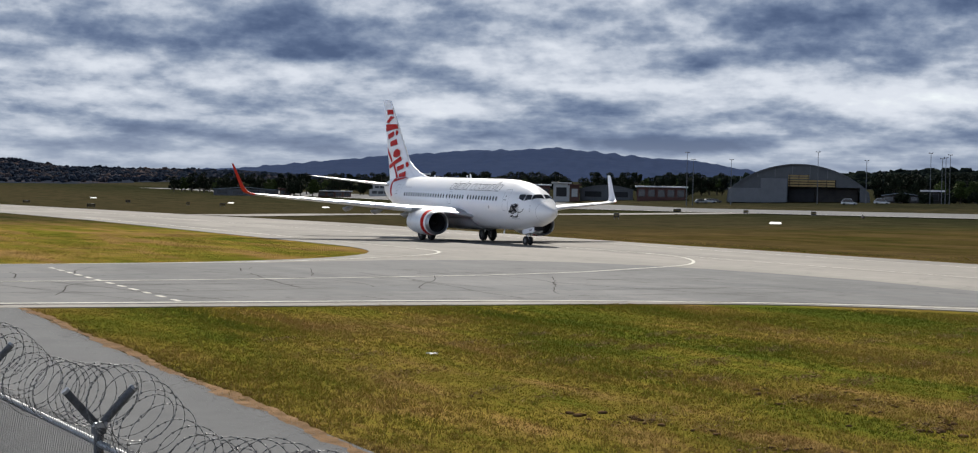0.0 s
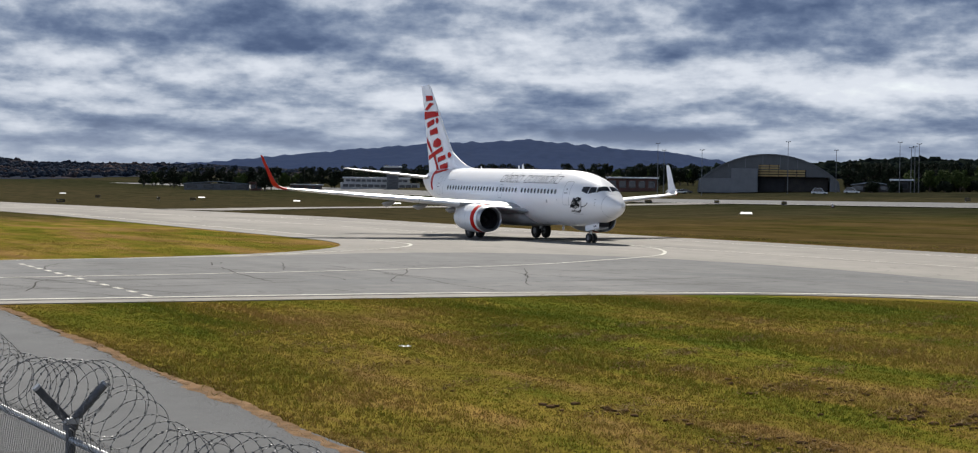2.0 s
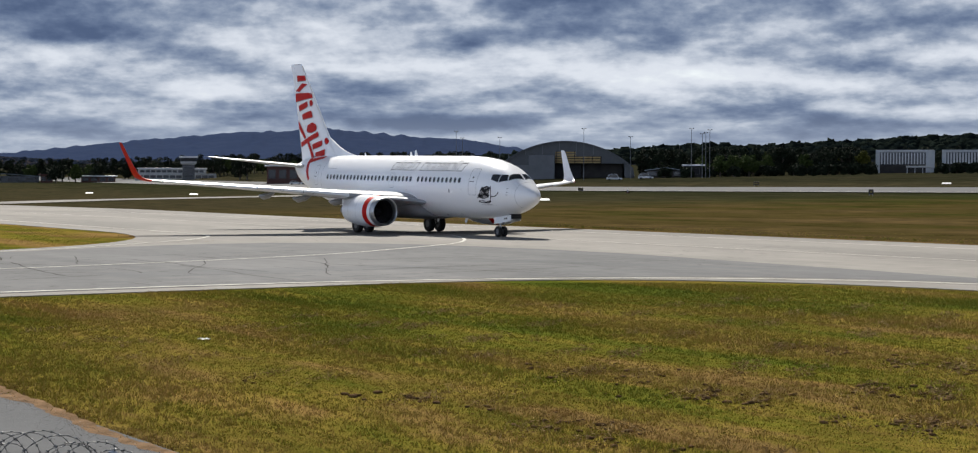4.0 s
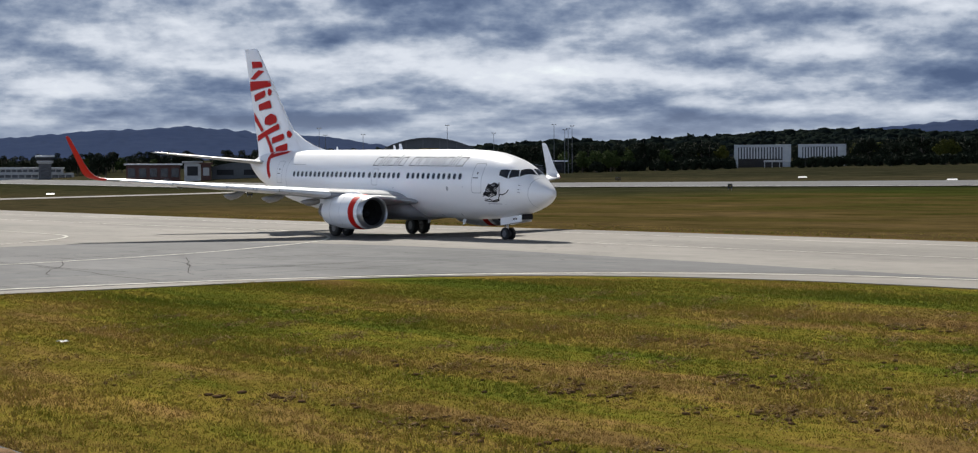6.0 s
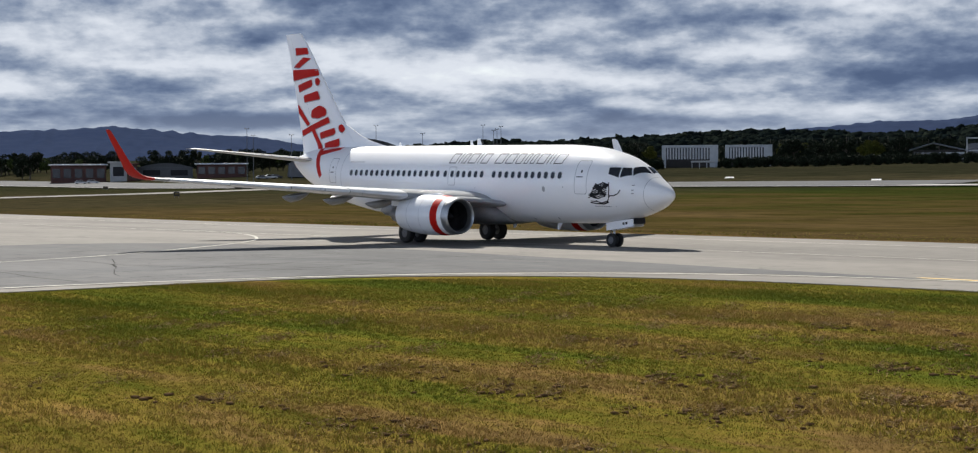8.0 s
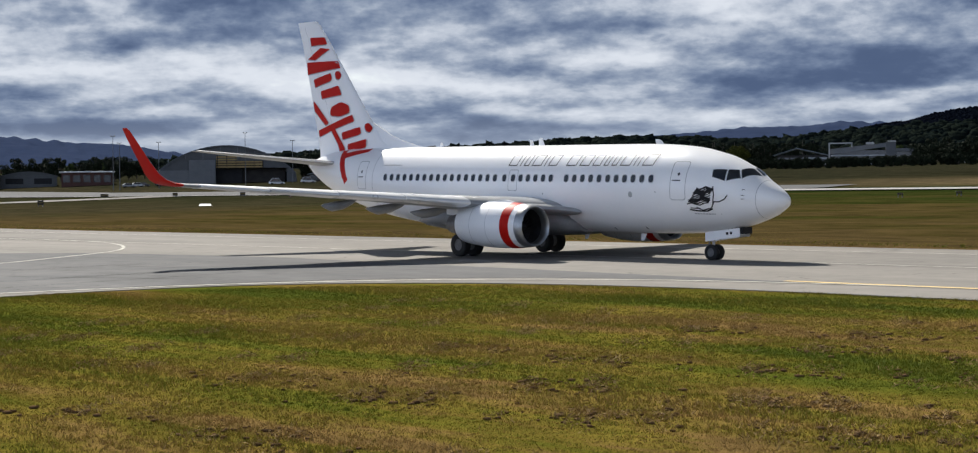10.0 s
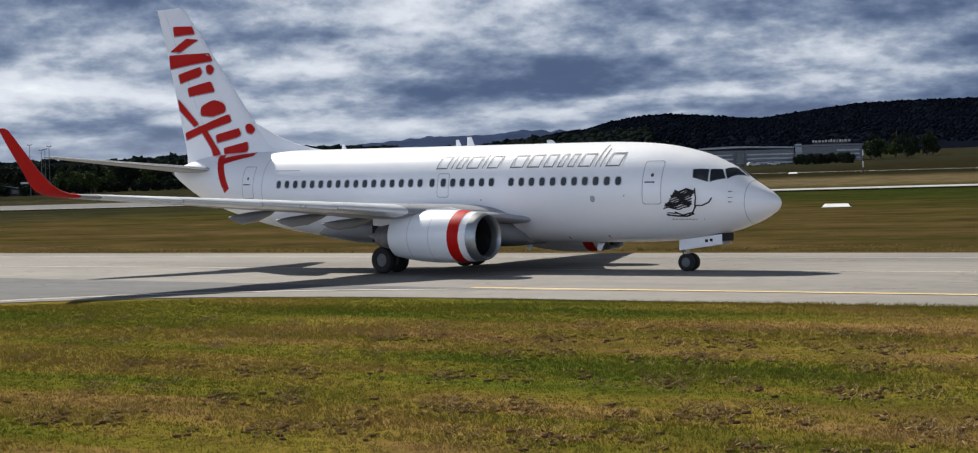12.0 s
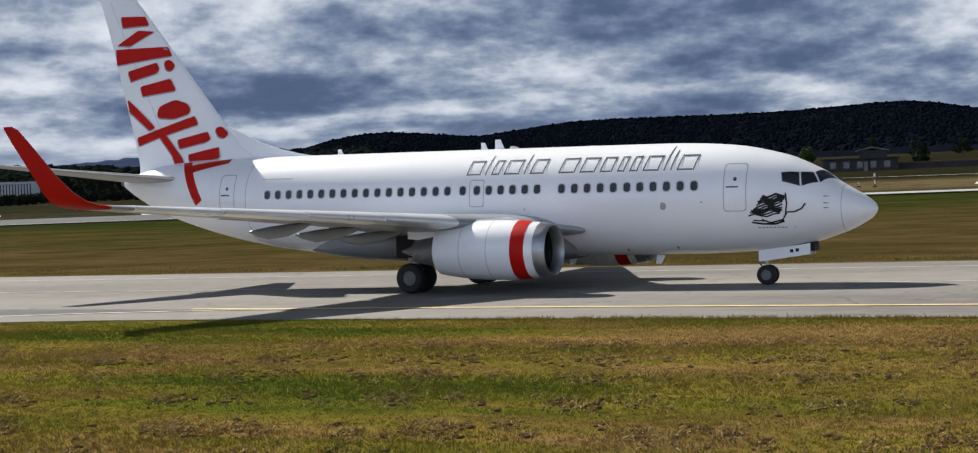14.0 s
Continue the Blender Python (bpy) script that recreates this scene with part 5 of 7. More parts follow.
def tree(name, high, wide, leaf, seed, label):
    rr = random.Random(seed)
    th = thing(name, label, "tree", "trees along the airfield")
    bm = bmesh.new()
    tube(bm, (0, 0, -0.4), (0.1, 0, high * 0.4), 0.32, 0.2, 8)
    tube(bm, (0.1, 0, high * 0.4), (0, 0.15, high * 0.8), 0.2, 0.05, 8)
    limbs = []
    for i in range(7):
        a, z = rr.uniform(0, math.tau), high * rr.uniform(0.06, 0.5)
        r = wide * rr.uniform(0.5, 0.85)
        e = (r * math.cos(a), r * math.sin(a), min(high * 0.85, z + high * rr.uniform(0.12, 0.3)))
        tube(bm, (0.05, 0, z), e, 0.12, 0.03, 6)
        limbs.append(e)
    part("trunk", bm, M_BARK, th)
    V, F = [], []
    rs2 = np.random.RandomState(seed)
    hubs = [(Vector(e), wide * rr.uniform(0.28, 0.48)) for e in limbs] + [(Vector((rr.uniform(-0.4, 0.4) * wide, rr.uniform(-0.4, 0.4) * wide, high * rr.uniform(0.16, 0.9))), wide * rr.uniform(0.3, 0.5)) for i in range(9)]
    for c, r in hubs:
        n = 150
        d = rs2.normal(size=(n, 3))
        d /= np.linalg.norm(d, axis=1)[:, None]
        p = np.array(c)[None] + d * (r * rs2.uniform(0.55, 1.05, (n, 1))) * np.array([1, 1, 0.8])
        for q in p:
            u = rs2.normal(size=3)
            u /= np.linalg.norm(u)
            w = np.cross(u, rs2.normal(size=3))
            w /= np.linalg.norm(w)
            s = rs2.uniform(0.18, 0.42)
            k = len(V)
            V += [q - u * s, q + w * s * 0.6, q + u * s, q - w * s * 0.6]
            F += [(k, k + 1, k + 2), (k, k + 2, k + 3)]
    ob = raw_mesh("crown", np.array(V), np.array(F), leaf)
    ob.parent = th
    return th


def plant(az, dist, base, turn, scale):
    p = spot(az, dist)
    return Matrix.LocRotScale(p, Euler((0, 0, turn)), None)


KINDS = [tree("gum_tree", 11.0, 3.6, M_LEAF[0], 21, "dark green gum tree with an open uneven crown"), tree("gum_tree", 8.5, 3.9, M_LEAF[0], 22, "broad dark gum tree with a low crown"),
         tree("roundish_tree", 7.5, 3.2, M_LEAF[1], 23, "mid-green broadleaf tree beside the buildings"), tree("roundish_tree", 8.5, 3.2, M_LEAF[2], 24, "yellow-green broadleaf tree in full leaf"), tree("pine_tree", 13.5, 2.7, M_LEAF[0], 25, "tall slim dark pine tree"), tree("shrub", 3.4, 2.6, M_LEAF[0], 26, "low dark rounded shrub beside the car parks")]


def make_trees():
    rr = random.Random(77)
    used = set()
    rows = []
    # bearings of the planted belts: from, to, how many, distance
    for a, b, n, d0, d1 in ((-72.2, -70.2, 4, 650, 720), (-76.0, -69.0, 34, 760, 840), (-69.0, -62.0, 40, 755, 830), (-51.4, -44.0, 22, 575, 600), (-65.8, -62.9, 6, 640, 720), (-61.5, -56.6, 22, 640, 760), (-51.4, -43.6, 40, 600, 760), (-44.6, -43.4, 4, 640, 680), (-43.0, -39.2, 14, 740, 800), (-39.2, -34.9, 26, 600, 740), (-34.9, -29.8, 14, 690, 760), (-29.9, -27.2, 16, 620, 720), (-27.6, -27.2, 3, 600, 640), (-20.6, -18.2, 9, 620, 720), (-13.2, -7.2, 4, 600, 720)):
        for i in range(n):
            rows.append((a + (b - a) * (i + rr.random()) / n, rr.uniform(d0, d1), None))
    rows += [(-44.35, 640, 3), (-43.75, 630, 3), (-39.0, 640, 3), (-38.2, 650, 3), (-46.9, 600, 3), (-36.2, 590, 3), (-35.9, 600, 3), (-49.2, 560, 2), (-48.6, 560, 2), (-48.1, 555, 2), (-47.6, 560, 2), (-47.0, 570, 2), (-36.9, 600, 4), (-38.9, 640, 4)]
    rows += [(-51 + 30 * (i + rr.random()) / 95, rr.uniform(545, 590), 5) for i in range(95)]
    rows += [(a, d, 5) for a, d in ((-14.9, 520), (-13.1, 560), (-8.8, 540))]
    rows = [r for r in rows if not (r[2] == 5 and (-43.4 < r[0] < -41.2 or -27.6 < r[0] < -22.9))]
    for az, d, k in rows:
        k = rr.choice((0, 0, 1, 1, 2, 4, 0)) if k is None else k
        m = plant(az, d, 0, rr.uniform(0, 6.28), 1)
        if k in used:
            copy_thing(KINDS[k], m)
        else:
            KINDS[k].matrix_basis = m
            used.add(k)
    for k in range(len(KINDS)):
        if k not in used:
            KINDS[k].matrix_basis = plant(-58 + k, 700, 0, 0, 1)


make_trees()


# ---- buildings ----
M_CLAD = surface("grey_corrugated_steel", (0.082, 0.087, 0.093), (0.115, 0.12, 0.126), 0.4, 0.6, 0.2, fine=3)
M_CLADL = surface("pale_grey_sheet_wall", (0.125, 0.133, 0.142), (0.165, 0.172, 0.18), 0.4, 0.6, fine=3)
# near-black colour stands for the shade inside doorways and openings
M_DARKIN = surface("interior_shade", (0.010, 0.010, 0.011), (0.025, 0.025, 0.027), 0.5, 0.8)
M_TIMBER = surface("tan_timber_boards", (0.30, 0.20, 0.07), (0.42, 0.30, 0.12), 0.8, 0.7)
M_BRICK = surface("red_brown_brick", (0.07, 0.033, 0.027), (0.115, 0.052, 0.041), 0.6, 0.85, fine=5)
# white render toned down to grey: the walls' shaded side is in the colour
M_RENDER = surface("shaded_white_render", (0.36, 0.36, 0.355), (0.48, 0.48, 0.47), 0.4, 0.7, fine=4)
M_ROOFW = surface("white_metal_roof", (0.58, 0.59, 0.60), (0.74, 0.75, 0.76), 0.4, 0.5, fine=4)
M_ROOFB = surface("blue_grey_metal_roof", (0.17, 0.21, 0.25), (0.26, 0.30, 0.34), 0.4, 0.5, fine=4)
M_PANE = surface("office_glass", (0.012, 0.016, 0.022), (0.03, 0.036, 0.045), 0.6, 0.12)
M_CONC = surface("office_concrete", (0.34, 0.36, 0.37), (0.46, 0.47, 0.48), 0.4, 0.7, fine=4)
M_DARKW = surface("dark_stained_timber", (0.016, 0.014, 0.013), (0.04, 0.035, 0.03), 0.6, 0.8)
M_POLE = surface("grey_lamp_post_steel", (0.10, 0.105, 0.11), (0.17, 0.175, 0.18), 2, 0.5, 0.4)


class Site:
    """A building's own ground frame: u to the right along its front, v away from the bank."""

    def __init__(self, name, label, category, az0, az1, dist, group=""):
        self.mid, self.dist = (az0 + az1) / 2, dist
        self.half = dist * math.tan(radians(az1 - az0) / 2)
        self.thing = thing(name, label, category, group)
        p = spot(self.mid, dist)
        self.z0 = p.z
        self.thing.matrix_basis = pose(p.x, p.y, p.z, 0, 0, -self.mid)

    def u(self, az):
        return self.dist * math.tan(radians(az - self.mid))

    def h(self, el):
        return 3.28 + self.dist * el / 1000 - self.z0

    def box(self, name, mat, u0, u1, v0, v1, z0, z1, label="", bev=0.05, parent=None):
        bm = bmesh.new()
        box(bm, u0, u1, v0, v1, z0, z1, bev)
        return part(name, bm, mat, parent or self.thing, label)

    def gable(self, name, mat, u0, u1, v0, v1, z0, z1, over=0.4, label="", skew=0.5):
        bm = bmesh.new()
        um = u0 + (u1 - u0) * skew
        sec = [(u0 - over, z0), (um, z1), (u1 + over, z0), (u1 + over, z0 - 0.25), (um, z1 - 0.25), (u0 - over, z0 - 0.25)]
        loft(bm, [[(u, v, z) for u, z in sec] for v in (v0 - over, v1 + over)])
        return part(name, bm, mat, self.thing, label)


def make_hangar():
    s = Site("hangar", "large grey arched hangar with a dark open door", "hangar", -56.45, -51.66, 565)
    w, top, eave, deep = s.half, s.h(27.0), s.h(10.0), 48
    bm = bmesh.new()
    arc = [(-w + 2 * w * i / 24, eave + (top - eave) * (1 - ((i - 12) / 12) ** 2) ** 0.85) for i in range(25)]
    outer = [(-w * 1.02, -0.5)] + [(u, z) for u, z in arc] + [(w * 1.02, -0.5)]
    door_u0, door_u1, door_z = s.u(-54.41), s.u(-51.95), s.h(13.5)
    # front wall built round the door opening
    front = bmesh.new()
    outline = [(-w, -0.5)] + arc + [(w, -0.5), (door_u1, -0.5), (door_u1, door_z), (door_u0, door_z), (door_u0, -0.5)]
    outline = [p for i, p in enumerate(outline) if i == 0 or (Vector(p) - Vector(outline[i - 1])).length > 0.01]
    face = front.faces.new([front.verts.new((u, 0, z)) for u, z in outline])
    out = bmesh.ops.extrude_face_region(front, geom=[face])
    bmesh.ops.translate(front, verts=[g for g in out["geom"] if isinstance(g, bmesh.types.BMVert)], vec=(0, 0.35, 0))
    bmesh.ops.triangulate(front, faces=[f for f in front.faces if len(f.verts) > 4])
    bmesh.ops.recalc_face_normals(front, faces=front.faces[:])
    part("front_wall", front, M_CLAD, s.thing, "grey sheet-clad front wall")
    loft(bm, [[(u * 1.01, v, z + 0.3) for u, z in outer] + [(u * 0.99, v, z - 0.1) for u, z in outer[::-1]] for v in (-0.8, deep)], True, (True, True))
    roof = part("roof", bm, M_CLAD, s.thing, "ribbed grey barrel roof", 30)
    s.box("back_wall", M_DARKIN, -w, w, deep - 0.5, deep, -0.5, eave + 2)
    s.box("side_annex", M_CLADL, -w * 1.0, s.u(-54.42), -1.6, -0.02, -0.5, s.h(12.2), "pale grey annex wall")
    s.box("tall_annex", M_CLADL, s.u(-55.34), s.u(-54.43), -2.2, -1.63, -0.5, s.h(18.4), "pale grey raised annex wall")
    s.box("interior_floor", M_DARKIN, door_u0, door_u1, 0.4, deep - 1, -0.45, 0.02)
    s.box("door_leaf", M_DARKIN, door_u0, door_u0 + 9, 3.0, 3.2, 0, door_z)
    s.box("door_leaf", M_DARKW, door_u0 + 9.1, door_u1 - 0.5, 4.0, 4.2, 0, door_z)
    # tan boarding above the door
    bw = s.u(-52.77)
    for k in range(5):
        z = door_z + 0.15 + k * 0.85
        right = bw if k < 3 else s.u(-53.65)
        s.box("tan_board", M_TIMBER, s.u(-54.40), right - 0.3, -0.20, -0.03, z, z + 0.55, "tan timber board", 0.02)
    s.box("board_backing", M_DARKW, s.u(-54.41), bw, -0.025, -0.004, door_z, door_z + 2.5, "", 0)
    for k in range(6):
        u = s.u(-54.35) + k * (bw - s.u(-54.35)) / 5
        s.box("board_post", M_DARKW, u - 0.1, u + 0.1, -0.3, -0.21, door_z, door_z + (4.4 if u < s.u(-53.65) else 2.6), "", 0)
    for k in range(7):
        i = 2 + k * 3
        u, z = arc[i]
        s.box("wall_rib", M_CLADL, u - 0.12, u + 0.12, -0.16, -0.004, max(z - 4.2, s.h(19)), z - 0.2, "", 0)


def make_shed(name, label, az0, az1, dist, top, wall, roof, style="flat", deep=14, openings=3, glass=None, z0=-1.5):
    s = Site(name, label, "building", az0, az1, dist, "airfield buildings")
    h = s.h(top)
    w = s.half
    eave = h - (0.5 if style == "flat" else h * 0.28)
    s.box("wall", wall, -w, w, 0, deep, z0, eave)
    if style == "flat":
        s.box("roof", roof, -w - 0.8, w + 0.8, -1.0, deep + 0.8, eave + 0.003, h)
    elif style == "arch":
        bm = bmesh.new()
        sec = [(-w * 1.03 + 2.06 * w * i / 16, eave + (h - eave) * math.sin(math.pi * i / 16)) for i in range(17)]
        loft(bm, [[(u, v, z) for u, z in sec] + [(u, v, z - 0.3) for u, z in sec[::-1]] for v in (-0.5, deep)])
        part("roof", bm, roof, s.thing, "", 30)
        bm = bmesh.new()
        sec = [(-w + 2 * w * i / 16, eave - 0.1 + (h - eave) * 0.95 * math.sin(math.pi * i / 16)) for i in range(17)]
        loft(bm, [[(u, v, z) for u, z in sec] for v in (0.05, 0.4)])
        part("gable_wall", bm, wall, s.thing)
    else:
        s.gable("roof", roof, -w, w, 0, deep, eave, h)
    for k in range(openings):
        u = -w + (k + 0.5) * 2 * w / openings
        hw = w / openings * 0.62
        f = s.box("window", M_CLAD, u - hw - 0.12, u + hw + 0.12, -0.10, -0.003, eave * 0.30 - 0.12, eave * 0.78 + 0.12, "", 0)
        s.box("pane", glass or M_PANE, u - hw, u + hw, -0.16, -0.103, eave * 0.30, eave * 0.78, "", 0, f)
    return s


def make_tower():
    s = Site("control_tower", "pale control tower with a flared glass cab", "control tower", -67.60, -67.02, 720)
    w, h = s.half, s.h(17.1)
    s.box("shaft", M_CLAD, -w * 0.72, w * 0.72, 0, w * 1.4, -2, h * 0.64)
    for k in range(3):
        z = h * (0.12 + 0.17 * k)
        s.box("window", M_PANE, -w * 0.5, w * 0.5, -0.08, -0.003, z, z + 0.9, "", 0)
    bm = bmesh.new()
    loft(bm, [[(-a, -b, z), (a, -b, z), (a, w * 1.4 + b, z), (-a, w * 1.4 + b, z)] for a, b, z in ((w * 0.75, 0.1, h * 0.642), (w * 0.95, 0.5, h * 0.70), (w * 0.95, 0.5, h * 0.78))])
    part("cab_base", bm, M_RENDER, s.thing)
    bm = bmesh.new()
    loft(bm, [[(-a, -b, z), (a, -b, z), (a, w * 1.4 + b, z), (-a, w * 1.4 + b, z)] for a, b, z in ((w * 0.88, 0.4, h * 0.782), (w * 1.0, 0.7, h * 0.93))])
    part("cab_glazing", bm, M_PANE, s.thing, "dark sloping cab glass")
    s.box("cab_roof", M_ROOFW, -w * 1.12, w * 1.12, -1.0, w * 1.4 + 1.0, h * 0.932, h)


def make_terminal():
    s = Site("terminal_building", "white two-storey terminal with dark window bands", "building", -69.15, -66.35, 735)
    w, h = s.half, s.h(10.0)
    s.box("wall", M_RENDER, -w, w, 0, 20, -2, h * 0.52)
    s.box("upper_wall", M_RENDER, -w * 0.92, w * 0.75, 3, 20, h * 0.523, h * 0.9)
    s.box("roof", M_ROOFW, -w * 0.95, w * 0.78, 2.4, 21, h * 0.903, h)
    for lev, v, z0, z1, a, b in ((0, -0.1, h * 0.12, h * 0.36, -0.95, 0.95), (1, 2.9, h * 0.60, h * 0.80, -0.88, 0.7)):
        n = 12
        for k in range(n):
            u0 = w * (a + (b - a) * k / n)
            s.box("window", M_PANE, u0 + 0.2, u0 + w * (b - a) / n - 0.2, v, v + 0.096, z0, z1, "", 0)


def make_office():
    """Two slab blocks with tall upright fins and a low entrance canopy."""
    for az0, az1, lo, nm in ((-43.27, -41.30, 9.9, 15), (-41.06, -39.42, 9.9, 12)):
        s = Site("office_building", "pale concrete office block with tall upright fins", "office building", az0, az1, 620, "airfield offices")
        w, h = s.half, s.h(21.8)
        s.box("glass_wall", M_PANE, -w + 0.5, w - 0.5, 1.2, 14, -2, h - 1.0, "dark glazed wall")
        s.box("roof_beam", M_CONC, -w, w, 0, 15, h - 0.9, h, "pale concrete roof beam")
        for u0, u1 in ((-w, -w + 1.5), (w - 3.2, w)):
            s.box("end_wall", M_CONC, u0, u1, 0.1, 14, -2, h - 0.903)
        for k in range(nm):
            u = -w + 2.2 + k * (2 * w - 6.2) / (nm - 1)
            s.box("fin", M_CONC, u - 0.28, u + 0.28, 0.2, 1.15, h * 0.38, h - 0.903, "", 0)
        s.box("podium", M_DARKW, -w, w, 0.6, 1.1, -2, h * 0.36)
    s = Site("entrance_canopy", "low white entrance canopy before the offices", "canopy", -42.25, -41.40, 600)
    w, h = s.half, s.h(12.2)
    s.box("roof", M_RENDER, -w, w, 0, 8, h - 0.6, h)
    for k in range(4):
        u = -w + 0.4 + k * (2 * w - 0.8) / 3
        s.box("post", M_RENDER, u - 0.15, u + 0.15, 0.2, 0.5, -2, h - 0.603, "", 0)


def make_complex():
    s = Site("office_building", "low grey office with a long sloping roof", "office building", -34.75, -32.95, 640, "airfield offices")
    w, h = s.half, s.h(22.0)
    s.box("wall", M_DARKW, -w * 0.9, w, 0, 16, -2, h * 0.62)
    s.gable("roof", M_ROOFB, -w, w, 0, 16, h * 0.62, h, 0.8, "blue-grey sloping roof", 0.42)
    for k in range(8):
        u = -w * 0.85 + k * w * 0.22
        s.box("window", M_PANE, u, u + w * 0.18, -0.12, -0.003, h * 0.1, h * 0.5, "", 0)
    for k in range(2):
        s.box("white_band", M_CONC, w * 0.1, w, -0.25, -0.13, h * (0.12 + 0.28 * k), h * (0.22 + 0.28 * k))
    s = Site("office_building", "grey office block with a white portal frame", "office building", -32.90, -30.10, 640, "airfield offices")
    w, h = s.half, s.h(24.8)
    s.box("wall", M_PANE, -w, w * 0.5, 0, 16, -2, h * 0.66, "dark glazed wall")
    bm = bmesh.new()
    loft(bm, [[(-w, v, h * 0.50), (w * 0.42, v, h * 0.80), (w * 0.42, v, h * 0.97), (-w, v, h * 0.72)] for v in (-0.4, -0.003)])
    part("sloping_fascia", bm, M_CLADL, s.thing, "pale sloping fascia")
    s.box("tower_block", M_CLAD, w * 0.38, w * 0.62, -1.0, 14, -2, h)
    s.box("low_wing", M_PANE, w * 0.623, w, 1, 14, -2, h * 0.6)
    s.box("low_roof", M_CLADL, w * 0.623, w * 1.05, 0.4, 15, h * 0.603, h * 0.72)
    for k in range(3):
        s.box("floor_band", M_CONC, -w * 0.95, w * 0.36, -0.16, -0.003, h * (0.05 + 0.18 * k), h * (0.10 + 0.18 * k), "", 0)
    f = thing_part("portal_frame", s.thing)
    for u0, u1, z0, z1 in ((-w, -w + 0.5, -1, h), (-w + 0.503, -w * 0.42, h - 0.5, h), (-w * 0.42 - 0.5, -w * 0.42, h * 0.8, h - 0.503), (w * -0.1, w * 0.1, h * 0.9, h), (w * 0.42, w * 0.62, h + 0.003, h + 0.5)):
        s.box("beam", M_RENDER, u0, u1, -1.6, -1.1, z0, z1, "", 0, f)


def make_curved():
    s = Site("office_building", "long banded office block with a gently curved roof", "office building", -27.40, -23.00, 620, "airfield offices")
    w, h = s.half, s.h(23.8)
    s.box("wall", M_PANE, -w * 0.82, w, 0, 18, -2, h * 0.80, "dark glazed wall")
    bm = bmesh.new()
    sec = [(-w + 2 * w * i / 20, h * (0.72 + 0.26 * math.sin(math.pi * (0.12 + 0.62 * i / 20)))) for i in range(21)]
    loft(bm, [[(u, v, z) for u, z in sec] + [(u, v, z - 0.5) for u, z in sec[::-1]] for v in (-1.2, 19)])
    part("roof", bm, M_CONC, s.thing, "pale curved roof edge", 30)
    bm = bmesh.new()
    sec = [(-w * 0.5 + 1.1 * w * i / 12, h * (0.93 + 0.10 * math.sin(math.pi * (0.1 + 0.8 * i / 12)))) for i in range(13)]
    loft(bm, [[(u, v, z) for u, z in sec] + [(u, v, z - 0.9) for u, z in sec[::-1]] for v in (3, 16)])
    part("upper_roof", bm, M_CLADL, s.thing, "", 30)
    for k in range(3):
        z = h * (0.10 + 0.21 * k)
        for u0, u1 in ((-w * 0.70, w * 0.04), (w * 0.26, w * 0.98)):
            s.box("floor_band", M_CONC, u0, u1, -0.4, -0.003, z, z + h * 0.075, "pale floor band", 0)
    for u in (w * 0.07, w * 0.22):
        s.box("stair_tower", M_CLAD, u, u + w * 0.03, -0.6, -0.003, -1, h * 0.74, "", 0)
    for k in range(14):
        u = -w * 0.68 + k * w * 0.12
        s.box("ground_post", M_CONC, u - 0.12, u + 0.12, -0.7, -0.41, -1, h * 0.17, "", 0)
    s = Site("office_building", "dark office block with white end wall and rooftop sign", "office building", -22.95, -20.68, 640, "airfield offices")
    w, h = s.half, s.h(25.0)
    s.box("wall", M_PANE, -w, w, 0, 18, -2, h * 0.78, "dark glazed wall")
    s.box("roof", M_CLADL, -w * 1.02, w * 1.05, -1.2, 19, h * 0.783, h * 0.87)
    s.box("end_wall", M_CONC, -w, -w * 0.80, -1.0, -0.003, -1, h * 0.93)
    for k in range(3):
        s.box("floor_band", M_CONC, w * 0.25, w * 0.92, -0.4, -0.003, h * (0.12 + 0.2 * k), h * (0.20 + 0.2 * k), "", 0)
    s.box("plant_room", M_DARKW, -w * 0.45, w * 0.6, 4, 14, h * 0.873, h * 1.0)
    sign = thing_part("roof_sign", s.thing)
    rr = random.Random(9)
    u = -w * 0.48
    while u < w * 0.62:
        b = rr.uniform(0.35, 0.95)
        s.box("sign_bar", M_RENDER, u, u + b, 3.4, 3.6, h * 1.003, h * rr.uniform(1.10, 1.16), "", 0, sign)
        u += b + rr.uniform(0.3, 0.6)


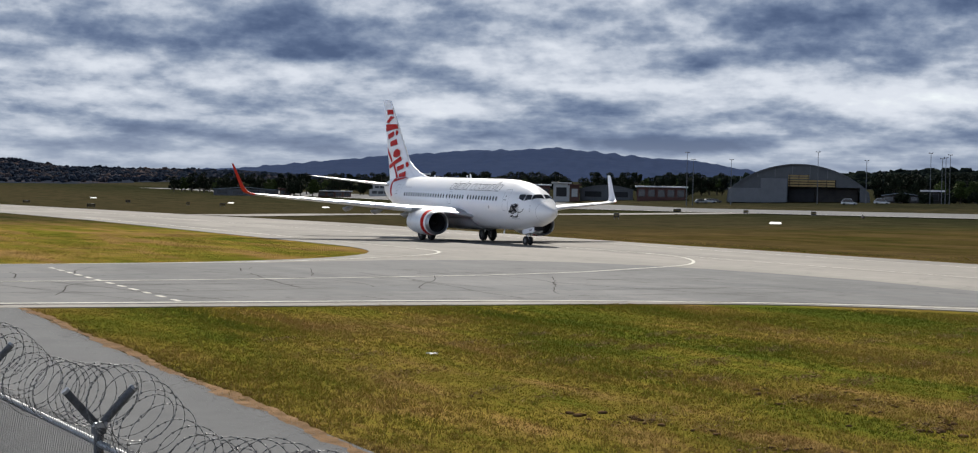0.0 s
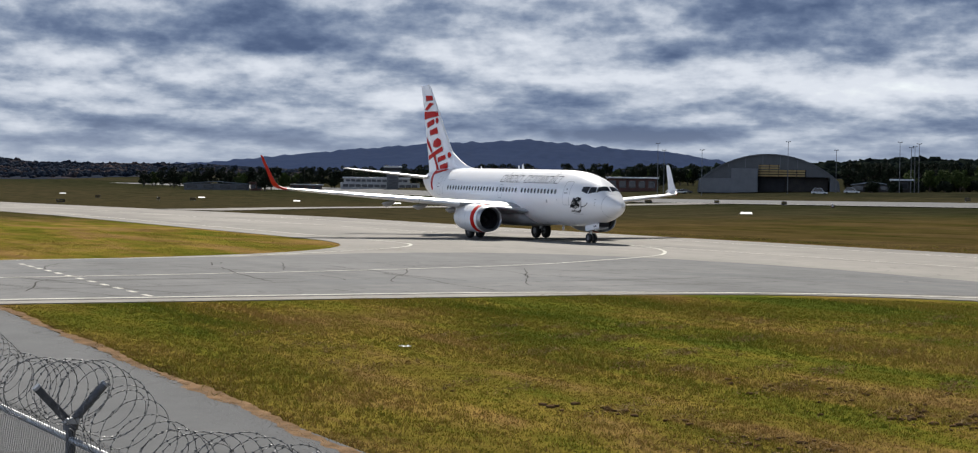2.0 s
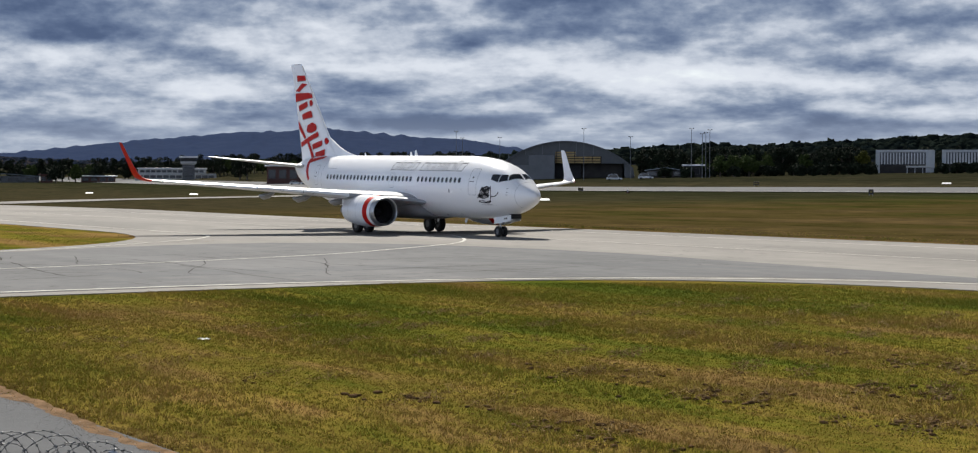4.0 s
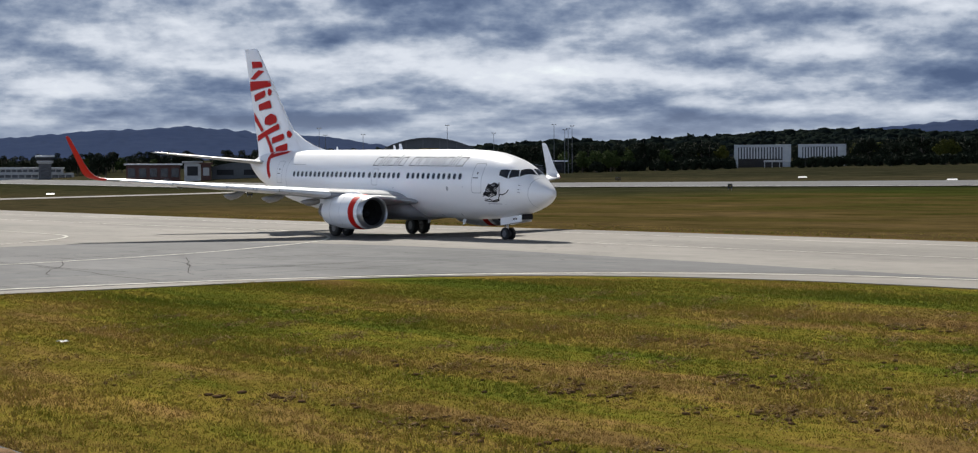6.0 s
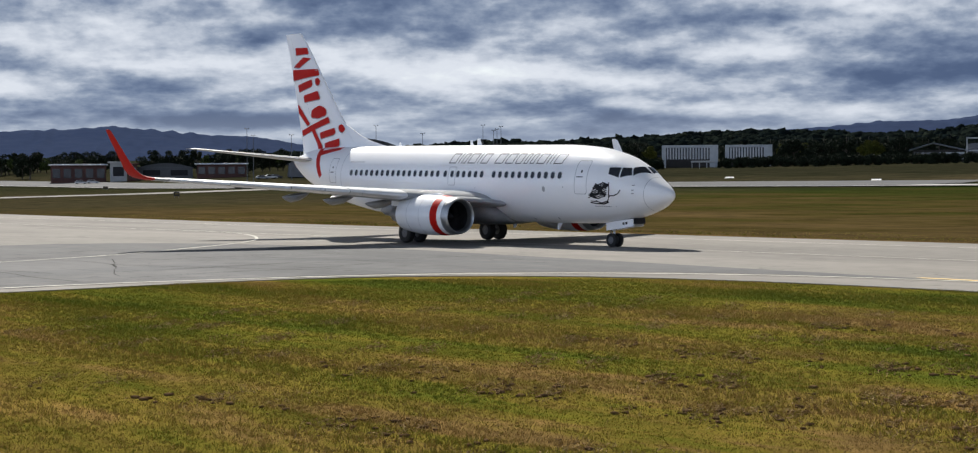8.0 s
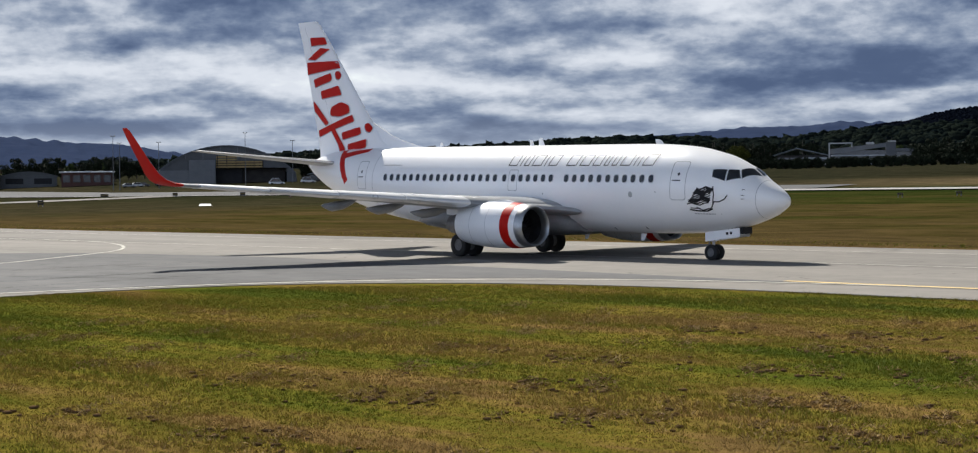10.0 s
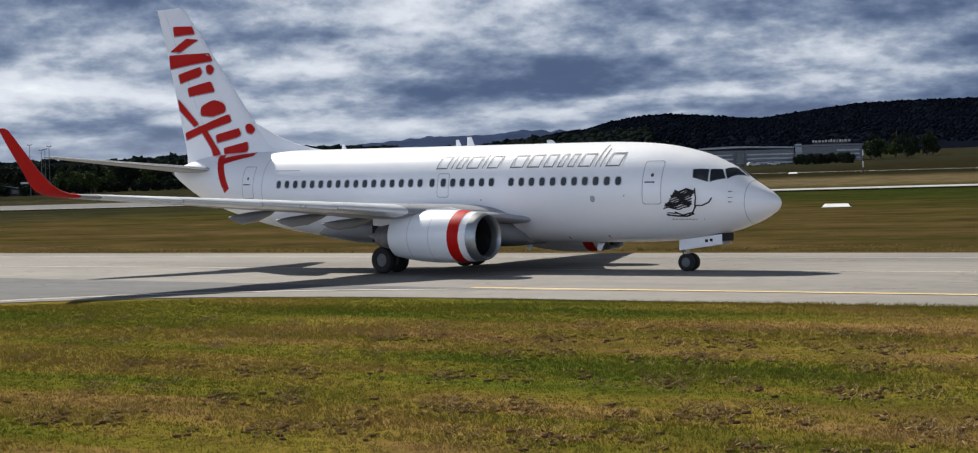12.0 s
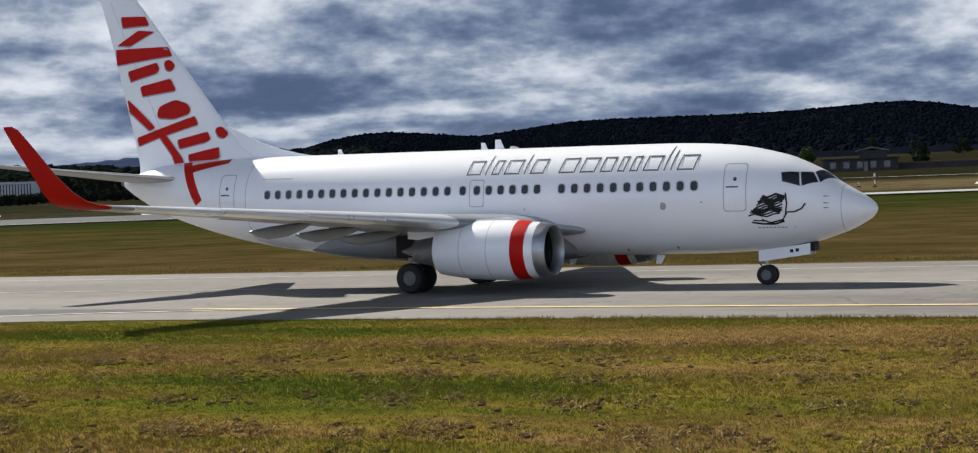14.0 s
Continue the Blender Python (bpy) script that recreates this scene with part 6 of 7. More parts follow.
def make_house():
    s = Site("dark_house", "dark timber house with a pale raised roof", "house", -12.15, -9.60, 420)
    w, h = s.half, s.h(25.2)
    z = -4
    s.box("wall", M_DARKW, -w, w, 0, 12, z, h * 0.55)
    s.box("upper_storey", M_DARKW, -w * 0.02, w * 0.72, 1, 10, h * 0.553, h * 0.84)
    s.gable("roof", M_CLADL, w * -0.05, w * 0.72, 1, 10, h * 0.84, h, 0.6, "pale grey roof")
    s.box("lower_roof", M_DARKW, -w * 1.05, w * 1.05, -0.6, 12.5, h * 0.50, h * 0.549)
    for k in range(5):
        u = -w * 0.8 + k * w * 0.36
        f = s.box("window", M_CLAD, u - 0.1, u + 1.5, -0.1, -0.003, h * 0.12, h * 0.4, "", 0)
        s.box("pane", M_PANE, u, u + 1.4, -0.14, -0.103, h * 0.14, h * 0.38, "", 0, f)
    s.box("door", M_CLADL, w * 0.1, w * 0.2, -0.1, -0.003, 0, h * 0.38, "", 0)
    s = Site("boundary_wall", "long low dark boundary wall with pale coping", "wall", -9.60, -6.5, 425)
    w, h = s.half, s.h(14.2)
    s.box("wall", M_DARKW, -w, w, 0, 0.6, -4, h)
    s.box("coping", M_BRICK, -w, w, -0.15, 0.75, h + 0.003, h + 0.35)


make_hangar()
make_tower()
make_terminal()
make_office()
make_complex()
make_curved()
make_house()
make_shed("storage_shed", "long low shed with blue-grey roof", -74.6, -72.35, 700, 6.2, M_CLAD, M_ROOFB, "gable", 20, 4)
make_shed("brick_building", "red-brown brick building with flat roof", -72.3, -71.9, 690, 5.9, M_BRICK, M_BRICK, "flat", 12, 2)
make_shed("low_brick_building", "low brick building with white roof", -70.95, -69.8, 690, 5.2, M_BRICK, M_ROOFW, "flat", 12, 4)
make_shed("brick_building", "red-brown brick building with a broad white roof", -64.6, -62.75, 610, 12.0, M_BRICK, M_ROOFW, "flat", 16, 5)
make_shed("white_building", "plain white box-like building with a dark opening", -62.62, -62.05, 605, 13.4, M_RENDER, M_RENDER, "flat", 12, 1, M_DARKIN)
make_shed("brick_building", "dark red brick building with white lower panel", -62.03, -61.7, 605, 12.4, M_BRICK, M_BRICK, "flat", 12, 1, M_RENDER)
make_shed("arched_shed", "grey shed with an arched roof", -61.68, -59.8, 612, 12.4, M_CLAD, M_CLAD, "arch", 22, 2, M_DARKIN)
make_shed("low_building", "dark brick building with a deep white roof", -59.66, -57.95, 600, 12.3, M_BRICK, M_ROOFW, "flat", 16, 5)
make_shed("low_shed", "low dark shed with blue-grey roof", -51.2, -49.85, 560, 11.3, M_DARKW, M_ROOFB, "gable", 12, 3)
make_shed("open_shelter", "small shelter with a white roof", -49.85, -49.2, 555, 13.0, M_DARKW, M_ROOFW, "flat", 8, 1, M_DARKIN)


def make_mast(az, top, dist):
    p = spot(az, dist)
    m = thing("light_mast", "tall slim grey floodlight mast", "light mast", "apron light masts")
    h = 3.28 + dist * top / 1000 - p.z
    bm = bmesh.new()
    tube(bm, (0, 0, -0.5), (0, 0, h), 0.15, 0.07, 8)
    part("pole", bm, M_POLE, m)
    bm = bmesh.new()
    box(bm, -0.7, 0.7, -0.06, 0.06, h - 0.22, h - 0.1, 0.02)
    part("cross_arm", bm, M_POLE, m)
    for u in (-0.55, 0.55):
        bm = bmesh.new()
        box(bm, u - 0.2, u + 0.2, -0.25, 0.15, h - 0.1, h + 0.08, 0.03)
        part("floodlight", bm, M_POLE, m)
    m.matrix_basis = pose(p.x, p.y, p.z, 0, 0, -az)


for az, top in ((-57.92, 33.5), (-57.7, 29.3), (-56.37, 29.7), (-53.39, 35.2), (-51.74, 30.3), (-49.6, 35.3), (-49.22, 32.1), (-49.1, 32.8), (-48.96, 34.4)):
    make_mast(az, top, 540)


# ---- parked cars far off ----
M_CAR = [surface("white_car_paint", (0.6, 0.6, 0.6), (0.7, 0.7, 0.7), 1, 0.3), surface("silver_car_paint", (0.30, 0.31, 0.32), (0.38, 0.39, 0.40), 1, 0.3, 0.4), surface("dark_car_paint", (0.02, 0.02, 0.025), (0.04, 0.04, 0.05), 1, 0.3)]


def make_car(az, dist, mat, turn, label, long=4.4, high=1.5):
    c = thing("parked_car", label, "car", "parked cars")
    bm = bmesh.new()
    L = long / 2
    sec = [(-L, 0.35), (L, 0.35), (L, 0.75), (L * 0.55, 0.9), (L * 0.25, high), (-L * 0.6, high), (-L * 0.95, 0.95), (-L, 0.8)]
    loft(bm, [[(x, y * s, z) for x, z in sec] for y, s in ((-0.85, 1), (0.85, 1))])
    bmesh.ops.bevel(bm, geom=bm.edges[:], offset=0.06, segments=2, affect="EDGES")
    body = part("body", bm, mat, c)
    bm = bmesh.new()
    sec = [(L * 0.50, 0.92), (L * 0.23, high - 0.08), (-L * 0.56, high - 0.08), (-L * 0.85, 0.95)]
    loft(bm, [[(x, y, z) for x, z in sec] for y in (-0.87, 0.87)])
    part("side_glass", bm, M_GLASS, body)
    for x in (-L * 0.62, L * 0.62):
        for y in (-0.8, 0.8):
            bm = bmesh.new()
            tube(bm, (x, y - 0.1, 0.32), (x, y + 0.1, 0.32), 0.32, None, 14)
            part("wheel", bm, M_TYRE, c)
    p = spot(az, dist)
    c.matrix_basis = pose(p.x, p.y, p.z, 0, 0, -az + turn)


rr = random.Random(15)
for az, d, k, long, high in ((-52.3, 520, 0, 5.2, 2.1), (-51.2, 522, 0, 5.0, 2.0), (-57.4, 560, 1, 4.4, 1.5), (-57.1, 562, 0, 4.4, 1.5), (-56.9, 563, 2, 4.4, 1.5), (-63.6, 590, 0, 4.4, 1.5), (-63.2, 590, 0, 4.4, 1.5), (-25.6, 570, 0, 5.6, 2.4), (-24.9, 572, 2, 4.4, 1.5), (-24.4, 572, 0, 4.4, 1.5), (-23.7, 574, 1, 4.4, 1.5), (-43.9, 640, 0, 4.4, 1.5), (-43.6, 640, 1, 4.4, 1.5), (-42.9, 645, 0, 4.4, 1.5), (-47.2, 590, 0, 4.4, 1.5), (-40.5, 640, 2, 4.4, 1.5), (-38.6, 640, 0, 4.4, 1.5), (-30.6, 590, 1, 4.4, 1.5), (-33.6, 590, 1, 4.4, 1.5), (-28.4, 600, 0, 4.4, 1.5)):
    make_car(az, d, M_CAR[k], rr.choice((0, 180, 15)), ("white", "silver", "dark")[k] + (" van" if high > 1.8 else " car") + " parked beside the airfield buildings", long, high)


# ---- airfield signs and markers ----
M_SIGN = surface("black_sign_board", (0.010, 0.009, 0.008), (0.03, 0.026, 0.02), 3, 0.5)
M_MARK = surface("white_marker_board", (0.66, 0.66, 0.64), (0.80, 0.80, 0.78), 1, 0.6)


def make_sign(x, y, wide, high, label):
    s = thing("airfield_sign", label, "sign", "airfield signs")
    bm = bmesh.new()
    box(bm, -wide / 2, wide / 2, -0.11, 0.11, 0.30, 0.30 + high, 0.03)
    board = part("board", bm, M_SIGN, s)
    bm = bmesh.new()
    k = -wide / 2 + 0.2
    while k < wide / 2 - 0.2:
        box(bm, k, k + 0.14, -0.118, -0.112, 0.30 + high * 0.3, 0.30 + high * 0.7)
        k += 0.24
    part("dim_bars", bm, M_TAN, board, "dull yellow bars")
    for u in (-wide * 0.35, wide * 0.35):
        bm = bmesh.new()
        tube(bm, (u, 0, -0.2), (u, 0, 0.32), 0.06, None, 8)
        part("leg", bm, M_STEEL, s)
    s.matrix_basis = pose(x, y, height(x, y), 0, 0, math.degrees(math.atan2(-x, y)) if y else 90)


M_TAN = surface("faded_yellow_paint", (0.16, 0.11, 0.02), (0.24, 0.17, 0.04), 2, 0.6)
for x, y, w, h in ((-376, 74.7, 1.9, 0.65), (-450, 72, 1.9, 0.6), (-470, 104, 1.4, 0.6), (-440, 114, 0.9, 0.6), (-430, 121, 1.6, 0.6), (-247.5, 140.8, 1.0, 0.75), (-352, 218, 1.9, 0.7), (-330, 224, 1.2, 0.7), (-300, 222, 1.2, 0.7), (-189.5, 200.3, 0.8, 0.8), (-306, 282, 1.4, 0.7), (-106, 180, 0.7, 0.3), (-102, 187.5, 0.7, 0.3), (-101, 199.7, 0.7, 0.3), (-102, 217, 0.7, 0.3), (-416, 214, 1.4, 0.7)):
    make_sign(x, y, w, h, "low black airfield sign on short legs")


def make_marker(x, y, wide, deep, turn):
    """A low sloping white marker slab in the grass."""
    m = thing("white_marker", "low white painted marker board in the grass", "marker", "white airfield markers")
    bm = bmesh.new()
    box(bm, -wide / 2, wide / 2, -deep / 2, deep / 2, 0.0, 0.32, 0.02)
    for v in bm.verts:
        if v.co.z > 0.2:
            v.co.x *= 0.86
            v.co.y = v.co.y * 0.3 + deep * 0.2
    part("board", bm, M_MARK, m)
    bm = bmesh.new()
    box(bm, -wide / 2 - 0.1, wide / 2 + 0.1, -deep / 2 - 0.1, deep / 2 + 0.1, -0.15, 0.02, 0.01)
    part("footing", bm, M_CONC, m)
    m.matrix_basis = pose(x, y, height(x, y), 0, 0, turn)


for x, y, w in ((-205.7, 145.1, 1.9), (-560, 112, 2.2), (-480, 137.7, 2.0), (-415, 145.5, 2.0), (-352.7, 148.7, 2.0), (-254, 293.2, 2.2), (-200, 276.5, 2.2), (-57.5, 145.3, 2.6), (-137.7, 323.7, 1.9), (-32.9, 277, 3.0)):
    make_marker(x, y, w, 1.4, math.degrees(math.atan2(-x, y)))


def make_post(x, y, high):
    m = thing("marker_post", "slim white and red marker post", "marker post", "marker posts")
    n = 4
    for k in range(n):
        bm = bmesh.new()
        tube(bm, (0, 0, high * k / n - (0.3 if k == 0 else 0)), (0, 0, high * (k + 1) / n), 0.12, None, 10)
        part("band", bm, M_MARK if k % 2 else M_BRICK, m)
    bm = bmesh.new()
    box(bm, -0.3, 0.3, -0.3, 0.3, -0.2, 0.25, 0.03)
    part("base", bm, M_BRICK, m)
    m.matrix_basis = pose(x, y, height(x, y))


for x, y, h in ((-119.5, 317, 4.8), (-51.1, 278.4, 2.4), (-54.2, 280.3, 0.8), (-265.9, 209, 0.9)):
    make_post(x, y, h)



# ---- boundary fence ----
RAIL_Z = 1.74
M_OLDGALV = surface("weathered_galvanised_steel", (0.045, 0.046, 0.049), (0.17, 0.173, 0.178), 9, 0.55, 0.6, fine=60)
FENCE_AT = pose(-10.0, 2.06, 0, 0, 0, 5.0)


def make_post_thing(x):
    p = thing("fence_post", "galvanised steel fence post with two slanting arms", "fence post", "fence posts")
    bm = bmesh.new()
    tube(bm, (0, 0, -0.3), (0, 0, 1.86), 0.03, None, 14)
    tube(bm, (0, 0, 1.80), (0, 0, 1.875), 0.046, None, 14)
    part("upright", bm, M_OLDGALV, p, "", 40)
    for s in (-1, 1):
        bm = bmesh.new()
        tube(bm, (0, s * 0.01, 1.85), (0, s * 0.215, 2.075), 0.026, None, 14)
        arm = part("arm", bm, M_OLDGALV, p, "slanting steel arm", 40)
        bm = bmesh.new()
        tube(bm, (0, s * 0.205, 2.065), (0, s * 0.217, 2.078), 0.0275, None, 12)
        part("cap", bm, M_GALV, arm, "", 40)
    bm = bmesh.new()
    tube(bm, (-0.05, 0, 1.86), (0.05, 0, 1.86), 0.02, None, 8)
    box(bm, -0.045, 0.045, -0.045, 0.045, 1.835, 1.875, 0.01)
    part("bracket", bm, M_GALV, p)
    p.matrix_basis = FENCE_AT @ pose(x + 10, 0, 0)


def make_fence():
    posts = [-10.0 - 3.1 * k for k in range(9)] + [-6.9 + 3.1 * k for k in range(7)]
    for x in posts:
        make_post_thing(x)
    f = thing("chain_link_fence", "galvanised chain-link mesh hung from a top rail", "fence")
    f.matrix_basis = FENCE_AT
    bm = bmesh.new()
    tube(bm, (-27, 0, RAIL_Z), (22, 0, RAIL_Z), 0.022, None, 12)
    part("top_rail", bm, M_GALV, f, "round galvanised top rail", 40)
    # two families of slanting wires make the diamonds
    r, pitch = 0.0017, 0.055
    V, F = [], []

    def wire(a, b, y):
        k = len(V)
        for p in (a, b):
            V.extend([(p[0], y, p[1] + r), (p[0] + r, y - r, p[1] - r * 0.5), (p[0] - r, y + r, p[1] - r * 0.5)])
        for i in range(3):
            j = (i + 1) % 3
            F.append((k + i, k + j, k + 3 + j))
            F.append((k + i, k + 3 + j, k + 3 + i))

    hgt = 1.72
    n = int(18 / pitch)
    for i in range(n):
        x = -12 + i * pitch
        for s in (-1, 1):
            steps = 4
            for q in range(steps):
                za, zb = 0.06 + hgt * q / steps, 0.06 + hgt * (q + 1) / steps
                wire((x + s * (za - 0.9) * 0.62, za), (x + s * (zb - 0.9) * 0.62, zb), -0.026 + s * 0.002)
            # twisted tips above the rail
            wire((x, hgt + 0.05), (x + s * 0.02, hgt + 0.10), -0.026)
    ob = raw_mesh("mesh_wire", np.array(V), np.array(F), M_WIRE)
    ob.parent = f
    # razor coil in the arms
    c = thing("razor_wire_coil", "barbed razor wire coil lying along the fence arms", "razor wire")
    c.matrix_basis = FENCE_AT
    rr = random.Random(31)
    for name, ph, cy, cz, rad, gap in (("coil", 0.0, 0.11, 2.02, 0.212, 0.195), ("inner_coil", 1.7, 0.09, 2.00, 0.205, 0.70)):
        pts, barbs = [], []
        x, a, k = -14.0, ph, 0
        ang = math.tau / 30
        wob = 0.0
        while x < 12:
            turn = a / math.tau
            wob = 0.025 * math.sin(turn * 1.3 + ph) + 0.02 * math.sin(turn * 2.9)
            sag = 0.02 * math.sin(turn * 0.7) - 0.13 * math.sin(math.pi * x / 3.1) ** 2 - 0.09 * max(0.0, min(1.0, x / 1.2))
            rad_t = rad * (1 + 0.05 * math.sin(turn * 2.1 + ph))
            tilt_x = 0.07 * math.sin(a) + 0.03 * math.cos(a + wob * 20)
            pts.append((x + tilt_x, cy + wob * 0.6 + rad_t * math.cos(a), cz + sag + rad_t * math.sin(a)))
            a += ang
            x += gap / 30
            k += 1
        V, F = [], []
        m = 5
        wr = 0.0019
        for i, p in enumerate(pts):
            d = Vector(pts[min(i + 1, len(pts) - 1)]) - Vector(pts[max(i - 1, 0)])
            q = d.to_track_quat("Z", "Y")
            for j in range(m):
                o = q @ Vector((wr * math.cos(j * math.tau / m), wr * math.sin(j * math.tau / m), 0))
                V.append(tuple(Vector(p) + o))
        for i in range(len(pts) - 1):
            for j in range(m):
                e = (j + 1) % m
                F += [(i * m + j, i * m + e, (i + 1) * m + e), (i * m + j, (i + 1) * m + e, (i + 1) * m + j)]
        ob = raw_mesh(name, np.array(V), np.array(F), M_WIRE)
        ob.parent = c
        V, F = [], []
        for i in range(0, len(pts) - 1, 1):
            p, d = Vector(pts[i]), (Vector(pts[i + 1]) - Vector(pts[i])).normalized()
            q = d.to_track_quat("Z", "Y")
            t = rr.uniform(0, math.tau)
            for sgn in (0, math.pi):
                side = q @ Vector((math.cos(t + sgn), math.sin(t + sgn), 0))
                flat = d.cross(side) * 0.003
                b = len(V)
                V += [tuple(p - d * 0.008 + flat), tuple(p + d * 0.008 + flat), tuple(p + side * 0.010 + d * 0.010), tuple(p - flat)]
                F += [(b, b + 1, b + 2), (b + 1, b + 3, b + 2), (b, b + 2, b + 3)]
        ob = raw_mesh(name + "_barb", np.array(V), np.array(F), M_WIRE)
        tagged(ob, "", "", "", "stuff")
        ob.parent = c


make_fence()


# ---- a scrap of paper in the grass ----
def make_scrap(x, y):
    bm = bmesh.new()
    rr = random.Random(12)
    g = [[bm.verts.new((0.05 * i - 0.12 + rr.uniform(-0.012, 0.012), 0.05 * j - 0.08 + rr.uniform(-0.012, 0.012), 0.05 + 0.05 * rr.random())) for j in range(4)] for i in range(6)]
    for i in range(5):
        for j in range(3):
            bm.faces.new((g[i][j], g[i + 1][j], g[i + 1][j + 1], g[i][j + 1]))
    bmesh.ops.solidify(bm, geom=bm.faces[:], thickness=0.004)
    ob = part("paper_scrap", bm, M_MARK, None, "small crumpled white paper scrap lying in the grass")
    tagged(ob, "", "litter")
    ob.matrix_basis = pose(x, y, -0.03, 0, 0, 30)


make_scrap(-31.5, 13.5)


# ---- grass ----
def blade_material(name="grass_blades", worn=0.0):
    m, N, s, place, obj, isl = material(name)
    v, c = grass_colour(N, place)
    w = N.math("ADD", v, N.math("MULTIPLY", N.math("SUBTRACT", isl, 0.5 - worn), 0.15))
    colour = N.ramp(w, GRASS_STOPS)
    N.link(colour, s.inputs["Base Color"])
    s.inputs["Roughness"].default_value = 0.7
    s.inputs["Specular IOR Level"].default_value = 0.06
    let_through(N, s, colour, 0.15)
    return m


def let_through(N, shader, colour, share):
    """Thin leaves pass on a part of the light that falls on their backs."""
    thin = N.t.nodes.new("ShaderNodeBsdfTranslucent")
    N.link(colour, thin.inputs["Color"])
    both = N.t.nodes.new("ShaderNodeMixShader")
    both.inputs[0].default_value = share
    N.link(shader.outputs[0], both.inputs[1])
    N.link(thin.outputs[0], both.inputs[2])
    N.link(both.outputs[0], N.t.nodes["Material Output"].inputs["Surface"])


def make_grass():
    rs = np.random.RandomState(8)
    mats = blade_material()

    def patch(name, n, x0, x1, y0, y1, hmin, hmax, wide, keep, label, mat):
        x, y = rs.uniform(x0, x1, n), rs.uniform(y0, y1, n)
        ok = keep(x, y)
        x, y = x[ok], y[ok]
        # most blades gather in loose tufts
        t = len(x) // 9
        own = rs.randint(0, t, len(x))
        g = rs.rand(len(x)) < 0.7
        x[g] = x[own[g]] + rs.normal(0, 0.035, g.sum())
        y[g] = y[own[g]] + rs.normal(0, 0.035, g.sum())
        ok = keep(x, y)
        x, y = x[ok], y[ok]
        k = len(x)
        a = rs.uniform(0, math.tau, k)
        lush = 0.75 + 0.45 * np.sin(y * 0.9 + 0.3 * np.sin(x * 0.35)) * np.sin(x * 0.21 + 1) + rs.normal(0, 0.15, k)
        h = rs.uniform(hmin, hmax, k) * np.clip(lush, 0.35, 1.4)
        l = rs.uniform(0.2, 1.1, k) * h
        b = rs.uniform(0, math.tau, k)
        w = wide * rs.uniform(0.6, 1.3, k)
        V = np.empty((k, 3, 3))
        V[:, 0] = np.stack([x - np.cos(a) * w, y - np.sin(a) * w, np.full(k, -0.004)], 1)
        V[:, 1] = np.stack([x + np.cos(a) * w, y + np.sin(a) * w, np.full(k, -0.004)], 1)
        V[:, 2] = np.stack([x + np.cos(b) * l, y + np.sin(b) * l, h], 1)
        ob = raw_mesh(name, V.reshape(-1, 3), np.arange(3 * k).reshape(-1, 3), mat)
        tagged(ob, label, "grass", "", "stuff")

    def near(x, y):
        bend = np.where(x < -26, 41.0 - 14.0 * np.clip((-26 - x) / 20.2, 0, 1) ** 3.2, 40.9)
        seen = (x * x + y * y > 17.5 ** 2) & (y < bend) & (x > -46.3 + 0.25 * np.sin(y * 3))
        return seen & (y > 7.40 + 0.16 * np.sin(x * 2.3) + 0.12 * np.sin(x * 7.1) + np.abs(rs.normal(0, 0.12, len(x))))

    patch("grass", 850000, -46.5, 0.5, 7.3, 41, 0.02, 0.075, 0.0080, near, "short mown grass, green with straw-coloured rows", mats)
    patch("grass_margin", 26000, -46, 20, 40.3, 41.1, 0.05, 0.14, 0.010, lambda x, y: (x > -28) & (y > 40.4 + 0.2 * np.sin(x * 3.1)), "taller green grass fringe at the taxiway edge", mats)
    patch("isle_grass", 150000, -135, -76, 5, 39, 0.02, 0.05, 0.007, lambda x, y: (x < -77.5) & ((x > -84) | (y < 37.5)) & (y < 15 + (-75.5 - x) * 2.3), "mown yellowing grass between the taxiways", blade_material("worn_grass_blades", 0.4))
    patch("far_grass", 90000, -150, 0, 71.5, 110, 0.05, 0.14, 0.02, lambda x, y: y > 72.3 + np.abs(rs.normal(0, 0.7, len(x))), "mown grass beyond the taxiway", mats)
    dry, N, sh, place, obj, isl = material("dry_verge_grass")
    N.link(N.ramp(N.math("MULTIPLY_ADD", isl, 0.5, N.math("MULTIPLY", N.noise(place, 1.6, 4.0), 0.5)), [(0.25, (0.12, 0.070, 0.030)), (0.5, (0.23, 0.145, 0.062)), (0.75, (0.30, 0.235, 0.080))]), sh.inputs["Base Color"])
    sh.inputs["Roughness"].default_value = 0.85
    sh.inputs["Specular IOR Level"].default_value = 0.05
    patch("verge_grass", 150000, -46, 0, 7.15, 8.8, 0.015, 0.055, 0.007, lambda x, y: (rs.rand(len(x)) < np.exp(-np.abs(y - 7.42 - 0.08 * np.sin(x * 1.9) - 0.06 * np.sin(x * 5.3)) / 0.34)) & (x * x + y * y > 300), "dry yellow grass along the road verge", dry)
    # straw left in rows by the mower
    n = 110000
    row = rs.choice([0, 1, 2, 3, 4, 5, 6], n, p=[0.2, 0.16, 0.14, 0.14, 0.12, 0.12, 0.12])
    base = np.array([20.4, 17.6, 23.8, 27.5, 30.5, 33.6, 13.4])[row]
    x = rs.uniform(-36, 1, n)
    y = base + (x + 12) * 0.09 + 0.35 * np.sin(x * 0.5 + row) + rs.normal(0, 0.6, n)
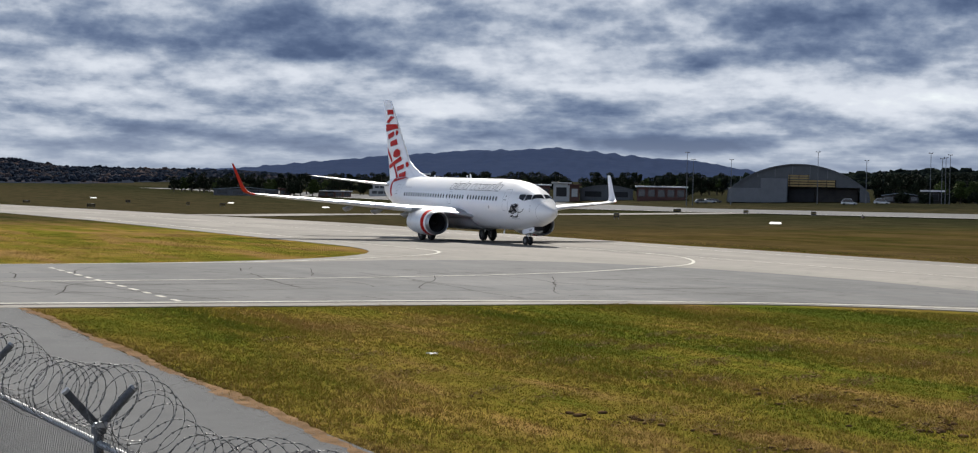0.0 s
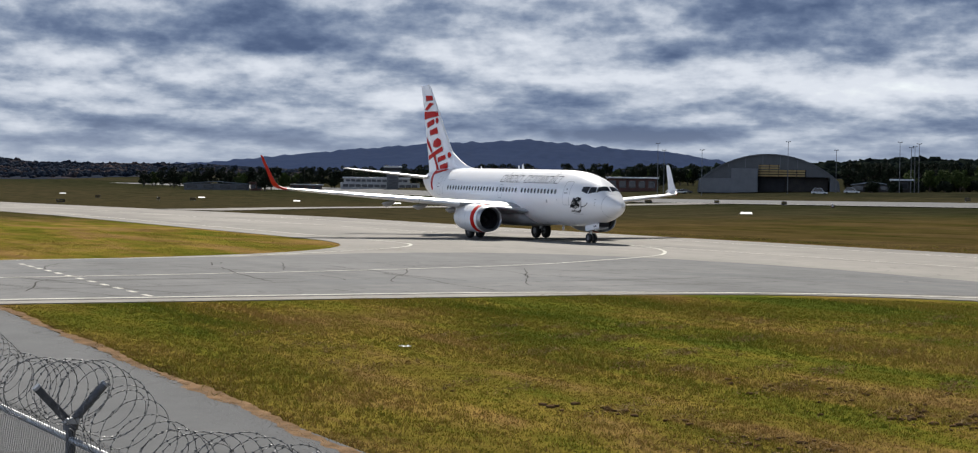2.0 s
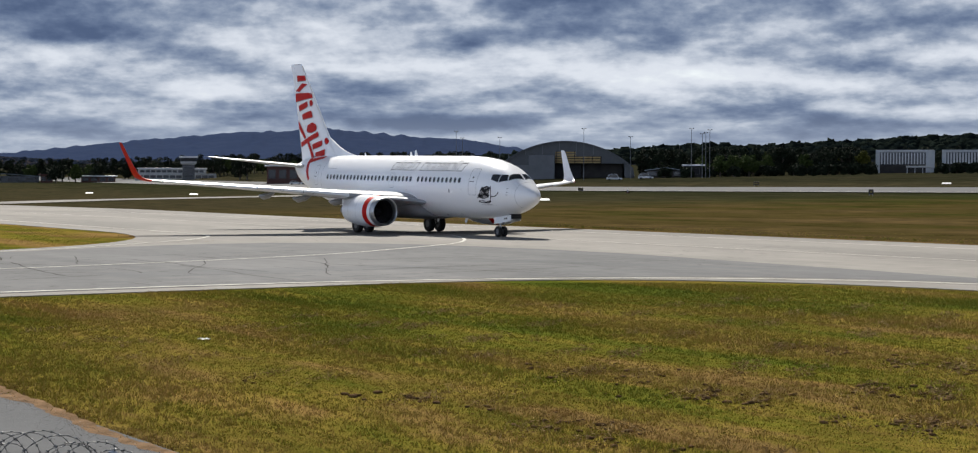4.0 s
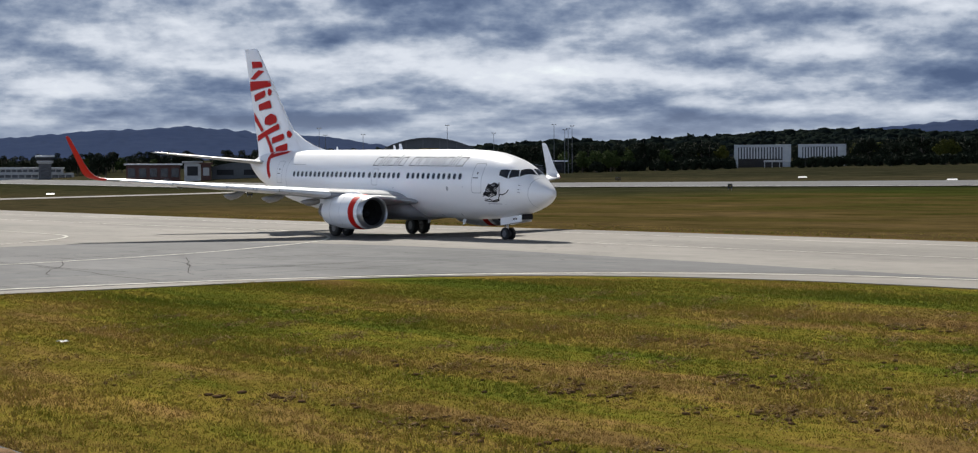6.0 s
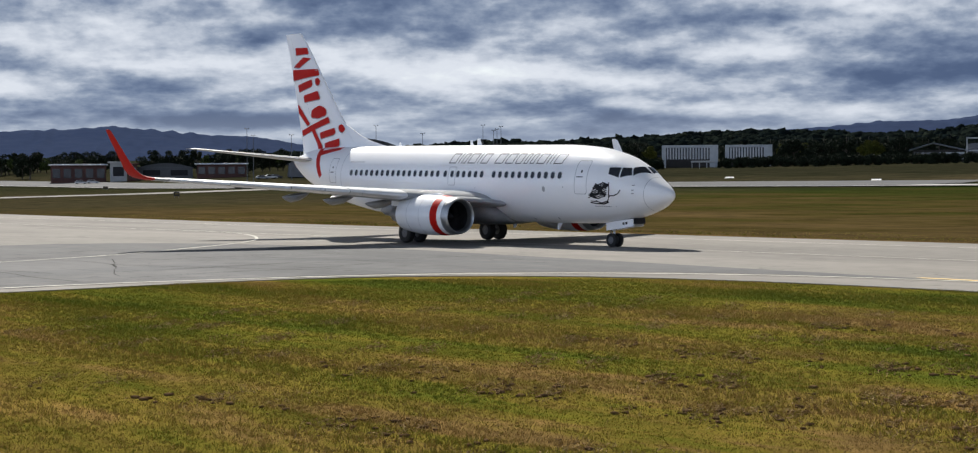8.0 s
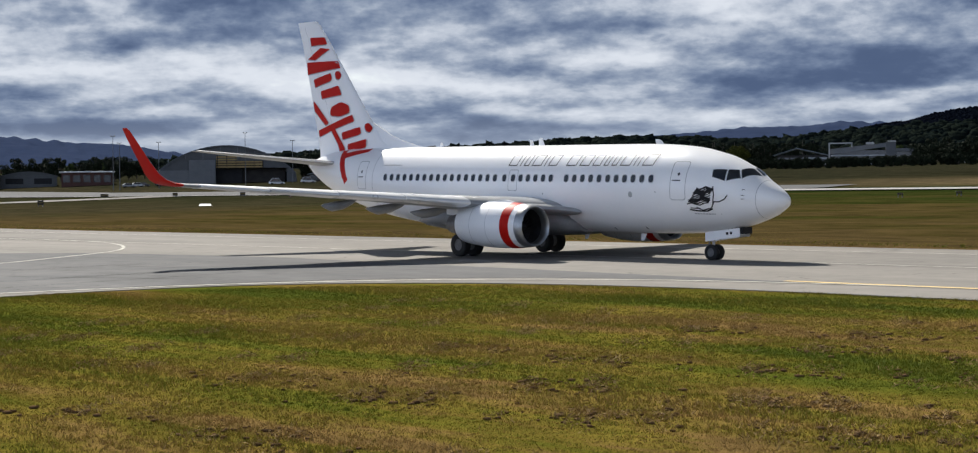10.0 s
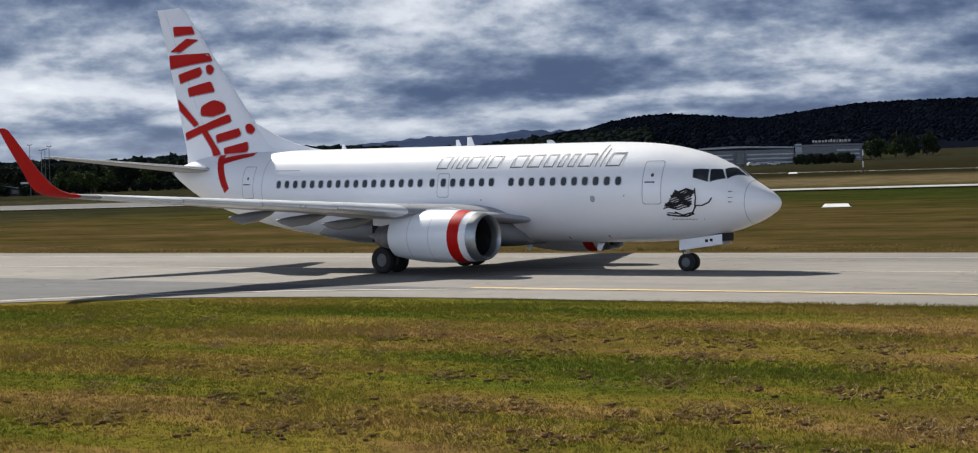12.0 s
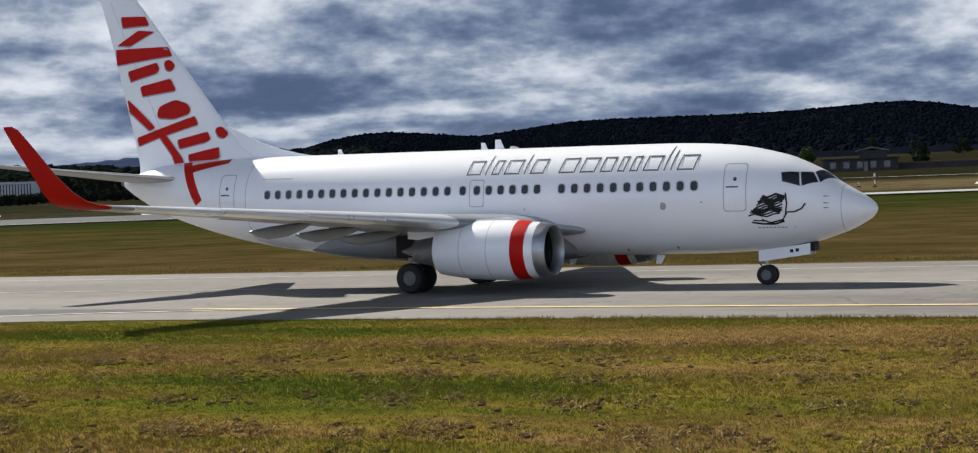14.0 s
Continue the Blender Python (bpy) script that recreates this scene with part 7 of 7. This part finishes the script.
    lump = np.sin(x * 1.7 + row * 2) + np.sin(x * 4.1 + y * 3) + 0.8 * np.sin(x * 9.3 + row)
    ok = (lump > np.where(x < -15, 1.0, 0.25)) & (x * x + y * y > 300) & near(x, y)
    x, y = x[ok], y[ok]
    k = len(x)
    a = rs.uniform(0, math.tau, k)
    ln, w, z = rs.uniform(0.012, 0.038, k), rs.uniform(0.003, 0.006, k), rs.uniform(0.015, 0.075, k)
    dz = rs.uniform(-0.03, 0.03, k)
    V = np.empty((k, 4, 3))
    for i, (s, t) in enumerate(((-1, -1), (1, -1), (1, 1), (-1, 1))):
        V[:, i] = np.stack([x + np.cos(a) * ln * s - np.sin(a) * w * t, y + np.sin(a) * ln * s + np.cos(a) * w * t, z + dz * s + 0.004 * t], 1)
    f = np.arange(4 * k).reshape(-1, 4)
    tri = np.concatenate([f[:, :3], f[:, [0, 2, 3]]])
    m, N, s, place, obj, isl = material("dry_straw")
    N.link(N.ramp(isl, [(0.0, (0.14, 0.088, 0.036)), (0.5, (0.25, 0.165, 0.07)), (1.0, (0.38, 0.27, 0.13))]), s.inputs["Base Color"])
    s.inputs["Roughness"].default_value = 0.8
    s.inputs["Specular IOR Level"].default_value = 0.05
    tagged(raw_mesh("straw", V.reshape(-1, 3), tri, m), "brown cut straw lying in broken rows", "straw", "", "stuff")
    # clods of earth in the rows
    n = 12000
    row = rs.randint(0, 7, n)
    x = rs.uniform(-36, 1, n)
    y = np.array([20.4, 17.6, 23.8, 27.5, 30.5, 33.6, 13.4])[row] + (x + 12) * 0.09 + 0.35 * np.sin(x * 0.5 + row) + rs.normal(0, 0.55, n)
    lump = np.sin(x * 1.7 + row * 2) + np.sin(x * 4.1 + y * 3) + 0.8 * np.sin(x * 9.3 + row)
    ok = (lump > 0.1) & (x > -22 + 3 * np.sin(y)) & (x * x + y * y > 300) & near(x, y)
    scatter("earth_clods", np.stack([x[ok], y[ok], np.full(ok.sum(), 0.015)], 1), 0.012 + 0.072 * rs.rand(ok.sum()) ** 3, M_CLOD, "dark clods of earth among the cut straw", "soil", 0.4, 44)


M_CLOD = surface("dark_earth", (0.06, 0.036, 0.019), (0.15, 0.092, 0.048), 4, 0.95, spec=0.0)
make_grass()


# ---- moving things ----
# seconds, nose wheel x, y, heading (degrees)
TAXI = [
    (0, -111.43, 55.68, 1.92),
    (0.5, -108.05, 55.75, 1.64),
    (1, -104.63, 55.85, 1.45),
    (1.5, -101.18, 55.97, 1.21),
    (2, -97.72, 56.00, 0.91),
    (2.5, -94.23, 56.00, 0.76),
    (3, -90.76, 55.98, 0.66),
    (3.5, -87.33, 56.01, 0.50),
    (4, -83.92, 56.02, 0.62),
    (6.5, -66.55, 56.40, 0.59),
    (7, -63.09, 56.43, 0.48),
    (9.5, -45.53, 56.26, -0.37),
    (10, -42.00, 56.22, -0.62),
    (10.5, -38.49, 56.14, -0.91),
    (11, -34.98, 56.08, -1.08),
    (11.5, -31.50, 56.00, -1.06),
    (12, -28.04, 55.99, -1.33),
    (12.5, -24.56, 56.04, -1.53),
    (13, -21.04, 55.97, -1.31),
    (13.5, -17.48, 55.88, -1.53),
    (14, -13.88, 55.68, -1.63),
]


def motions():
    walk(plane, [(t, pose(x, y, 0.03, 0, 0, a)) for t, x, y, a in TAXI])
    ts, xs = [r[0] for r in TAXI], [r[1] for r in TAXI]
    steps = [i * 0.1 for i in range(141)]
    for wh, x, y, r in WHEELS:
        walk(wh, [(t, pose(x, y, r) @ pose(0, 0, 0, 0, math.degrees((float(np.interp(t, ts, xs)) - xs[0]) / r), 0)) for t in steps])


motions()
